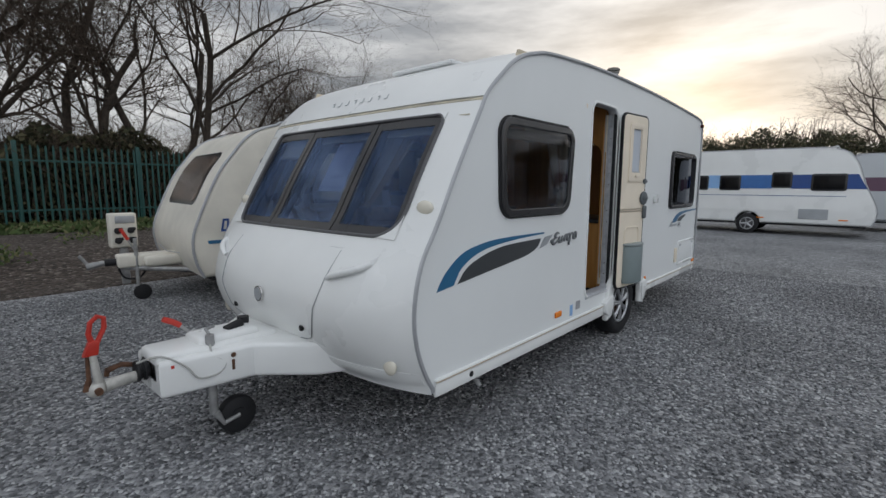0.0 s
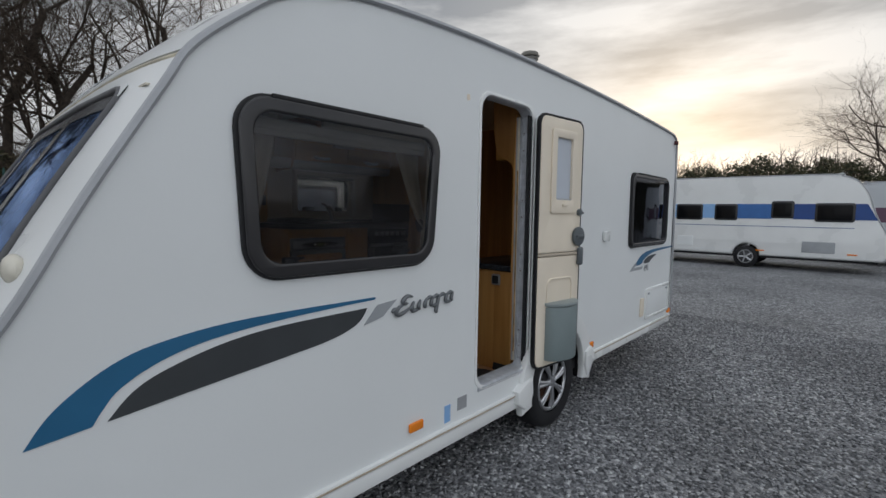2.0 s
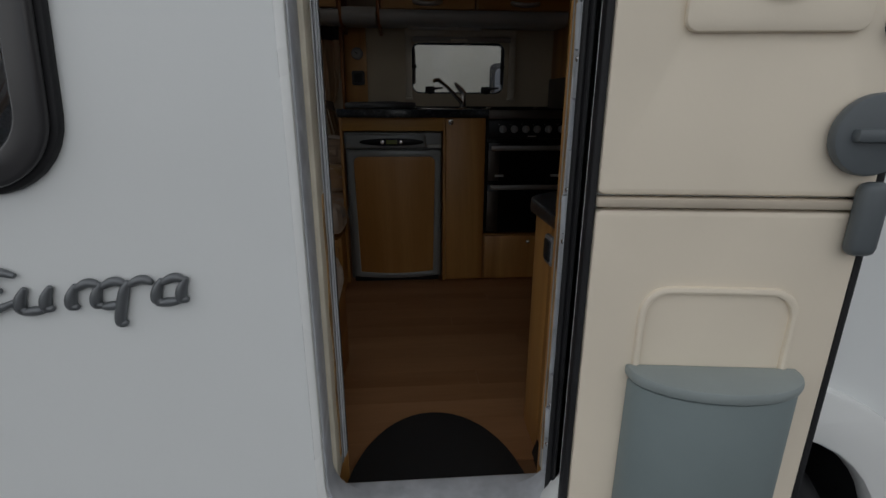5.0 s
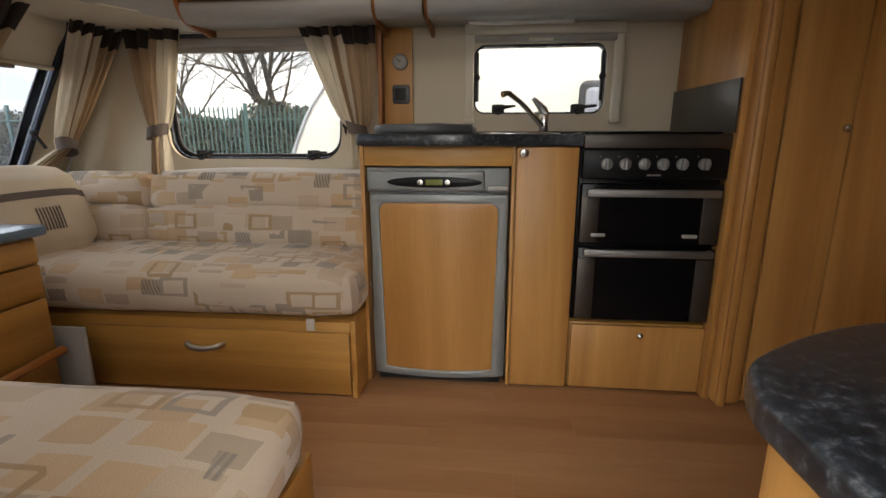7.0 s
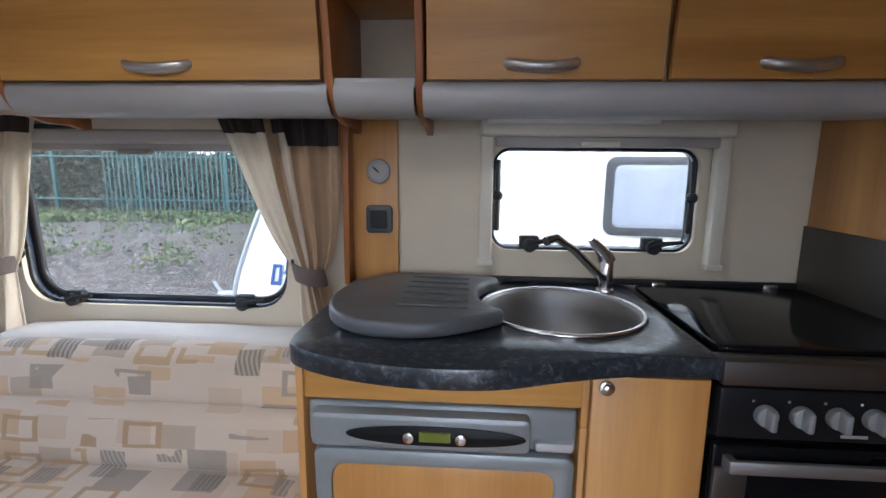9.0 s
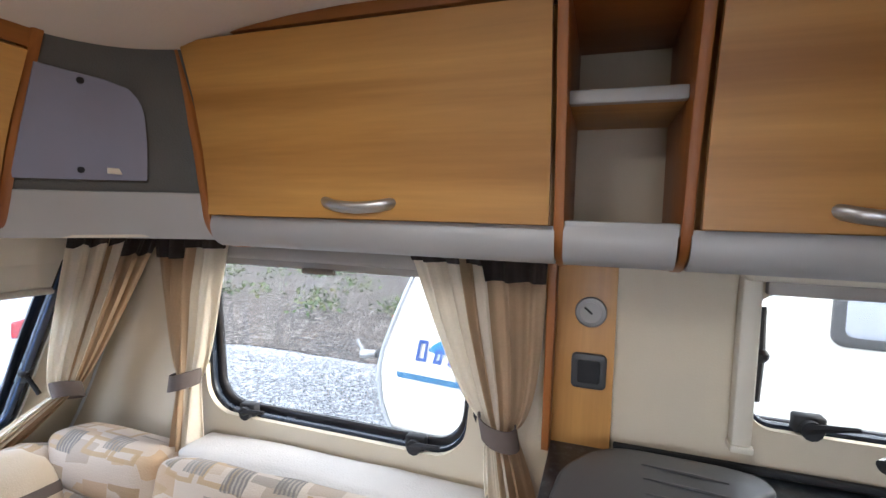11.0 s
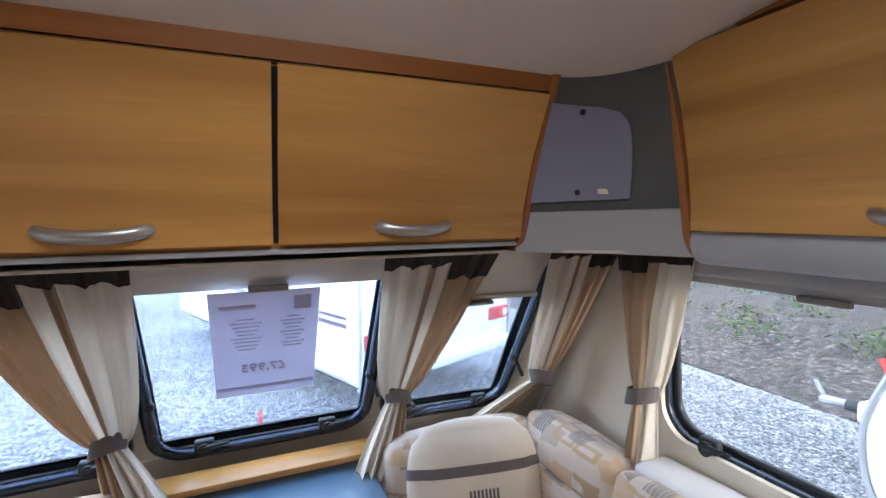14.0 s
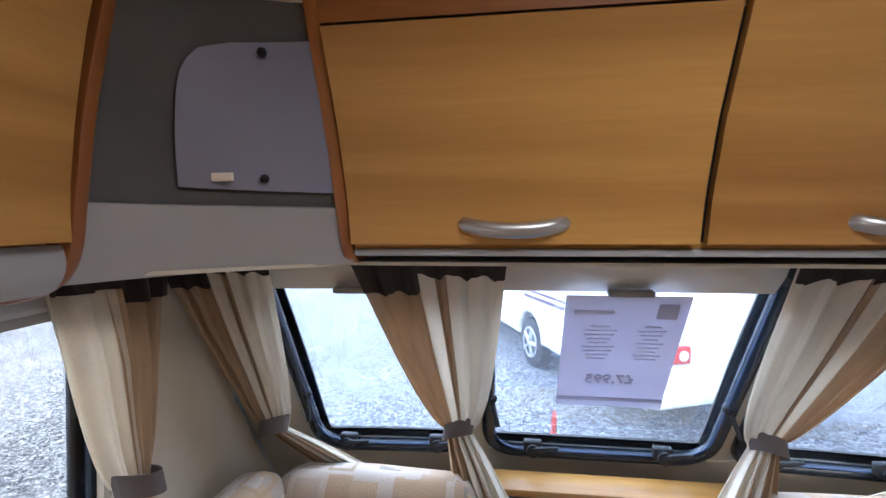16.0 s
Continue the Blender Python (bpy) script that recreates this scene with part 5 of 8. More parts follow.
def cushion(x0, x1, y0, y1, z0, z1, r=0.05, m=None, puff=0.012, seed=0.0):
    """A stuffed block with rounded, slightly swollen and uneven faces."""
    bm = bmesh.new()
    bmesh.ops.create_cube(bm, size=1)
    bmesh.ops.subdivide_edges(bm, edges=bm.edges[:], cuts=9, use_grid_fill=True)
    c, h = Vector(((x0 + x1) / 2, (y0 + y1) / 2, (z0 + z1) / 2)), Vector(((x1 - x0) / 2, (y1 - y0) / 2, (z1 - z0) / 2))
    r = min(r, 0.95 * min(h))
    for v in bm.verts:
        n = v.co * 2
        p = Vector([n[i] * h[i] for i in range(3)])
        core = Vector([max(-(h[i] - r), min(h[i] - r, p[i])) for i in range(3)])
        d = p - core
        if d.length > 1e-6:
            e = Vector([abs(n[i]) for i in range(3)])
            p = core + d.normalized() * min(d.length, r)
        for i in range(3):
            j, k = (i + 1) % 3, (i + 2) % 3
            if abs(n[i]) > 0.99:
                p[i] += math.copysign(puff * (1 - n[j] ** 2) * (1 - n[k] ** 2), n[i])
        p += 0.005 * noise.noise_vector((p + c) * 6 + Vector((seed, 0, 0)))
        v.co = p + c
    if m:
        bmesh.ops.transform(bm, matrix=m, verts=bm.verts)
    return bm


def bar_handle(parent, p, q, out, r=0.0105, bow=0.018):
    """A bowed chrome pull from p to q."""
    p, q, out = Vector(p), Vector(q), Vector(out)
    pts = [p, p + out * bow * 0.9 + (q - p) * 0.06] + [p + (q - p) * t + out * (bow + 0.012 * math.sin(math.pi * t)) - Vector((0, 0, 0.009 * math.sin(math.pi * t))) for t in (0.2, 0.35, 0.5, 0.65, 0.8)] + [q + out * bow * 0.9 - (q - p) * 0.06, q]
    return part("handle", tube(pts, [r * 0.7] + [r] * 7 + [r * 0.7], 10, 1.3), SATIN, parent, "bowed satin metal handle", sm=1.0)


def sofa(name, y_front, y_back, x0, x1, s, label):
    """A bench with drawer base; s is the way from its front to its back along y."""
    so = thing(name, ((x0 + x1) / 2, (y_front + y_back) / 2, FLOOR), label, "sofa")
    yf = y_front + s * 0.03
    base = part("base", box(x0, x1 - 0.025, min(yf, y_back), max(yf, y_back), FLOOR, 0.735, 0.003), BEECH_X, so)
    part("drawer_front", box(0.66, x1 - 0.03, yf - s * 0.018, yf, FLOOR + 0.012, 0.70, 0.004), BEECH_X, base)
    bar_handle(base, (1.06, yf - s * 0.018, 0.645), (1.20, yf - s * 0.018, 0.645), (0, -s, 0))
    part("end_panel", box(x1 - 0.025, x1 - 0.005, min(yf - s * 0.02, y_back), max(yf - s * 0.02, y_back), FLOOR, 0.75, 0.004), BEECH_Y, so)
    part("seat_cushion", cushion(x0 + 0.02, x1, min(y_front, y_back), max(y_front, y_back), 0.745, 0.895 if s < 0 else 0.925, 0.06, None, 0.015, x1), FABRIC, so)
    part("pull_tab", box(1.515, 1.545, y_front + s * 0.008 - 0.004, y_front + s * 0.008 + 0.004, 0.71, 0.755, 0.002), PALECLOTH, so)
    return so


off_sofa = sofa("bench_sofa", 1.515, 2.18, 0.12, 1.695, 1, "beige geometric-print bench sofa on a beech drawer base")
near_sofa = sofa("bench_sofa", 0.845, 0.05, 0.12, 1.80, -1, "beige geometric-print bench sofa beside the caravan door")
lean = lambda x, y, z, a: Matrix.Translation((x, y, z)) @ pose(0, 0, 0, a, 0, 0)
for a, b, k in ((0.64, 1.67, 1), (0.20, 0.635, 2)):
    part("back_cushion", cushion(a, b, -0.085, 0.085, 0, 0.175, 0.04, lean(0, 1.985, 0.905, -9), 0.010, k), FABRIC, off_sofa)
    part("back_cushion", cushion(a, b, -0.082, 0.082, 0, 0.165, 0.04, lean(0, 2.035, 1.055, -12), 0.010, k + 5), FABRIC, off_sofa)
for a, b, k in ((0.64, 1.78, 3), (0.20, 0.635, 4)):
    part("back_cushion", cushion(a, b, -0.075, 0.075, 0, 0.33, 0.05, lean(0, 0.19, 0.885, 9), 0.014, k), FABRIC, near_sofa)
# plain strip along the top of each sofa back, paler than the print
part("fleece_cover", cushion(0.66, 1.68, 2.04, 2.185, 1.19, 1.235, 0.02, None, 0.01, 9), PALECLOTH, None, "plain pale strip along the top of the sofa back", category="cover")
part("fleece_cover", cushion(0.66, 1.76, 0.045, 0.17, 1.19, 1.235, 0.02, None, 0.01, 11), PALECLOTH, None, "plain pale strip along the top of the near sofa back", category="cover")
for yc, s in ((1.75, 1), (0.48, -1)):
    part("bolster_cushion", cushion(-0.08, 0.08, -0.29, 0.27, 0, 0.31, 0.05, Matrix.Translation((0.23, yc, 0.89)) @ pose(0, 0, 0, 0, -12, 0), 0.012, yc), FABRIC, None, "beige patterned back cushion against the front wall", category="cushion", group="front cushions")
pil = thing("scatter_cushion", (0.42, 1.70, 0.91), "square beige scatter cushion with a dark brown band", "cushion")
PM = Matrix.Translation((0.405, 1.70, 0.925)) @ pose(0, 0, 0, 0, -22, -10)
part("cover", cushion(-0.06, 0.06, -0.19, 0.19, 0, 0.34, 0.058, PM, 0.03, 3), PLAINFABRIC, pil)


def patch(z0, z1, y0, y1, front):
    """A strip of the cushion's own cover, laid 3 mm proud of it."""
    bm = cushion(-0.06, 0.06, -0.19, 0.19, 0, 0.34, 0.058, PM, 0.03, 3)
    inv = PM.inverted()
    for p, d in (((0, 0, z0), (0, 0, -1)), ((0, 0, z1), (0, 0, 1)), ((0, y0, 0), (0, -1, 0)), ((0, y1, 0), (0, 1, 0))) + ((((0.0, 0, 0), (-1, 0, 0)),) if front else ()):
        bmesh.ops.bisect_plane(bm, geom=bm.verts[:] + bm.edges[:] + bm.faces[:], plane_co=PM @ Vector(p), plane_no=PM.to_3x3() @ Vector(d), clear_outer=True)
    bm.normal_update()
    for v in bm.verts:
        v.co += v.normal * 0.003
    return bm


part("band", patch(0.205, 0.235, -0.4, 0.4, False), TIE, pil, "dark brown band across the cushion", sm=1.2)
for y in range(8):
    part("printed_stripe", patch(0.075, 0.165, -0.045 + 0.012 * y, -0.038 + 0.012 * y, True), TIE, pil, sm=1.2)

chest = thing("drawer_chest", (0.36, 1.115, FLOOR), "beech front chest of drawers with dark laminate top", "chest")
part("carcass", box(0.06, 0.655, 0.825, 1.405, FLOOR, 1.06, 0.004), BEECH_X, chest)
for z0, z1 in ((0.66, 0.85), (0.858, 0.965), (0.973, 1.05)):
    dr = part("drawer", box(0.655, 0.672, 0.835, 1.395, z0, z1, 0.004), BEECH_Y, chest)
    part("knob", ball((0.682, 1.115, (z0 + z1) / 2), 0.012, (1, 1, 1), 10), CHROME, dr)
part("top", plate([rounded(0.04, 0.70, 0.80, 1.43, 0.03)], 0.032, flat(1.078), 0.006), CHESTTOP, chest)
part("slide_rail", tube([(0.69, 0.83, 0.66), (0.70, 1.115, 0.65), (0.69, 1.40, 0.66)], 0.016, 8), CHERRY_Y, chest)
part("grey_panel", box(0.602, 0.752, 1.425, 1.440, FLOOR, 0.73, 0.003), PELMET, chest)
part("window_ledge", box(0.00, 0.11, 0.73, 1.50, 1.112, 1.135, 0.006), BEECH_Y, None, "beech ledge under the centre front window", category="ledge", kind="structure")

# ---- overhead lockers ----
DY = [(1.862, 1.915), (1.895, 1.925), (1.95, 1.925), (2.05, 1.91), (2.15, 1.888), (2.255, 1.855)]


def off_y(z):
    return lerp(z, DY)


def cheek(name, at, mat_, parent, m, front, back):
    return part(name, plate([[(back, 2.285)] + front + [(back, 1.80)]], 0.018, m, 0.003), mat_, parent)


EDGE_Y = spline([(2.10, 1.815), (2.03, 1.815), (1.965, 1.835), (1.93, 1.875), (1.915, 1.95), (1.895, 2.06), (1.865, 2.17), (1.832, 2.275)], 4)


def side_locker(name, x0, x1, label, near=False, hx=None):
    f = (lambda y: W - y) if near else (lambda y: y)
    s = -1 if near else 1
    lo = thing(name, ((x0 + x1) / 2, f(2.05), 1.85), label, "overhead locker", group="overhead lockers")
    part("body", box(x0, x1, *sorted((f(1.95), f(2.19))), 1.885, 2.28, 0.002), BEECH_X, lo)
    bm = sheet(lambda u, v: (x0 + 0.006 + (x1 - x0 - 0.012) * u, f(off_y(1.897 + 0.355 * v)), 1.897 + 0.355 * v), 4, 10)
    d = part("door", thicken(bm, 0.016), BEECH_X, lo, sm=0.8)
    part("top_trim", box(x0, x1, *sorted((f(1.85), f(1.90))), 2.258, 2.288, 0.003), CHERRY_X, lo)
    hx = hx if hx is not None else (x0 + x1) / 2
    bar_handle(d, (hx - 0.08, f(1.925), 1.928), (hx + 0.08, f(1.925), 1.928), (0, -s, 0))
    return lo


side_locker("overhead_locker", 0.925, 1.682, "beech overhead locker with curved door and chrome handle", hx=1.307)
side_locker("overhead_locker", 1.905, 2.412, "beech kitchen overhead locker with curved door", hx=2.155)
side_locker("overhead_locker", 2.418, 2.925, "beech kitchen overhead locker beside the tall panel", hx=2.68)
side_locker("overhead_locker", 0.925, 1.80, "beech overhead locker above the near sofa", True, 1.36)


def pelmet(x0, x1, near=False):
    f = (lambda y: W - y) if near else (lambda y: y)
    prof = spline([(1.935, 1.893), (1.930, 1.872), (1.937, 1.850), (1.955, 1.834), (1.99, 1.832), (2.19, 1.848)], 4)
    return part("pelmet", thicken(sheet(lambda u, v: (x0 + (x1 - x0) * u, f(prof[round(v * (len(prof) - 1))][0]), prof[round(v * (len(prof) - 1))][1]), 3, len(prof) - 1), 0.006), PELMET, None, "silver-grey rounded pelmet under the lockers", sm=1.2, category="pelmet", kind="structure")


pelmet(0.92, 1.685), pelmet(1.70, 1.88), pelmet(1.90, 2.925), pelmet(0.92, 1.80, True)
shelf_unit = thing("open_shelf_unit", (1.79, 2.05, 1.86), "open beech corner shelf unit between overhead lockers", "shelf")
for x in (1.692, 1.893):
    cheek("side", x, CHERRY, shelf_unit, Matrix(((0, 0, 1, x), (1, 0, 0, 0), (0, 1, 0, 0), (0, 0, 0, 1))), EDGE_Y[::-1], 2.195)
for z in (1.895, 2.115):
    part("shelf", box(1.70, 1.884, 1.94 if z < 2 else 1.95, 2.19, z - 0.012, z, 0.002), BEECH_X, shelf_unit)
    part("shelf_edge", box(1.70, 1.884, 1.93 if z < 2 else 1.925, 1.945, z - 0.014, z + 0.010, 0.004), PELMET, shelf_unit, "silver shelf lip")
part("shelf_top", box(1.70, 1.884, 1.87, 2.19, 2.265, 2.285, 0.002), CHERRY_X, shelf_unit)
for near in (False, True):
    f = (lambda y: W - y) if near else (lambda y: y)
    edge = [(f(a), b) for a, b in EDGE_Y[::-1]]
    part("locker_end", plate([[(f(2.195), 2.285)] + edge + [(f(2.195), 1.80)]], 0.020, along_x(0.908), 0.003), CHERRY, None, "orange beech end panel of the overhead lockers", category="end panel", kind="structure")
part("locker_end", plate([[(W - 2.195, 2.285)] + [(W - a, b) for a, b in EDGE_Y[::-1]] + [(W - 2.195, 1.80)]], 0.020, along_x(1.812), 0.003), CHERRY, None, "orange beech locker end beside the door", category="end panel", kind="structure")

FX = [(1.862, 0.688), (1.885, 0.700), (1.95, 0.712), (2.05, 0.745), (2.18, 0.808), (2.22, 0.828)]
fl = thing("front_locker", (0.6, 1.115, 1.86), "wide beech overhead locker above the front windows", "overhead locker", group="overhead lockers")
part("body", plate([[(0.52, 1.874), (0.690, 1.874), (0.735, 2.06), (0.795, 2.18), (0.74, 2.17), (0.60, 2.02)]], 1.05, along_y(1.115)), BEECH_Y, fl)
for y0, y1, hy in ((0.592, 1.109, 0.845), (1.119, 1.636, 1.378)):
    bm = sheet(lambda u, v: (lerp(1.885 + 0.295 * v, FX), y0 + (y1 - y0) * u, 1.885 + 0.295 * v), 4, 10)
    d = part("door", thicken(bm, 0.016), BEECH_Y, fl, sm=0.8)
    bar_handle(d, (0.708, hy - 0.08, 1.912), (0.708, hy + 0.08, 1.912), (1, 0, 0))
part("top_trim", thicken(sheet(lambda u, v: (0.812 + 0.012 * v, 0.585 + 1.06 * u, 2.182 + 0.045 * v), 3, 2), 0.02), CHERRY_Y, fl)
part("dark_gap", thicken(sheet(lambda u, v: (lerp(1.885 + 0.29 * v, FX) - 0.006, 1.104 + 0.02 * u, 1.885 + 0.29 * v), 1, 8), 0.003), BLACK, fl)
part("bottom_strip", box(0.42, 0.696, 0.59, 1.64, 1.862, 1.874, 0.004), PELMET, fl)
FEDGE = spline([(0.60, 1.838), (0.655, 1.845), (0.69, 1.868), (0.712, 1.92), (0.745, 2.02), (0.79, 2.13), (0.835, 2.235)], 4)
for y in (0.578, 1.652):
    part("end", plate([[(0.44, 1.845)] + FEDGE + [(0.5, 2.05)]], 0.020, along_y(y), 0.003), CHERRY, fl)

for s in (1, -1):
    f = (lambda y: y) if s > 0 else (lambda y: W - y)
    cs = thing("corner_panel", (0.8, f(1.8), 1.85), "charcoal fabric corner panel with a pale speaker cover", "corner panel", kind="structure")

    def P(u, v, d=0.0):
        a, b, c, e = Vector((0.66, 1.655, 1.845)), Vector((0.895, 1.985, 1.835)), Vector((0.815, 1.655, 2.225)), Vector((0.945, 1.86, 2.285))
        p = (a * (1 - u) + b * u) * (1 - v) + (c * (1 - u) + e * u) * v
        p += Vector((-0.02, 0.02, 0)) * 4 * u * (1 - u) + Vector((0.8, -0.5, 0.2)) * d
        return (p.x, f(p.y), p.z)
    part("backing", thicken(sheet(lambda u, v: P(u, 0.24 + 0.80 * v), 10, 8), 0.006), GREYPANEL, cs, sm=1.2)
    part("lower_band", thicken(sheet(lambda u, v: P(u, 0.24 * v, 0.012), 10, 3), 0.006), PELMET, cs, sm=1.2)

    def cov(u, v):
        vv = 0.30 + 0.53 * v - 0.06 * v * u
        corner = 0.20 * (1 - math.sqrt(max(0.0, 1 - max(0.0, (v - 0.66) / 0.34) ** 2)))
        uu = 0.02 + u * (0.60 - 0.03 * v + 0.02 * math.sin(math.pi * v) - corner)
        return P(uu, vv, 0.012)
    cover = part("speaker_cover", thicken(sheet(cov, 10, 12), 0.006), LAVENDER, cs, "pale lavender-grey speaker cover", sm=1.2)
    for u, v in ((0.30, 0.34), (0.26, 0.755)):
        part("screw", ball(P(u, v, 0.018), 0.007, (1, 1, 1), 8), BLACK, cover)
    q = Vector(P(0.46, 0.335, 0.022))
    part("label", box(q.x - 0.003, q.x + 0.003, q.y - 0.016, q.y + 0.016, q.z - 0.006, q.z + 0.006, 0.001, 1), CREAM, cover)
part("blind_cassette", thicken(sheet(lambda u, v: (front_x(0.1 + 2.03 * u, 1.76) + 0.045 + 0.055 * math.sin(v * 1.57), 0.06 + (W - 0.12) * u, 1.755 + 0.105 * v), 12, 5), 0.01), BLIND, None, "cream blind cassette over the front windows", sm=1.0, category="blind", kind="structure")
part("front_soffit", plate([[(0.34, 0.04), (0.87, 0.04), (0.87, 0.26), (0.66, 0.575), (0.66, 1.655), (0.87, 1.97), (0.87, 2.19), (0.34, 2.19)]], 0.006, flat(1.846)), BLIND, None, "cream soffit under the front lockers", category="soffit", kind="structure")
part("front_bulkhead", thicken(sheet(lambda u, v: (0.42 + 0.36 * v, 0.04 + (W - 0.08) * u, 1.86 + 0.33 * v), 4, 4), 0.01), LINING, None, "cream bulkhead behind the front lockers", category="bulkhead", kind="structure")
for y in (0.47, 1.115):
    part("blind_pull", box(front_x(y, 1.76) + 0.06, front_x(y, 1.76) + 0.09, y - 0.05, y + 0.05, 1.742, 1.757, 0.004), plain("taupe_plastic", (0.28, 0.25, 0.21), 0.5) if "taupe_plastic" not in bpy.data.materials else bpy.data.materials["taupe_plastic"], None, "taupe roller blind pull at the front window", category="blind pull", group="blind pulls")
part("roller_blind", merge(thicken(sheet(lambda u, v: (front_x(1.50 + 0.52 * u, 1.665 + 0.10 * v) + 0.052, 1.50 + 0.52 * u, 1.665 + 0.10 * v), 8, 3), 0.004), tube([(front_x(y, 1.665) + 0.058, y, 1.665) for y in np.linspace(1.50, 2.02, 9)], 0.011, 8)), BLIND, None, "cream roller blind drawn a little way down", sm=1.0, category="blind")
part("blind_pull", box(front_x(1.76, 1.66) + 0.055, front_x(1.76, 1.66) + 0.085, 1.71, 1.81, 1.640, 1.655, 0.004), bpy.data.materials["taupe_plastic"], None, "taupe pull of the lowered blind", category="blind pull", group="blind pulls")
for y in (0.75, 1.48):
    part("mullion", thicken(sheet(lambda u, v: (front_x(y, 1.15 + 0.7 * v) + 0.012, y - 0.03 + 0.06 * u, 1.15 + 0.7 * v), 1, 8), 0.02), LINING, None, "cream post between the front windows", category="mullion", kind="structure")
for w, yy, s in ((WIN, IN1, 1), (WIN, IN0, -1)):
    part("side_blind", merge(box(w[0] + 0.02, w[1] - 0.02, *sorted((yy, yy - s * 0.05)), w[3] - 0.075, w[3] - 0.035, 0.012, 3), box(w[0] + 0.02, w[1] - 0.02, *sorted((yy - s * 0.01, yy - s * 0.03)), w[3] - 0.095, w[3] - 0.07, 0.004)), plain("grey_blind", (0.40, 0.38, 0.35), 0.5) if "grey_blind" not in bpy.data.materials else bpy.data.materials["grey_blind"], None, "grey rolled blind at the head of the lounge window", category="blind", group="side blinds")
    part("side_blind_pull", box(1.0, 1.10, *sorted((yy - s * 0.03, yy - s * 0.045)), w[3] - 0.105, w[3] - 0.09, 0.004), bpy.data.materials["taupe_plastic"], None, "taupe pull of the lounge window blind", category="blind pull", group="blind pulls")

for yy, s_ in ((IN1, 1), (IN0, -1)):
    part("blind_board", box(0.93, 1.65, *sorted((yy - s_ * 0.004, yy - s_ * 0.040)), 1.806, 1.862, 0.004), LINING, None, "cream board between the pelmet and the window blind", category="trim", kind="structure")

# ---- curtains ----


def curtain(name, a, b, tie, foot, normal, label, tan_first=False, folds=5, spread=0.105):
    """A tied-back curtain hung from a to b, drawn in at tie and falling to foot."""
    a, b, tie, foot, n = Vector(a), Vector(b), Vector(tie), Vector(foot), Vector(normal).normalized()
    ax = (b - a).normalized()
    vt = (a.z - tie.z) / (a.z - foot.z)
    cu = thing(name, foot, label, "curtain", group="lounge curtains")
    top = (a + b) / 2
    hw = (b - a).length / 2

    def f(u, v, d=0.0):
        if v < vt:
            t = v / vt
            e = t * t * (3 - 2 * t)
            c, w = top.lerp(tie, 0.25 * t + 0.75 * e), hw + (0.036 - hw) * (0.35 * t + 0.65 * t * t)
            amp = 0.019 * (1 - 0.55 * t)
        else:
            t = (v - vt) / (1 - vt)
            c, w = tie.lerp(foot, t), 0.036 + (0.75 * spread - 0.036) * math.sin(t * 1.57)
            amp = 0.0085 + 0.014 * t
        ph = 2 * math.pi * folds * u
        off = amp * (math.sin(ph) + 0.35 * math.sin(2.3 * ph + 1.0 + 2 * v))
        belly = 0.028 * math.sin(math.pi * u) * min(1, v / 0.3)
        p = c + ax * (2 * u - 1) * w + n * (off + belly + d)
        return (p.x, p.y, p.z)
    lo, hi = (0.0, 0.42) if tan_first else (0.58, 1.0)
    c0, c1 = (0.42, 1.0) if tan_first else (0.0, 0.58)
    part("cream_drop", thicken(sheet(lambda u, v: f(c0 + (c1 - c0) * u, v), 34, 30), 0.002), CURTAIN, cu, sm=1.5)
    s0, s1 = (c0 + 0.11, c0 + 0.19) if tan_first else (c1 - 0.19, c1 - 0.11)
    part("tan_pleat", thicken(sheet(lambda u, v: f(s0 + (s1 - s0) * u, v, 0.004), 8, 30), 0.002), CURTAIN_TAN, cu, "narrow tan pleat", sm=1.5)
    part("tan_drop", thicken(sheet(lambda u, v: f(lo + (hi - lo) * u, v), 26, 30), 0.002), CURTAIN_TAN, cu, "tan pleated edge of the curtain", sm=1.5)
    part("heading", thicken(sheet(lambda u, v: f(u, (0.125 + 0.055 * ((lo <= u <= hi))) * v - 0.012, 0.009), 110, 4), 0.003), CURTAIN_DARK, cu, "dark brown gathered heading", sm=1.5)
    part("tie_band", thicken(sheet(lambda u, v: tie + ax * (0.045 * math.cos(2 * math.pi * u) + 0.010 * (v - 0.5)) + n * (0.020 + 0.048 * math.sin(2 * math.pi * u)) + Vector((0, 0, 0.05 * (v - 0.5) + 0.012 * math.cos(2 * math.pi * u))), 24, 3), 0.004), TIE, cu, "taupe tie band", sm=1.2)
    return cu


FC = "cream and tan tied-back curtain at the front window"
SC = "cream and tan tied-back curtain at the side window"
zt = 1.84
fx = lambda y, z, d=0.11: front_x(y, z) + d
curtain("curtain", (0.465, 0.50, zt), (0.465, 0.84, zt), (fx(0.70, 1.30), 0.70, 1.30), (0.165, 0.80, 1.06), (1, 0, 0.5), FC, True)
curtain("curtain", (0.465, 1.73, zt), (0.465, 1.39, zt), (fx(1.53, 1.30), 1.53, 1.30), (0.165, 1.43, 1.06), (1, 0, 0.5), FC, True)
curtain("curtain", (0.475, 2.175, zt), (0.455, 1.92, zt), (fx(2.07, 1.33, 0.16), 2.05, 1.33), (fx(1.92, 1.15, 0.15), 1.90, 1.14), (1, -0.3, 0.4), FC, True)
curtain("curtain", (0.475, 0.055, zt), (0.455, 0.31, zt), (fx(0.18, 1.33, 0.16), 0.18, 1.33), (fx(0.31, 1.15, 0.15), 0.33, 1.14), (1, 0.3, 0.4), FC, True)
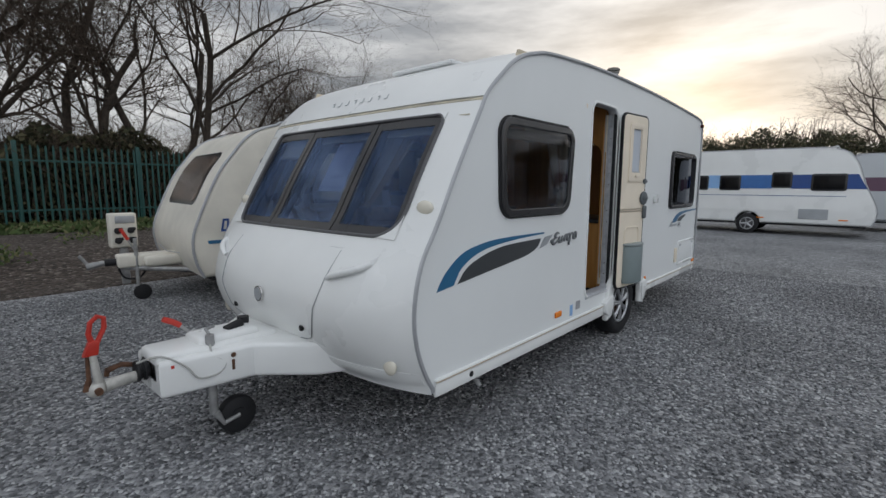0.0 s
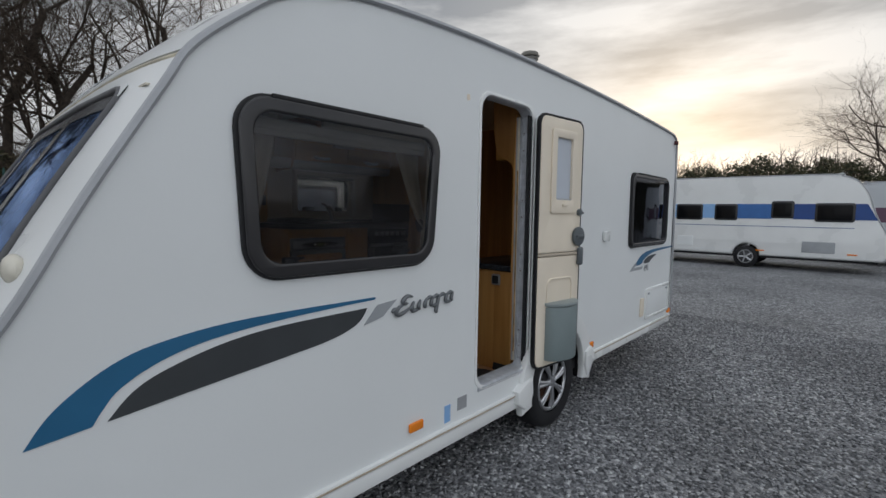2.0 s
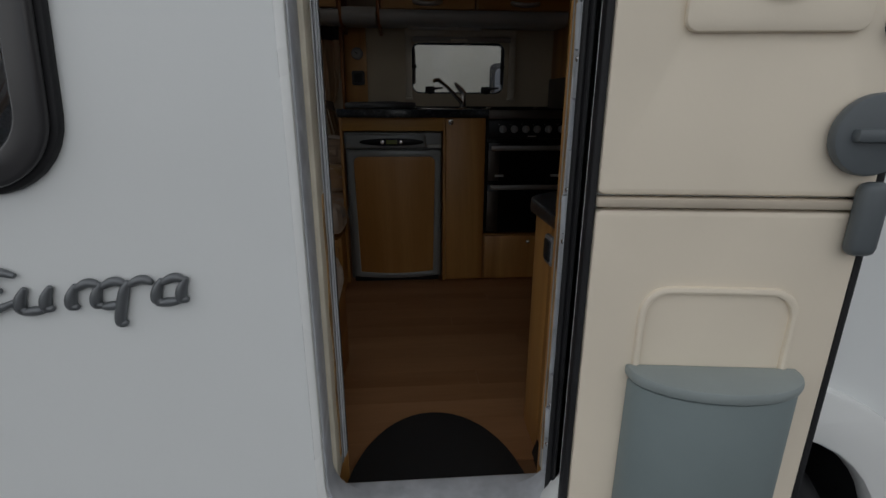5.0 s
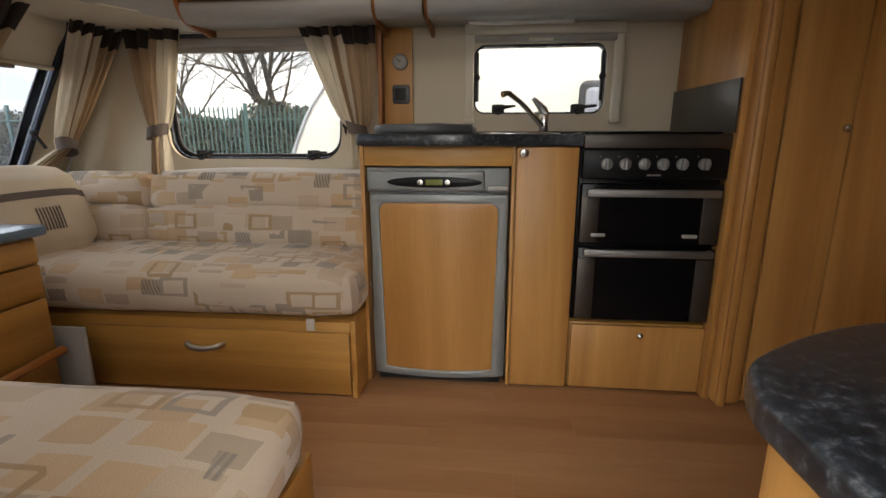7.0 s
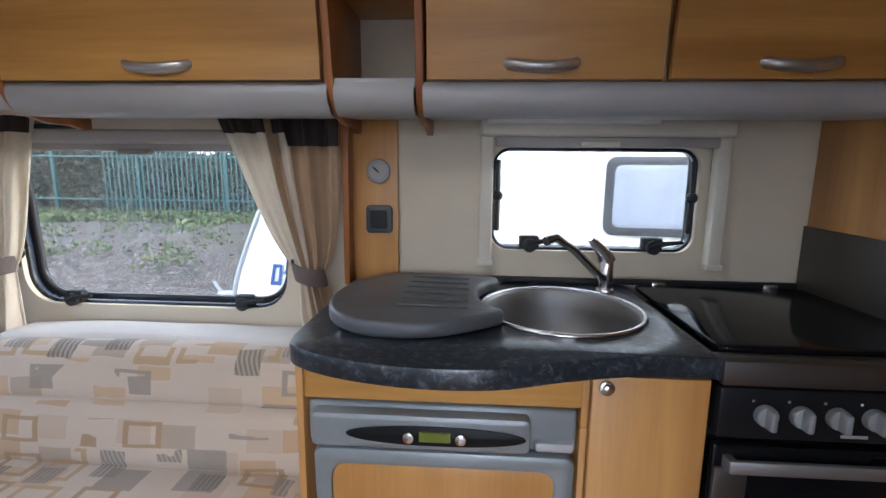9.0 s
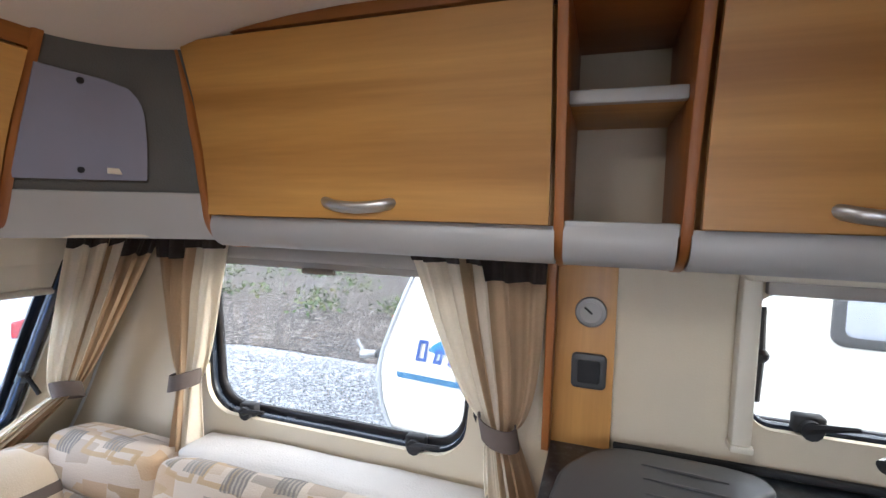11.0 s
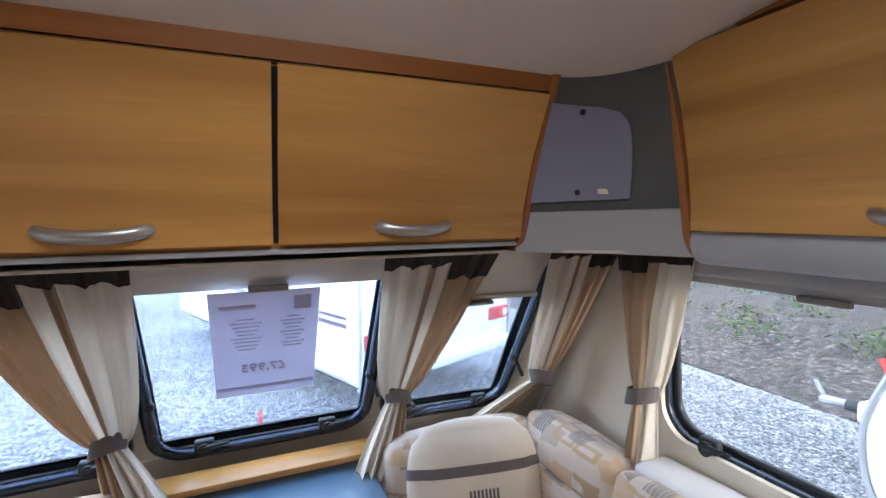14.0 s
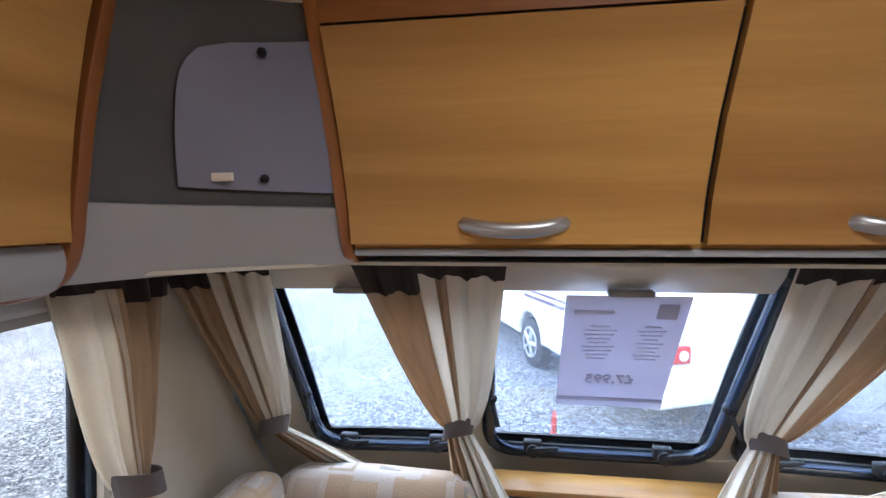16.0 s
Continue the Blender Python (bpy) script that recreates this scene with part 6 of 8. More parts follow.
for near in (False, True):
    f = (lambda y: W - y) if near else (lambda y: y)
    nv = (0, 1 if near else -1, 0)
    curtain("curtain", (0.52, f(2.13), zt), (0.78, f(2.13), zt), (0.62, f(2.14), 1.405), (0.62, f(2.13), 1.20), nv, SC, True, 4, 0.06)
    curtain("curtain", (1.66, f(2.12), zt), (1.32, f(2.12), zt), (1.56, f(2.14), 1.415), (1.60, f(2.13), 1.21), nv, SC, True, 5, 0.085)

# price sheet hanging in the centre front window
ps = thing("price_sheet", (0.2, 1.1, 1.4), "lilac printed price sheet hung in the front window", "sign")


def on_pane(y, z, d):
    return Vector((front_x(y, z) + d, y, z))


part("paper", thicken(sheet(lambda u, v: on_pane(0.972 + 0.273 * u, 1.408 + 0.337 * v, 0.095), 6, 8), 0.001), PAPER, ps, sm=1.2)
o, tp = on_pane(1.1, 1.42, 0.0945), on_pane(1.1, 1.735, 0.0945)
up = (tp - o).normalized()
rt = Vector((0, -1, 0))
nn = rt.cross(up)


def on_sheet(y, z, d):
    base = on_pane(1.1085 + (y - 1.1085) * 0.95, 1.5765 + (z - 1.5625) * 0.95, 0.0955) + nn * d
    return Matrix(((rt.x, up.x, nn.x, base.x), (rt.y, up.y, nn.y, base.y), (rt.z, up.z, nn.z, base.z), (0, 0, 0, 1)))


link("price", text_mesh("£7,995", 0.045, 0.0035, on_sheet(1.10, 1.485, 0.0)), INK, ps)
part("logo_block", plate([rounded(-0.022, 0.022, -0.022, 0.022, 0.003)], 0.007, on_sheet(1.205, 1.70, 0.0)), INK, ps)
part("heading_line", plate([rounded(-0.045, 0.045, -0.006, 0.006, 0.004, 2)], 0.007, on_sheet(1.035, 1.695, 0.0)), FAINT, ps)
for k in range(9):
    for y, w in ((1.055, 0.022 + 0.006 * (k * 7 % 4)), (1.180, 0.018 + 0.007 * (k * 5 % 3))):
        part("text_line", plate([rounded(-w, w, -0.0012, 0.0012, 0.0008, 2)], 0.007, on_sheet(y, 1.655 - 0.0125 * k, 0.0)), FAINT, ps)
part("footer_bar", plate([rounded(-0.135, 0.135, -0.005, 0.005, 0.001, 2)], 0.007, on_sheet(1.11, 1.415, 0.0)), INK, ps)

# ---- kitchen ----
kit = thing("fridge_housing", (1.96, 1.9, FLOOR), "beech housing above and beside the fridge", "cabinet")
part("side", box(1.692, 1.706, 1.66, 2.19, FLOOR, 1.345, 0.002), BEECH_Z, kit)
part("fascia", box(1.706, 2.222, 1.665, 1.685, 1.278, 1.345, 0.003), BEECH_X, kit)
part("divider", merge(box(2.222, 2.234, 1.672, 2.19, FLOOR, 1.235, 0.002), box(2.222, 2.234, 1.672, 1.735, 1.2352, 1.345, 0.002)), BEECH_Z, kit)
fridge = thing("fridge", (1.963, 1.9, FLOOR + 0.02), "caravan fridge with beech door panel and blue-grey frame", "fridge")
part("body", box(1.712, 2.216, 1.70, 2.15, FLOOR + 0.02, 1.238, 0.006), FRIDGEGREY, fridge)


def bowed(x0, x1, z0, z1, yb, bow, sag, r):
    """An outline with a sagging lower edge."""
    pts = [(x1, z1 - r)] + arc((x1 - r, z1 - r), r, 0, 90, 4) + arc((x0 + r, z1 - r), r, 90, 180, 4)
    low = [(x0 + (x1 - x0) * t, z0 - sag * math.sin(math.pi * t)) for t in np.linspace(0, 1, 12)]
    return pts + [(a + (0.012 if i == 0 else -0.012 if i == 11 else 0), b) for i, (a, b) in enumerate(low)]


part("door_frame", plate([bowed(1.722, 2.214, 0.492, 1.182, 0, 0, 0.015, 0.02), bowed(1.757, 2.178, 0.520, 1.148, 0, 0, 0.014, 0.03)], 0.034, along_y(1.674), 0.008), FRIDGEGREY, fridge)
part("door_panel", plate([bowed(1.755, 2.180, 0.518, 1.150, 0, 0, 0.014, 0.03)], 0.022, along_y(1.674), 0.003), FRIDGEWOOD, fridge)
ctrl = part("control_panel", merge(box(1.712, 2.216, 1.668, 1.71, 1.188, 1.272, 0.008, 3), plate([rounded(1.722, 2.130, 1.192, 1.262, 0.012)], 0.05, along_y(1.668), 0.010)), FRIDGEGREY, fridge)
part("lens", plate([[(1.956 + 0.165 * math.copysign(abs(math.cos(a)) ** 0.9, math.cos(a)), 1.224 + 0.019 * math.sin(a)) for a in np.linspace(0, 2 * math.pi, 40, False)]], 0.006, along_y(1.642), 0.002), OVENBLACK, ctrl)
part("display", box(1.927, 1.985, 1.6365, 1.642, 1.214, 1.234, 0.001, 1), LCD, ctrl)
for x in (1.908, 2.003):
    part("knob", cyl(0.0105, (x, 1.642, 1.224), (x, 1.630, 1.224), 16, bevel=0.002), CHROME, ctrl)
part("door_catch", box(2.14, 2.21, 1.655, 1.69, 1.192, 1.212, 0.006, 2), PELMET, fridge)
part("kick_strip", box(1.73, 2.20, 1.69, 1.72, FLOOR, FLOOR + 0.035, 0.003), BLACK, fridge)

cup = thing("narrow_cupboard", (2.34, 1.9, FLOOR), "narrow beech kitchen cupboard with a push lock", "cabinet")
part("body", merge(box(2.236, 2.446, 1.685, 2.19, FLOOR, 1.235, 0.002), box(2.236, 2.446, 1.685, 1.735, 1.2352, 1.345, 0.002)), BEECH_Z, cup)
d = part("door", box(2.238, 2.444, 1.664, 1.683, FLOOR + 0.012, 1.342, 0.003), BEECH_Z, cup)
part("push_lock", merge(cyl(0.014, (2.262, 1.665, 1.322), (2.262, 1.656, 1.322), 16, bevel=0.002), ball((2.262, 1.655, 1.322), 0.009, (1, 0.6, 1), 10)), CHROME, d)
base_d = thing("pan_drawer", (2.69, 1.9, FLOOR), "beech pan drawer beneath the cooker", "drawer")
part("body", box(2.452, 2.926, 1.69, 2.19, FLOOR, 0.714, 0.002), BEECH_X, base_d)
d = part("front", box(2.456, 2.922, 1.668, 1.689, FLOOR + 0.012, 0.710, 0.003), BEECH_Z, base_d)
part("push_lock", merge(cyl(0.012, (2.70, 1.669, 0.675), (2.70, 1.662, 0.675), 16, bevel=0.002), ball((2.70, 1.661, 0.675), 0.008, (1, 0.6, 1), 10)), CHROME, d)

oven = thing("cooker", (2.69, 1.9, 0.72), "black enamel caravan cooker with six knobs and steel rails", "cooker")
part("body", box(2.454, 2.924, 1.70, 2.18, 0.722, 1.345, 0.004), OVENBLACK, oven)
cp = part("control_fascia", box(2.456, 2.922, 1.655, 1.70, 1.238, 1.335, 0.006, 2), OVENBLACK, oven)
for k, x in enumerate((2.532, 2.592, 2.652, 2.712, 2.772, 2.842)):
    part("knob", merge(cyl(0.019, (x, 1.655, 1.288), (x, 1.640, 1.288), 20, bevel=0.003), box(x - 0.006, x + 0.006, 1.622, 1.642, 1.270, 1.306, 0.004)), plain("grey_knob", (0.22, 0.225, 0.23), 0.4, metal=0.3) if "grey_knob" not in bpy.data.materials else bpy.data.materials["grey_knob"], cp, "grey cooker knob")
    part("dial_mark", box(x - 0.022, x - 0.018, 1.6535, 1.6555, 1.31, 1.314, 0.0005, 1), PELMET, cp)
part("brand_mark", box(2.665, 2.71, 1.6535, 1.6555, 1.249, 1.2545, 0.0005, 1), PELMET, cp)
grill = part("grill_door", box(2.458, 2.920, 1.662, 1.70, 1.012, 1.222, 0.006, 2), HOBGLASS, oven)
main = part("oven_door", box(2.458, 2.920, 1.662, 1.70, 0.735, 1.000, 0.006, 2), HOBGLASS, oven)
for dr, z, z0, z1 in ((grill, 1.192, 1.02, 1.215), (main, 0.985, 0.74, 0.998)):
    part("rail", merge(box(2.475, 2.905, 1.636, 1.648, z - 0.013, z + 0.013, 0.005, 2), box(2.475, 2.492, 1.64, 1.668, z - 0.012, z + 0.012, 0.003), box(2.888, 2.905, 1.64, 1.668, z - 0.012, z + 0.012, 0.003)), STEEL, dr, "steel door rail")
    for x0 in (2.460, 2.858):
        part("side_trim", box(x0, x0 + 0.06, 1.656, 1.664, z0, z1 - 0.035, 0.003), BRONZE, dr, "bronzed steel side strip")
for x in (2.522, 2.825):
    part("grill_grip", box(x - 0.024, x + 0.024, 1.652, 1.662, 1.040, 1.052, 0.002), PELMET, grill)
part("front_strip", box(2.456, 2.922, 1.652, 1.70, 1.338, 1.384, 0.005, 2), BRONZE, oven, "bronzed steel strip under the hob lid")
part("hob_lid", plate([rounded(2.47, 2.918, 1.70, 2.17, 0.02)], 0.012, flat(1.386), 0.003), HOBGLASS, oven, "black glass hob lid, closed")
part("lid_hinge", box(2.52, 2.56, 2.165, 2.19, 1.383, 1.40, 0.004), CHROME, oven)
part("lid_hinge", box(2.82, 2.86, 2.165, 2.19, 1.383, 1.40, 0.004), CHROME, oven)

SINK = (2.225, 1.93)
sx, sy = 0.178, 0.185
front_edge = spline([(1.672, 1.71), (1.69, 1.655), (1.78, 1.605), (1.92, 1.575), (2.06, 1.580), (2.18, 1.62), (2.32, 1.655), (2.455, 1.655)], 6)
ell = [(SINK[0] + sx * math.cos(a), SINK[1] + sy * math.sin(a)) for a in np.linspace(0, 2 * math.pi, 40, False)]
part("worktop", plate([front_edge + [(2.455, 2.19), (1.672, 2.19)], ell], 0.040, flat(1.366), 0.006), WORKTOP, None, "dark stone-effect laminate worktop with wavy front edge", category="worktop")
part("upstand", box(1.81, 2.92, 2.178, 2.192, 1.388, 1.405, 0.004), BLACK, None, "black sealing strip behind the worktop", category="trim", kind="structure")
sink = thing("sink", (SINK[0], SINK[1], 1.25), "round stainless steel sink set in the worktop", "sink")
BP = [(1.035, 0.004), (1.0, 0.004), (0.97, -0.004), (0.95, -0.05), (0.90, -0.10), (0.78, -0.128), (0.4, -0.135), (0.10, -0.137), (0.001, -0.137)]
part("bowl", thicken(sheet(lambda u, v: (SINK[0] + sx * BP[round(v * 8)][0] * math.cos(2 * math.pi * u), SINK[1] + sy * BP[round(v * 8)][0] * math.sin(2 * math.pi * u), 1.386 + BP[round(v * 8)][1]), 48, 8), 0.001), STEEL, sink, sm=1.3)
part("rim", tube([(SINK[0] + sx * 1.03 * math.cos(a), SINK[1] + sy * 1.03 * math.sin(a), 1.388) for a in np.linspace(0, 2 * math.pi, 48)], 0.006, 6), CHROME, sink, sm=1.3)
part("drain", cyl(0.028, (SINK[0], SINK[1], 1.250), (SINK[0], SINK[1], 1.253), 20), CHROME, sink)
lid = thing("drainer_lid", (1.9, 1.93, 1.39), "grey moulded drainer lid with ribs beside the sink", "drainer")
LID = spline([(1.70, 1.86), (1.735, 1.76), (1.82, 1.695), (1.95, 1.70), (2.055, 1.765), (2.085, 1.80), (2.055, 1.835), (2.035, 1.90), (2.035, 1.97), (2.055, 2.03), (2.09, 2.07), (2.06, 2.12), (1.93, 2.135), (1.80, 2.125), (1.72, 2.03), (1.70, 1.94)], 5, True)
part("tray", plate([LID], 0.034, flat(1.405), 0.012, 3), LIDGREY, lid)
for k in range(6):
    y = 1.80 + 0.052 * k
    part("rib", tube([(1.86, y + 0.01, 1.4225), (1.95, y, 1.4235), (2.01, y - 0.004, 1.4225)], [0.002, 0.004, 0.002], 6), LIDGREY, lid)
tap = thing("mixer_tap", (2.37, 2.09, 1.386), "chrome single-lever mixer tap behind the sink", "tap")
part("body", merge(cyl(0.024, (2.37, 2.09, 1.386), (2.37, 2.09, 1.40), 20, bevel=0.003), cyl(0.019, (2.37, 2.09, 1.40), (2.37, 2.09, 1.475), 20, bevel=0.004)), CHROME, tap)
part("spout", tube([(2.365, 2.085, 1.425), (2.33, 2.06, 1.455), (2.27, 2.02, 1.512), (2.215, 1.98, 1.548), (2.190, 1.965, 1.540)], [0.013, 0.011, 0.010, 0.011, 0.012], 12), CHROME, tap, sm=1.2)
part("lever", tube([(2.37, 2.09, 1.475), (2.36, 2.085, 1.495), (2.33, 2.07, 1.525), (2.318, 2.065, 1.535)], [0.019, 0.016, 0.010, 0.007], 12, 1.3), CHROME, tap, sm=1.2)

kb = thing("kitchen_blind", (2.36, 2.17, 1.8), "cream cassette blind frame round the kitchen window", "blind")
part("head", box(2.032, 2.695, 2.135, 2.192, 1.795, 1.842, 0.012, 3), BLIND, kb)
part("slide_bar", box(2.075, 2.66, 2.150, 2.170, 1.768, 1.796, 0.005, 2), plain("taupe_slide_bar", (0.34, 0.31, 0.28), 0.5), kb)
part("pull", box(2.30, 2.40, 2.14, 2.155, 1.770, 1.782, 0.003), BLIND, kb)
for x in (2.034, 2.658):
    part("guide", box(x, x + 0.036, 2.155, 2.192, 1.452, 1.80, 0.006, 2), BLIND, kb)
    part("guide_end", box(x - 0.004, x + 0.040, 2.15, 2.192, 1.440, 1.456, 0.004), BLIND, kb)
part("strip_light", merge(box(2.05, 2.47, 2.06, 2.10, 1.822, 1.836, 0.004)), plain("frosted_white_plastic", (0.75, 0.74, 0.70), 0.4), None, "slim white strip lamp under the kitchen lockers", category="lamp")
post = part("wall_post", plate([spline([(1.655, 1.38), (1.655, 1.65), (1.652, 1.76), (1.635, 1.83), (1.60, 1.86)], 4) + [(1.70, 1.86), (1.675, 1.80), (1.672, 1.38)]], 0.06, along_y(2.165), 0.003), CHERRY, None, "orange beech curved post beside the lounge window", category="post", kind="structure")
part("wall_board", box(1.672, 1.803, 2.180, 2.192, 1.385, 1.86, 0.002), BEECH_Z, None, "beech backing board for the wall fittings", category="panel", kind="structure")
dial = thing("wall_dial", (1.749, 2.18, 1.70), "round silver wall barometer dial", "dial")
part("bezel", cyl(0.034, (1.749, 2.180, 1.70), (1.749, 2.164, 1.70), 28, bevel=0.005), STEEL, dial)
part("face", cyl(0.023, (1.749, 2.164, 1.70), (1.749, 2.1625, 1.70), 24), plain("grey_dial_face", (0.30, 0.29, 0.28), 0.5), dial)
part("pointer", box(-0.002, 0.002, -0.001, 0.001, -0.004, 0.018, 0.0005, 1, Matrix.Translation((1.749, 2.1615, 1.70)) @ pose(0, 0, 0, 0, -50, 0)), BLACK, dial)
sw = thing("wall_socket", (1.75, 2.18, 1.565), "grey-framed black wall socket", "socket")
part("plate", plate([rounded(1.712, 1.788, 1.525, 1.605, 0.012)], 0.014, along_y(2.174), 0.004), plain("dark_grey_plastic", (0.045, 0.045, 0.048), 0.4), sw)
part("insert", plate([rounded(1.726, 1.774, 1.539, 1.591, 0.005)], 0.006, along_y(2.166), 0.002), BLACK, sw)
part("splashback", plate([[(1.645, 1.388), (2.185, 1.388), (2.185, 1.565), (1.645, 1.555)]], 0.008, along_x(2.920), 0.002), SPLASH, None, "smoked brown splashback beside the hob", category="splashback")

# ---- tall units and the dresser by the door ----
part("tall_panel", box(2.928, 2.950, 1.64, 2.19, FLOOR, CEIL, 0.003), BEECH_Z, None, "tall beech panel beside the cooker", category="panel", kind="structure")
ward = thing("wardrobe", (3.3, 1.9, FLOOR), "tall beech wardrobe with two doors and chrome knobs", "wardrobe")
part("post", merge(box(2.945, 3.045, 1.60, 1.66, FLOOR, CEIL, 0.026, 4), box(2.955, 2.985, 1.588, 1.61, FLOOR, CEIL, 0.010, 3)), BEECH_Z, ward)
part("body", box(3.04, 3.575, 1.64, 2.19, FLOOR, CEIL, 0.002), BEECH_Z, ward)
for x0, x1, kx in ((3.05, 3.245, 3.225), (3.25, 3.565, 3.54)):
    d = part("door", box(x0, x1, 1.618, 1.64, FLOOR + 0.03, CEIL - 0.04, 0.003), BEECH_Z, ward)
    part("knob", ball((kx, 1.605, 1.40), 0.013, (1, 1, 1), 12), CHROME, d)
dres = thing("dresser", (2.75, 0.3, FLOOR), "beech dresser with dark stone-effect top beside the door", "dresser")
part("body", plate([[(2.385, 0.272), (3.10, 0.272), (3.10, 0.56)] + spline([(2.70, 0.57), (2.60, 0.565), (2.48, 0.52), (2.40, 0.445), (2.385, 0.40)], 5)], 0.66, flat(FLOOR + 0.33), 0.003), BEECH_Z, dres)
part("top", plate([[(2.372, 0.09), (3.12, 0.09), (3.12, 0.61)] + spline([(2.75, 0.625), (2.62, 0.615), (2.50, 0.565), (2.40, 0.49), (2.370, 0.42)], 6)], 0.036, flat(1.132), 0.008, 2), WORKTOP, dres)
part("end_panel", box(2.385, 2.393, 0.09, 0.2715, FLOOR, 1.11, 0.001), BEECH_Z, dres)
sk = part("socket_plate", plate([rounded(0.223, 0.290, 1.018, 1.090, 0.012)], 0.012, along_x(2.380), 0.005), plain("mid_grey_plastic", (0.20, 0.20, 0.205), 0.4), dres, "grey-framed socket in the dresser end")
part("socket_insert", plate([rounded(0.233, 0.280, 1.028, 1.080, 0.007)], 0.006, along_x(2.3735), 0.002), BLACK, sk)
part("tall_end_panel", plate([spline([(0.05, 1.15), (0.10, 1.16), (0.13, 1.3), (0.135, 1.7), (0.17, 1.80), (0.26, 1.86), (0.30, 2.0), (0.31, 2.28)], 5) + [(0.05, 2.28)]], 0.02, along_x(2.395), 0.003), BEECH_Z, None, "curved beech end panel above the dresser", category="panel", kind="structure")
part("high_cupboard", box(2.41, 3.10, 0.05, 0.30, 1.83, 2.285, 0.004), BEECH_X, None, "beech high cupboard above the dresser", category="cupboard")

# ---- yard ----
def ground_z(x, y):
    r = min(1.0, max(0.0, (y - 6.6) / 2.5))
    return 0.30 * r * r * (3 - 2 * r) + 0.06 * noise.noise((x * 0.5, y * 0.5, 0)) * r


def ground_fn(u, v):
    a, b = 2 * u - 1, 2 * v - 1
    x, y = 2 + 60 * a * abs(a) ** 1.6 * 8, 4 + 60 * b * abs(b) ** 1.6 * 8
    return (x, y, ground_z(x, y) if abs(x) < 60 and abs(y) < 60 else ground_z(x, min(y, 60)))


ground = part("ground", sheet(ground_fn, 160, 160), GRAVEL, None, "open yard of crushed grey gravel", sm=3, category="ground", kind="structure")

# ---- other caravans in the yard ----


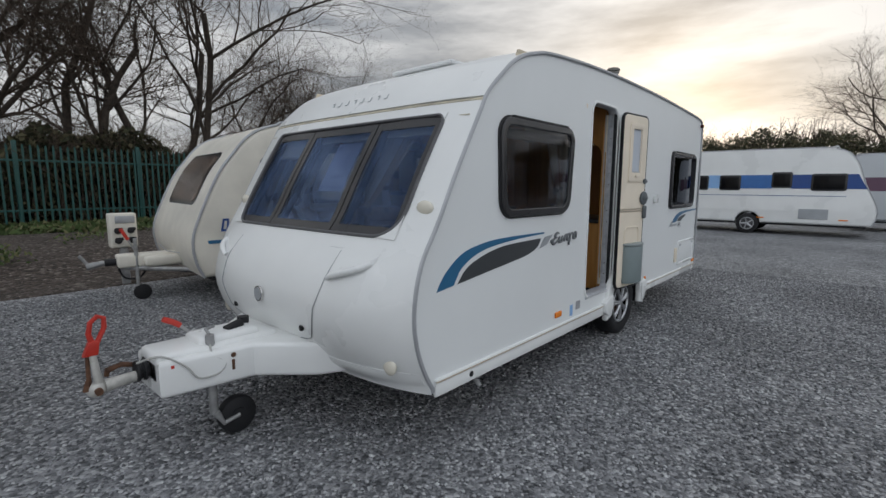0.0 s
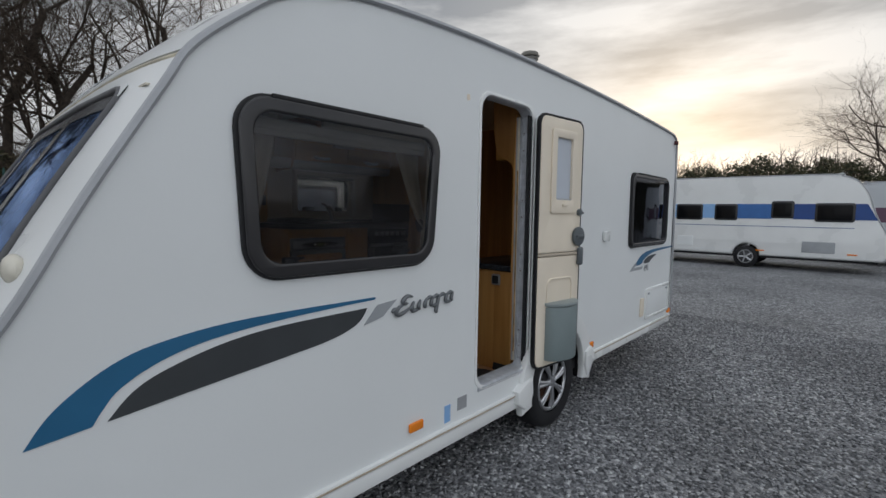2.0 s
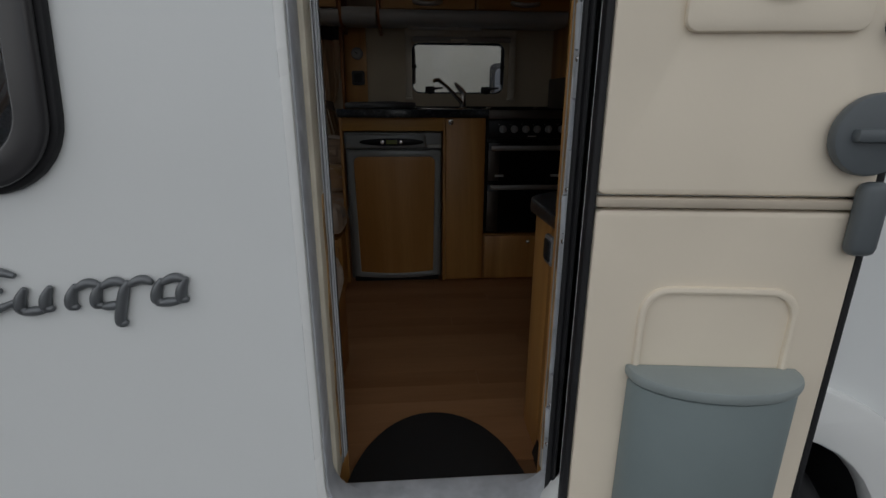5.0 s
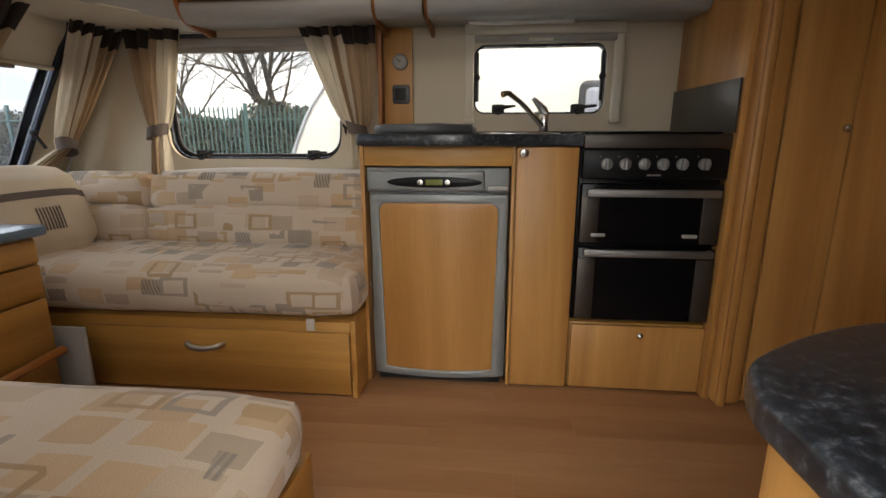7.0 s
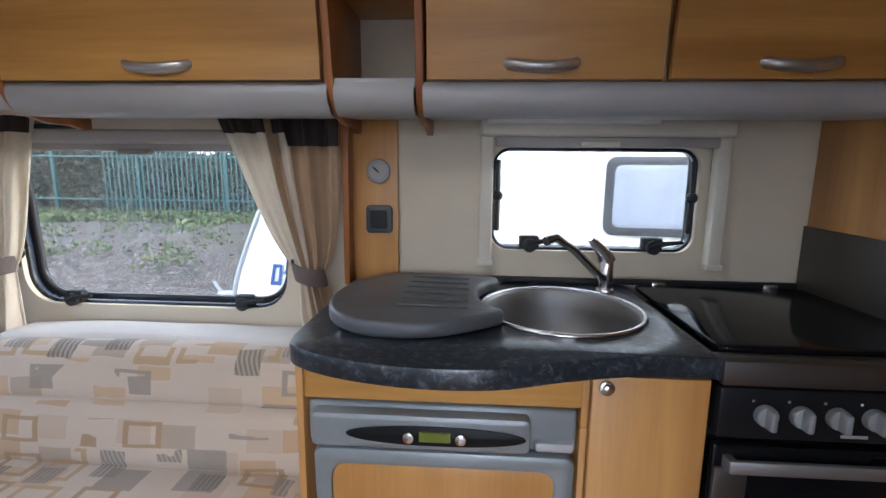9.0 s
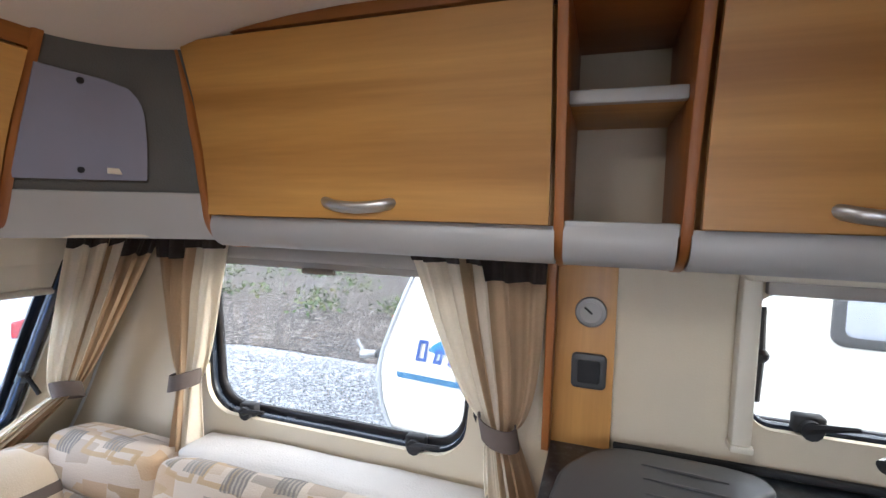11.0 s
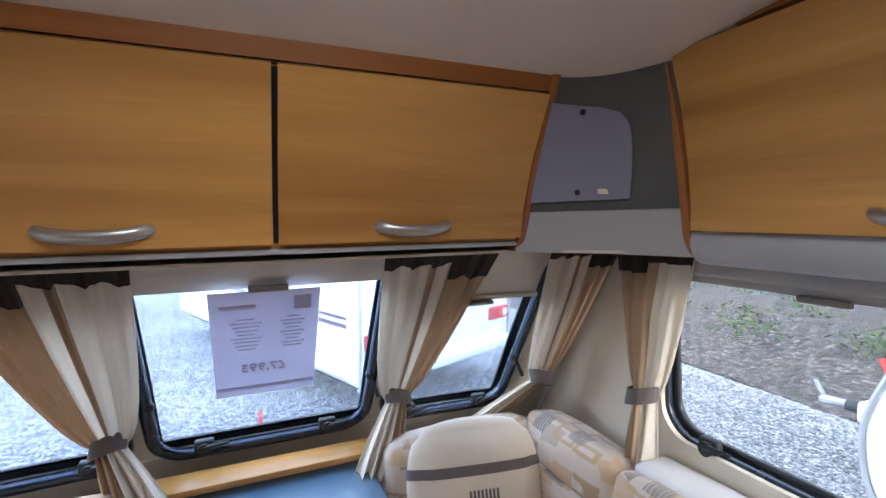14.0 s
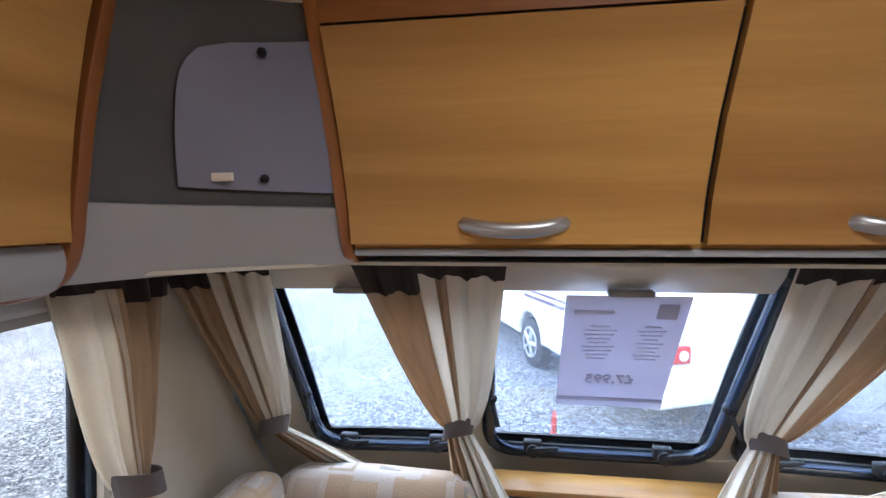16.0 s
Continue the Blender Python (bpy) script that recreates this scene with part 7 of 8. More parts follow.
def parked_caravan(name, label, m, L, H, skin, windows, stripes, side, wheel_x, front_glass=True, lamps=False, group="parked caravans"):
    """A caravan with its nose at local x = 0. side: 0 dresses the local y = 0 flank, 1 the other."""
    van = thing(name, m @ Vector((L / 2, 1.1, 0)), label, "caravan", group)
    wd = 2.2
    out = spline([(0.10, 0.36), (0.02, 0.55), (0.0, 0.82), (0.10, 1.12), (0.30, 1.55), (0.47, H * 0.80), (0.70, H - 0.19), (1.02, H - 0.05), (1.5, H), (L - 0.5, H), (L - 0.12, H - 0.06), (L - 0.03, H - 0.2), (L, 1.4), (L - 0.02, 0.45), (L - 0.05, 0.36)], 5)
    arch = arc((wheel_x, 0.36), 0.34, 0, 180, 12)
    part("body", plate([out + arch], wd, m @ along_y(wd / 2), 0.06, 3), skin, van, sm=0.5)
    part("underside", box(0.2, L - 0.2, 0.1, wd - 0.1, 0.30, 0.40, 0.01, 2, m), BLACK, van)
    for yy in (0.0, wd):
        part("edge_rail", tube([m @ Vector((a, yy + (0.012 if yy == 0 else -0.012), b)) for a, b in out], 0.016, 6), GREYTRIM, van)
    ys = -0.004 if side == 0 else wd + 0.004
    so = -1 if side == 0 else 1
    for x0, x1, z0, z1 in windows:
        wn_ = part("window", plate([rounded(x0, x1, z0, z1, 0.06)], 0.03, m @ along_y(ys), 0.008), DARKFRAME, van)
        part("pane", plate([rounded(x0 + 0.05, x1 - 0.05, z0 + 0.05, z1 - 0.05, 0.04)], 0.006, m @ along_y(ys + so * 0.014), 0.002), HOBGLASS if skin is WHITE else plain("grey_pane_face", (0.28, 0.29, 0.33), 0.12) if "grey_pane_face" not in bpy.data.materials else (HOBGLASS if skin is WHITE else bpy.data.materials["grey_pane_face"]), wn_)
    for pts, mat_ in stripes:
        part("stripe", plate([pts], 0.004, m @ along_y(ys + so * 0.001)), mat_, van)
    if front_glass:
        def on_nose(a, b, d):
            za = 1.20 + 0.66 * b
            xa = lerp(za, [(z, x) for x, z in out[:45] if z < 2.0])
            return m @ Vector((xa - d, 0.42 + 1.36 * a, za))

        def face(edge, d):
            def f(u, v):
                r = 0.16
                k = max(0.0, (r - v) / r, (v - 1 + r) / r)
                inset = edge + 0.07 * (1 - math.sqrt(max(0.0, 1 - k * k)))
                return on_nose(inset + (1 - 2 * inset) * u, edge * 1.6 + (1 - 3.2 * edge) * v, d)
            return thicken(sheet(f, 6, 20), 0.012)
        fwn = part("front_window", face(0.0, 0.004), DARKFRAME, van, sm=1.0)
        part("front_pane", face(0.045, 0.014), plain("brown_curtained_glass", (0.13, 0.095, 0.075), 0.12, var=0.5, scale=5) if "brown_curtained_glass" not in bpy.data.materials else bpy.data.materials["brown_curtained_glass"], fwn, sm=1.0)
    for yy, o in ((0.13, -1), (wd - 0.13, 1)):
        c = m @ Vector((wheel_x, yy, 0.315))
        a = m.to_3x3() @ Vector((0, o, 0))
        t = part("tyre", cyl(0.315, c - a * 0.09, c + a * 0.09, 32, bevel=0.03), BLACK, van)
        sp = [cyl(0.19, c + a * 0.085, c + a * 0.094, 28, bevel=0.004)]
        rim = part("rim", merge(*sp), plain("dark_rim_gap", (0.05, 0.05, 0.055), 0.5) if "dark_rim_gap" not in bpy.data.materials else bpy.data.materials["dark_rim_gap"], t)
        u_, v_ = m.to_3x3() @ Vector((1, 0, 0)), Vector((0, 0, 1))
        part("spokes", merge(*[tube([c + a * 0.1, c + a * 0.1 + (u_ * math.cos(k * 1.2566) + v_ * math.sin(k * 1.2566)) * 0.18], [0.035, 0.028], 6, 0.5) for k in range(5)], tube([c + a * 0.097 + (u_ * math.cos(k * 0.2618) + v_ * math.sin(k * 0.2618)) * 0.185 for k in range(25)], 0.014, 6)), ALLOY, t)
    if lamps:
        for yy in (0.22, wd - 0.22):
            lam = part("tail_lamp", box(L - 0.02, L + 0.03, yy - 0.17, yy + 0.17, 0.71, 0.86, 0.02, 3, m), REDLENS, van, "red tail lamp cluster")
            part("reversing_lens", cyl(0.045, m @ Vector((L + 0.02, yy + 0.09, 0.785)), m @ Vector((L + 0.036, yy + 0.09, 0.785)), 18), bpy.data.materials["clear_lens"], lam)
        part("rear_bumper", box(L - 0.06, L + 0.07, 0.02, wd - 0.02, 0.36, 0.50, 0.04, 3, m), WHITE, van)
    return van


def drawbar(van, m, mat_):
    part("fairing", merge(box(-0.62, 0.05, 0.98, 1.22, 0.42, 0.58, 0.03, 3, m), box(-0.35, 0.1, 0.88, 1.32, 0.42, 0.55, 0.04, 3, m)), mat_, van)
    part("tow_frame", merge(tube([m @ Vector((-0.6, 1.1, 0.42)), m @ Vector((0.4, 0.6, 0.34))], 0.03), tube([m @ Vector((-0.6, 1.1, 0.42)), m @ Vector((0.4, 1.6, 0.34))], 0.03)), GALV, van)
    part("gaiter", cyl(0.045, m @ Vector((-0.62, 1.1, 0.49)), m @ Vector((-0.74, 1.1, 0.49)), 14), BLACK, van)
    part("coupling", merge(tube([m @ Vector((-0.74, 1.1, 0.49)), m @ Vector((-0.92, 1.1, 0.46))], [0.03, 0.045], 10), tube([m @ Vector((-0.9, 1.1, 0.48)), m @ Vector((-0.98, 1.1, 0.60))], 0.018)), GALV, van)
    jt = part("jockey_tube", cyl(0.024, m @ Vector((-0.42, 1.0, 0.18)), m @ Vector((-0.42, 1.0, 0.78)), 12), GALV, van)
    part("jockey_tyre", cyl(0.10, m @ Vector((-0.38, 0.97, 0.10)), m @ Vector((-0.38, 1.03, 0.10)), 24, bevel=0.015), BLACK, jt)
    hb_ = part("handbrake", tube([m @ Vector((-0.40, 1.1, 0.58)), m @ Vector((-0.52, 1.1, 0.84))], 0.012), GALV, van)
    part("grip", tube([m @ Vector((-0.48, 1.1, 0.76)), m @ Vector((-0.55, 1.1, 0.90))], 0.02), RED, hb_)
    part("hanging_cable", tube([m @ Vector((x, 1.02, z)) for x, z in spline([(-0.62, 0.46), (-0.56, 0.30), (-0.40, 0.28), (-0.25, 0.40), (0.2, 0.28), (0.5, 0.36)], 5)], 0.012, 6), BLACK, van)


# old cream caravan alongside
MA = pose(0.30, 4.02, 0, 0, 0, -6.5)
old = parked_caravan("parked_caravan", "old cream caravan with blue line parked alongside on gravel", MA, 5.4, 2.24, OLDWHITE, [(0.80, 1.60, 1.22, 1.78), (2.52, 3.25, 1.33, 1.80)],
                     [([(0.16, 0.76), (5.3, 0.76), (5.3, 0.80), (0.15, 0.80)], BLUE), (spline([(0.40, 0.99), (0.55, 1.09), (0.74, 1.10), (0.92, 1.00), (1.0, 0.92), (0.80, 0.99), (0.62, 1.0), (0.50, 0.97)], 5, True), plain("bright_blue_vinyl", (0.01, 0.16, 0.42), 0.35, bump=0.01))], 0, 3.1)
drawbar(old, MA, OLDWHITE)
for k, (x, w_, h) in enumerate(((0.30, 0.10, 0.15), (0.43, 0.08, 0.10), (0.54, 0.08, 0.10), (0.65, 0.08, 0.10), (0.76, 0.08, 0.10), (0.87, 0.06, 0.10))):
    part("name_bar", plate([[(x, 0.90), (x + w_ * 0.8, 0.90), (x + w_, 0.90 + h), (x + 0.03, 0.90 + h)], [(x + 0.028, 0.925), (x + w_ * 0.62, 0.925), (x + w_ * 0.78, 0.875 + h), (x + 0.046, 0.875 + h)]], 0.004, MA @ along_y(-0.008)), DEEPBLUE, old)
part("panel_line", tube([MA @ Vector((-0.045, 0.5, 0.62)), MA @ Vector((-0.06, 1.1, 0.58)), MA @ Vector((-0.045, 1.7, 0.62))], 0.006, 5), GREYTRIM, old)

# long white caravan with a blue window band at the far side of the yard
MB = pose(18.1, -2.05, 0, 0, 0, 90)
BAND = lambda a, b: [(a, 1.42), (b, 1.42), (b, 1.84), (a, 1.84)]
bl = parked_caravan("parked_caravan", "long white caravan with blue window band parked across the yard", MB, 7.2, 2.62, WHITE,
                    [(0.70, 1.52, 1.36, 1.86), (1.97, 2.49, 1.44, 1.92), (3.30, 3.90, 1.36, 1.84), (4.22, 4.97, 1.36, 1.84), (5.6, 6.6, 1.36, 1.84)],
                    [([(0.26, 1.42), (0.72, 1.42), (0.72, 1.84), (0.48, 1.84)], DEEPBLUE), (BAND(1.50, 1.99), DEEPBLUE), (BAND(2.47, 3.32), plain("mid_blue_vinyl", (0.04, 0.15, 0.42), 0.35, bump=0.01)), (BAND(3.88, 4.24), SKYBLUE), (BAND(4.95, 5.62), SKYBLUE), ([(0.7, 1.20), (6.9, 1.20), (6.9, 1.215), (0.7, 1.215)], DEEPBLUE)], 1, 3.05, False)
part("service_flap", plate([rounded(1.05, 1.75, 0.52, 0.82, 0.02)], 0.01, MB @ along_y(2.206), 0.003), SILVER, bl)
part("service_flap", plate([rounded(4.45, 4.9, 0.55, 0.85, 0.02)], 0.01, MB @ along_y(2.206), 0.003), SIDE, bl)
for x in (0.6, 2.6, 5.3):
    part("side_marker", box(x, x + 0.2, 2.2, 2.215, 0.50, 0.535, 0.004, 1, MB), ORANGE, bl)
part("rooflight", box(3.0, 4.4, 0.8, 1.6, 2.60, 2.66, 0.03, 2, MB), WHITE, bl)
MC = pose(21.5, -8.0, 0, 0, 0, 90)
parked_caravan("parked_caravan", "grey and white caravan with mauve stripe parked further along", MC, 6.6, 2.58, plain("pale_grey_skin", (0.50, 0.53, 0.56), 0.4, var=0.03, scale=1), [(0.9, 2.1, 1.35, 1.87), (4.2, 5.0, 1.35, 1.87)], [([(2.1, 1.35), (6.5, 1.35), (6.5, 1.80), (2.1, 1.80)], MAUVE)], 1, 3.3, False)
# white caravan seen beyond the front windows
MD = pose(-7.35, 0.02, 0, 0, 0, 21.7)
rv = parked_caravan("parked_caravan", "white caravan with mauve pinstripes and red tail lamps", MD, 5.3, 2.55, WHITE, [(1.2, 2.2, 1.25, 1.85), (3.9, 4.5, 1.3, 1.85)], [([(0.4, 0.98), (5.1, 0.98), (5.1, 1.01), (0.4, 1.01)], MAUVE), ([(2.9, 0.90), (5.1, 0.90), (5.1, 0.94), (2.9, 0.94)], MAUVE)], 0, 3.0, False, True)

# ---- electricity bollard, soil bank, fence ----
bol = thing("power_bollard", (0.16, 6.25, 0.0), "white electric hook-up post with four black sockets", "hook-up post")
part("post", box(0.11, 0.21, 6.22, 6.30, 0.0, 0.62, 0.01), GALV, bol)
hd = part("head", box(-0.01, 0.33, 6.17, 6.33, 0.55, 1.04, 0.03, 3), OLDWHITE, bol)
part("window_flap", box(0.06, 0.30, 6.155, 6.175, 0.90, 1.00, 0.008), GREYTRIM, hd)
for x in (0.08, 0.24):
    for z in (0.65, 0.79):
        part("socket", merge(cyl(0.042, (x, 6.175, z), (x, 6.13, z), 14, bevel=0.006), box(x - 0.03, x + 0.065, 6.15, 6.175, z + 0.0, z + 0.045, 0.01)), BLACK, hd)


def soil_fn(u, v):
    x, y = -45 + 100 * u, 6.15 + 22 * v ** 1.5
    e = 0.12 * noise.noise((x * 0.7, 3.0, 0)) * 3 if v == 0 else 0
    lift = 0.012 if v > 0 else -0.03
    return (x, y + e, ground_z(x, y + e) + lift + 0.07 * max(0, noise.noise((x * 1.3, y * 1.3, 5))) * min(1, v * 8))


soil = part("soil_bank", sheet(soil_fn, 200, 46), SOIL, None, "bank of bare stony soil behind the parked caravans", sm=3, category="ground", kind="structure")
FY = 14.6
fence = thing("palisade_fence", (2, FY, 0.3), "green steel palisade fence along the yard edge", "fence")
pale_bm = plate([[(-0.024, 0.0), (0.024, 0.0), (0.024, 2.02), (0.010, 2.12), (0.0, 2.08), (-0.010, 2.12), (-0.024, 2.02)]], 0.012, along_y(0.0))
pale_me = bpy.data.meshes.new("pale")
pale_bm.to_mesh(pale_me), pale_bm.free()
pale_me.materials.append(FENCE)
for k in range(-60, 120):
    ob = new("pale", pale_me)
    ob.parent = fence
    ob.location = (k * 0.155 - 2, 0, 0.05)
for k in range(-5, 9):
    part("fence_post", box(k * 2.75 - 0.05, k * 2.75 + 0.05, FY + 0.02, FY + 0.12, 0.2, 2.55, 0.006), FENCE, fence)
for z in (0.75, 2.05):
    part("rail", box(-14, 24, FY + 0.006, FY + 0.05, z - 0.025, z + 0.025, 0.004), FENCE, fence)

# ---- bare trees, scrub and hedge ----


def branch_mesh(name, segs, sides=4):
    """Tapered prisms from an array of x0 y0 z0 r0 x1 y1 z1 r1."""
    s = np.asarray(segs)
    p, q, r0, r1 = s[:, 0:3], s[:, 4:7], s[:, 3], s[:, 7]
    d = q - p
    d /= np.linalg.norm(d, axis=1, keepdims=True) + 1e-9
    h = np.where(np.abs(d[:, 2:3]) < 0.9, np.array([[0, 0, 1.0]]), np.array([[1.0, 0, 0]]))
    a = np.cross(d, h)
    a /= np.linalg.norm(a, axis=1, keepdims=True)
    b = np.cross(d, a)
    n = len(s)
    vs = np.zeros((n, 2 * sides, 3))
    for k in range(sides):
        c, t = math.cos(2 * math.pi * k / sides), math.sin(2 * math.pi * k / sides)
        vs[:, k] = p + (a * c + b * t) * r0[:, None]
        vs[:, sides + k] = q + (a * c + b * t) * r1[:, None]
    base = (np.arange(n) * 2 * sides)[:, None]
    fs = []
    for k in range(sides):
        fs.append(np.concatenate([base + k, base + (k + 1) % sides, base + sides + (k + 1) % sides, base + sides + k], 1))
    me = raw_mesh(name, vs.reshape(-1, 3), np.stack(fs, 1).reshape(-1), 4)
    smooth(me, 2.0)
    return me


def grow(rng, start, d, length, r, level, out, thick, lean=0.0, top=5):
    """A wandering limb that forks into finer ones."""
    p, d = np.array(start, float), np.array(d, float)
    n = 5 if level < 2 else 4
    for i in range(n):
        d = d + rng.normal(0, 0.13 + 0.03 * level, 3) + np.array([lean * 0.03, 0, 0.05 if level < 3 else 0.02])
        d /= np.linalg.norm(d)
        q = p + d * length / n
        r2 = r * (0.87 if level else 0.90)
        (thick if level < 2 else out).append((*p, r, *q, r2))
        p, r = q, r2
        if level < top and (i > 0 or level > 0):
            for _ in range(2 if level < 3 else (2 if rng.random() < 0.75 else 1)):
                side = rng.normal(0, 1, 3)
                side -= d * side.dot(d)
                side /= np.linalg.norm(side) + 1e-9
                nd = d * rng.uniform(0.55, 0.95) + side * rng.uniform(0.5, 0.95)
                nd[2] = nd[2] * 0.8 + 0.15
                nd /= np.linalg.norm(nd)
                if rng.random() < (0.78 if level < 3 else 0.50):
                    grow(rng, p, nd, length * rng.uniform(0.50, 0.72), r * rng.uniform(0.45, 0.65), level + 1, out, thick, lean, top)


def bare_tree(x, y, height, seed, label, stems=2, top=5, lean=0.0):
    rng = np.random.default_rng(seed)
    z = ground_z(x, y) - 0.1
    tree = thing("bare_tree", (x, y, z), label, "tree", "bare winter trees")
    thick, thin = [], []
    for k in range(stems):
        a = rng.uniform(0, 6.28)
        sp = 0.28 if stems > 1 else 0.08
        grow(rng, (x + 0.15 * math.cos(a), y + 0.15 * math.sin(a), z), (sp * math.cos(a), sp * math.sin(a), 1), height * rng.uniform(0.5, 0.62), 0.0165 * height / (1 if stems == 1 else 1.3), 0, thin, thick, lean, top)
    link("trunk", branch_mesh("trunk", thick, 7), BARK, tree)
    tagged(link("twig_crown", branch_mesh("twig_crown", thin, 3), TWIG, tree), kind="stuff")
    return tree


TL = "tall bare winter tree with fine twigs behind the fence"
for k, (x, y, h, st) in enumerate(((-1.0, 16.6, 11.5, 1), (1.6, 16.2, 12.0, 2), (4.6, 16.6, 12.0, 3), (7.6, 19.5, 8.5, 2), (-5.0, 17.0, 10.0, 3), (-9.5, 18.5, 9.0, 2), (10.5, 21, 8.5, 2), (13.5, 24, 9.0, 2))):
    bare_tree(x, y, h, 11 + k, TL, st, 5 if x > -4 else 4)
FL = "bare tree against the bright evening sky beyond the yard"
for k, (x, y, h) in enumerate(((41, -3.5, 12.5), (46, -9, 10), (40, 18, 10.5), (38, 25, 12), (43, 9, 6.5), (40, 3.5, 6.0), (38, 31, 9.5))):
    bare_tree(x, y, h, 41 + k, FL, 1, 5 if h > 10 else 4)


def leaf_mass(name, n, place, size, material, label, category, seed):
    """Many small two-sided leaves set at random slants."""
    rng = np.random.default_rng(seed)
    c = place(rng, n)
    a, b = rng.normal(0, 1, (n, 3)), rng.normal(0, 1, (n, 3))
    a /= np.linalg.norm(a, axis=1, keepdims=True)
    b -= a * (a * b).sum(1, keepdims=True)
    b /= np.linalg.norm(b, axis=1, keepdims=True)
    s = (size * rng.uniform(0.5, 1.4, (n, 1)))
    v = np.stack([c - a * s, c + b * s * 0.5, c + a * s, c - b * s * 0.5], 1).reshape(-1, 3)
    me = raw_mesh(name, v, np.arange(4 * n), 4)
    return link(name, me, material, None, label, category=category, kind="stuff")


def bank_scrub(rng, n):
    x, u = rng.uniform(-22, 24, n), rng.random(n)
    y = 15.2 + 6.5 * rng.random(n) ** 1.3
    top = 2.15 + 0.30 * np.sin(x * 0.9) + 0.25 * np.sin(x * 2.3 + 1) + 0.35 * (x > 0.5) * (x < 9) - 0.25 * (x < 0)
    return np.stack([x, y, 0.3 + np.maximum(0.5, top) * u**0.8], 1)


leaf_mass("scrub", 190000, bank_scrub, 0.10, BRAMBLE, "dark tangled brambles and ivy behind the fence", "scrub", 5)


def thicket():
    """A tangle of thin upright shoots and cross twigs behind the fence."""
    rng = np.random.default_rng(17)
    n = 2000
    x, y = rng.uniform(-0.5, 12, n), rng.uniform(15.0, 19.0, n)
    segs = []
    h = rng.uniform(1.2, 3.3, n) * np.where(x > 5, 0.8, 1.0)
    dx, dy = rng.normal(0, 0.5, n), rng.normal(0, 0.3, n)
    p = np.stack([x, y, np.full(n, 0.25)], 1)
    q = p + np.stack([dx, dy, h * 0.55], 1)
    e = q + np.stack([dx * 1.4 + rng.normal(0, 0.3, n), dy, h * 0.45], 1)
    segs.append(np.concatenate([p, np.full((n, 1), 0.016), q, np.full((n, 1), 0.011)], 1))
    segs.append(np.concatenate([q, np.full((n, 1), 0.011), e, np.full((n, 1), 0.004)], 1))
    for k in range(3):
        t = rng.uniform(0.2, 1.0, (n, 1))
        a = q + (e - q) * t
        c = a + np.stack([rng.normal(0, 0.5, n), rng.normal(0, 0.3, n), rng.uniform(0.1, 0.7, n)], 1)
        segs.append(np.concatenate([a, np.full((n, 1), 0.006), c, np.full((n, 1), 0.003)], 1))
    link("thicket", branch_mesh("thicket", np.concatenate(segs), 3), TWIG, None, "brown tangle of leafless shoots behind the fence", category="thicket", kind="stuff")


thicket()


def far_hedge(rng, n):
    y = rng.uniform(-40, 45, n)
    top = 4.55 + 0.30 * np.sin(y * 0.5) + 0.25 * np.sin(y * 1.7 + 2) + 0.2 * np.sin(y * 4.1)
    return np.stack([36 + rng.uniform(-1.6, 1.6, n), y, top * rng.random(n) ** 0.75 + rng.normal(0, 0.13, n)], 1)


leaf_mass("hedge", 250000, far_hedge, 0.09, BRAMBLE, "dark overgrown hedge along the far edge of the yard", "hedge", 6)


def far_twigs():
    """Thin leafless shoots standing out of the far hedge."""
    rng = np.random.default_rng(23)
    n = 2600
    p = np.stack([rng.uniform(35, 40, n), rng.uniform(-30, 40, n), rng.uniform(2.8, 4.2, n)], 1)
    q = p + np.stack([rng.normal(0, 0.4, n), rng.normal(0, 0.5, n), rng.uniform(0.6, 2.2, n) * (0.6 + 0.5 * np.sin(p[:, 1] * 0.35 + 1) ** 2)], 1)
    w = np.full((n, 1), 0.022)
    segs = [np.concatenate([p, w, q, w * 0.3], 1)]
    for k in range(2):
        a = p + (q - p) * rng.uniform(0.3, 0.8, (n, 1))
        c = a + np.stack([rng.normal(0, 0.3, n), rng.normal(0, 0.4, n), rng.uniform(0.2, 0.8, n)], 1)
        segs.append(np.concatenate([a, w * 0.5, c, w * 0.25], 1))
    link("far_shoots", branch_mesh("far_shoots", np.concatenate(segs), 3), TWIG, None, "bare brown shoots rising out of the far hedge", category="shoots", kind="stuff")


far_twigs()


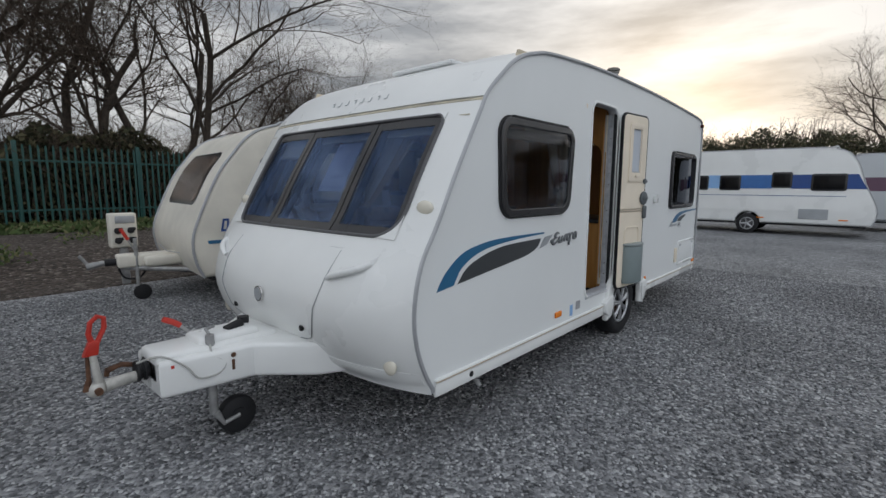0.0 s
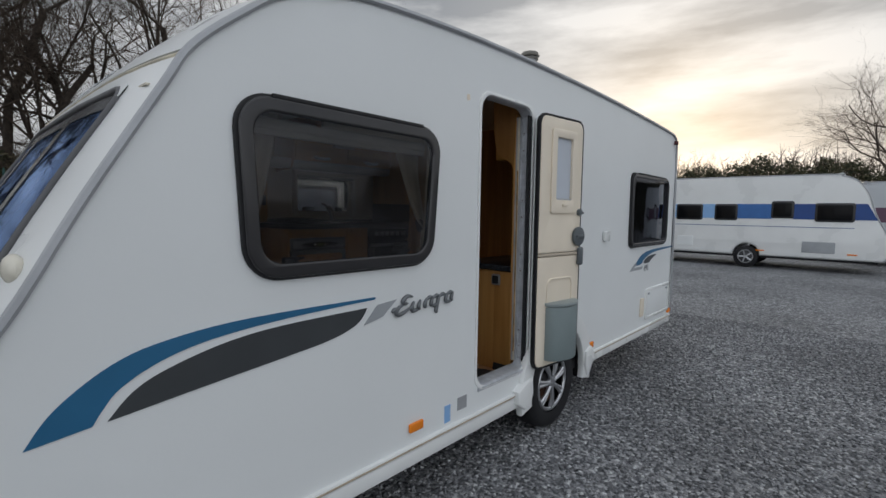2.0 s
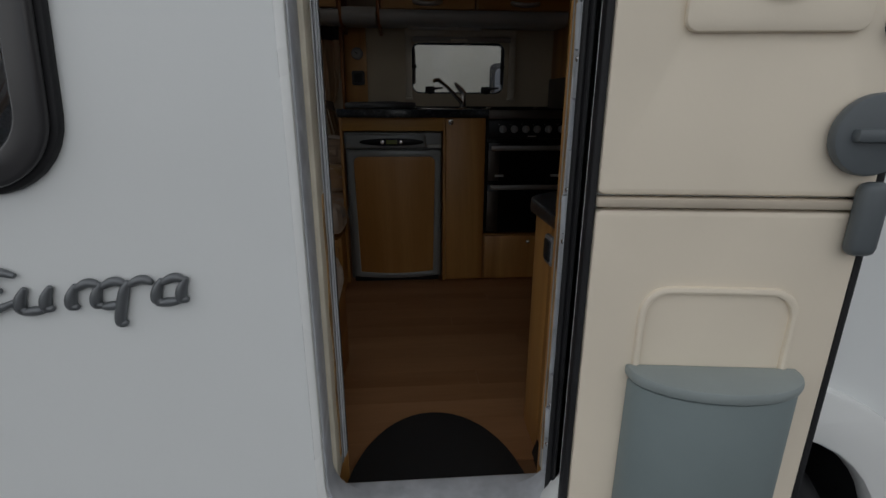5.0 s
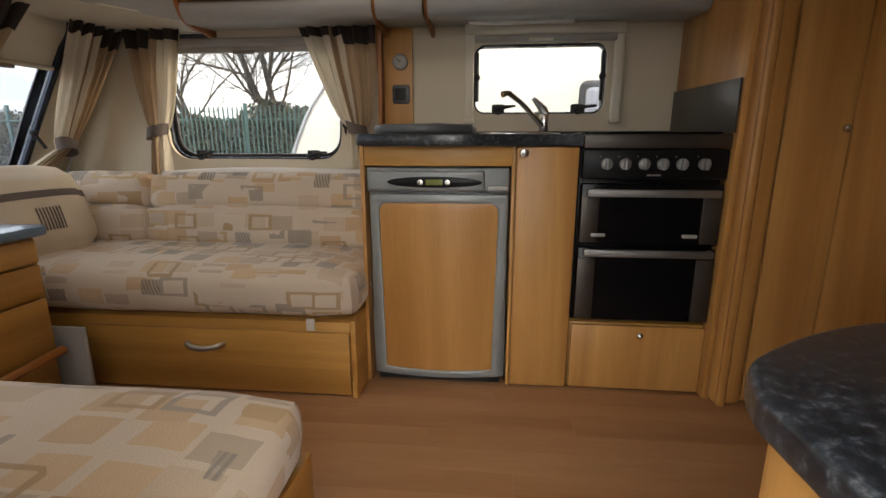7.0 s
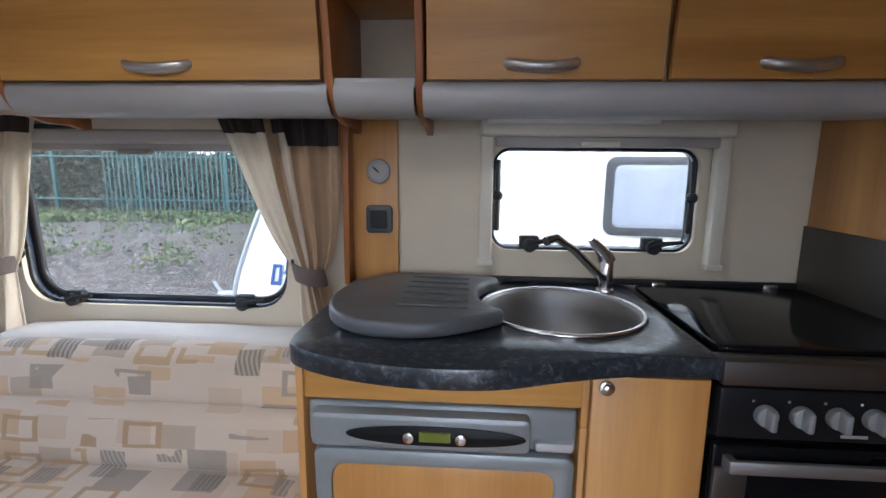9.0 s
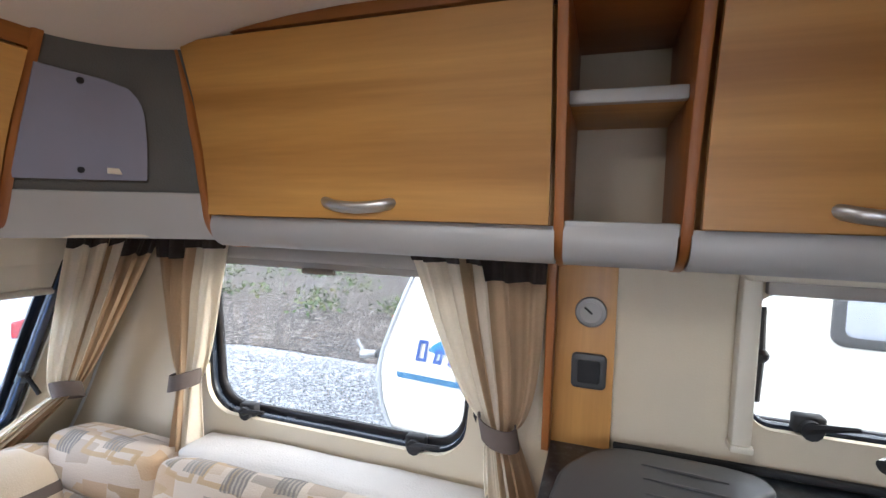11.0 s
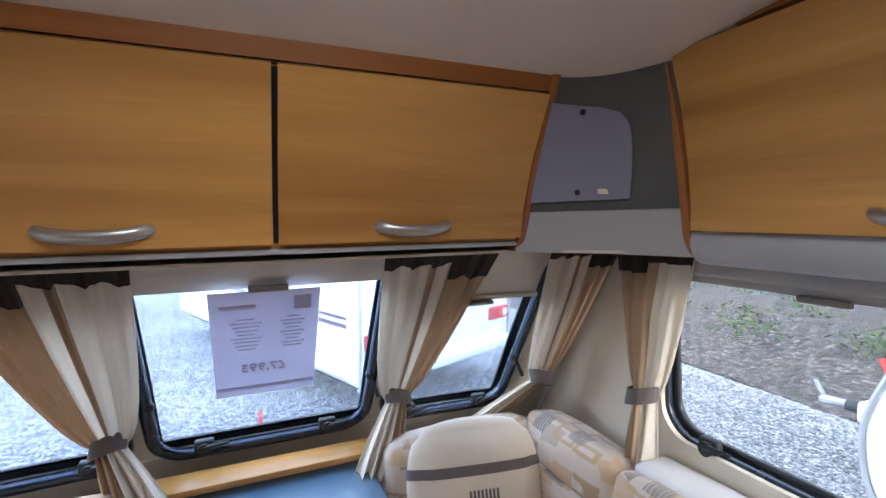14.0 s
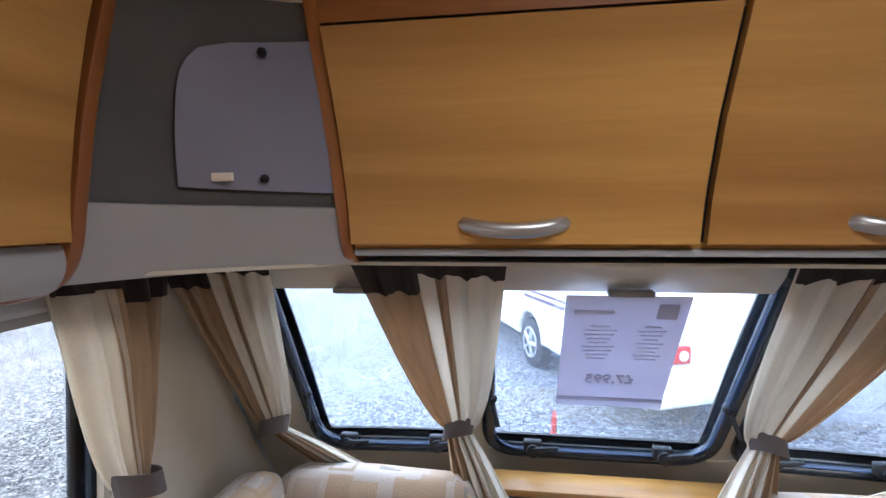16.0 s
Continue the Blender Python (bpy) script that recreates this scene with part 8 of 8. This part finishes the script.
def verge(rng, n):
    x, y = rng.uniform(-25, 25, n), 12.0 + 2.6 * rng.random(n) ** 0.6
    return np.stack([x, y, np.array([0.30] * n) + 0.12 * rng.random(n)], 1)


leaf_mass("grass", 30000, verge, 0.10, GRASS, "tufts of rough grass at the foot of the fence", "grass", 7)


def weeds(rng, n):
    k = rng.integers(0, 45, n)
    cx, cy = rng.uniform(-8, 8, 45), rng.uniform(7.5, 12, 45)
    return np.stack([cx[k] + rng.normal(0, 0.22, n), cy[k] + rng.normal(0, 0.22, n), 0.22 + 0.25 * rng.random(n)], 1)


leaf_mass("weeds", 4500, weeds, 0.045, GRASS, "small tufts of weeds on the soil bank", "weeds", 8)

# ---- loose chips on the gravel ----
rng = np.random.default_rng(3)
n = 60000
cx = rng.uniform(-2.6, 7.5, n)
cy = -3.6 + 4.2 * rng.random(n)
n2 = 16000
cx = np.concatenate([cx, rng.uniform(-3.2, 1.0, n2)])
cy = np.concatenate([cy, rng.uniform(0.3, 6.0, n2)])
n += n2
octa = np.array([(1, 0, 0), (-1, 0, 0), (0, 1, 0), (0, -1, 0), (0, 0, 1), (0, 0, -1)], float)
tri = np.array([(0, 2, 4), (2, 1, 4), (1, 3, 4), (3, 0, 4), (2, 0, 5), (1, 2, 5), (3, 1, 5), (0, 3, 5)])
sz = rng.uniform(0.006, 0.0155, (n, 1, 1)) * rng.uniform(0.6, 1.3, (n, 6, 1))
loc = octa[None] * sz * np.array([1.2, 1.0, 0.65])
ang = rng.uniform(0, 6.283, n)
ca, sa = np.cos(ang)[:, None], np.sin(ang)[:, None]
vx = loc[..., 0] * ca - loc[..., 1] * sa + cx[:, None]
vy = loc[..., 0] * sa + loc[..., 1] * ca + cy[:, None]
vz = loc[..., 2] + rng.uniform(0.001, 0.008, (n, 1))
verts = np.stack([vx, vy, vz], -1).reshape(-1, 3)
faces = (np.arange(n)[:, None, None] * 6 + tri[None]).reshape(-1)
link("gravel_chips", raw_mesh("gravel_chips", verts, faces, 3), STONES, None, "loose angular grey stone chips over the yard", category="gravel", kind="stuff")
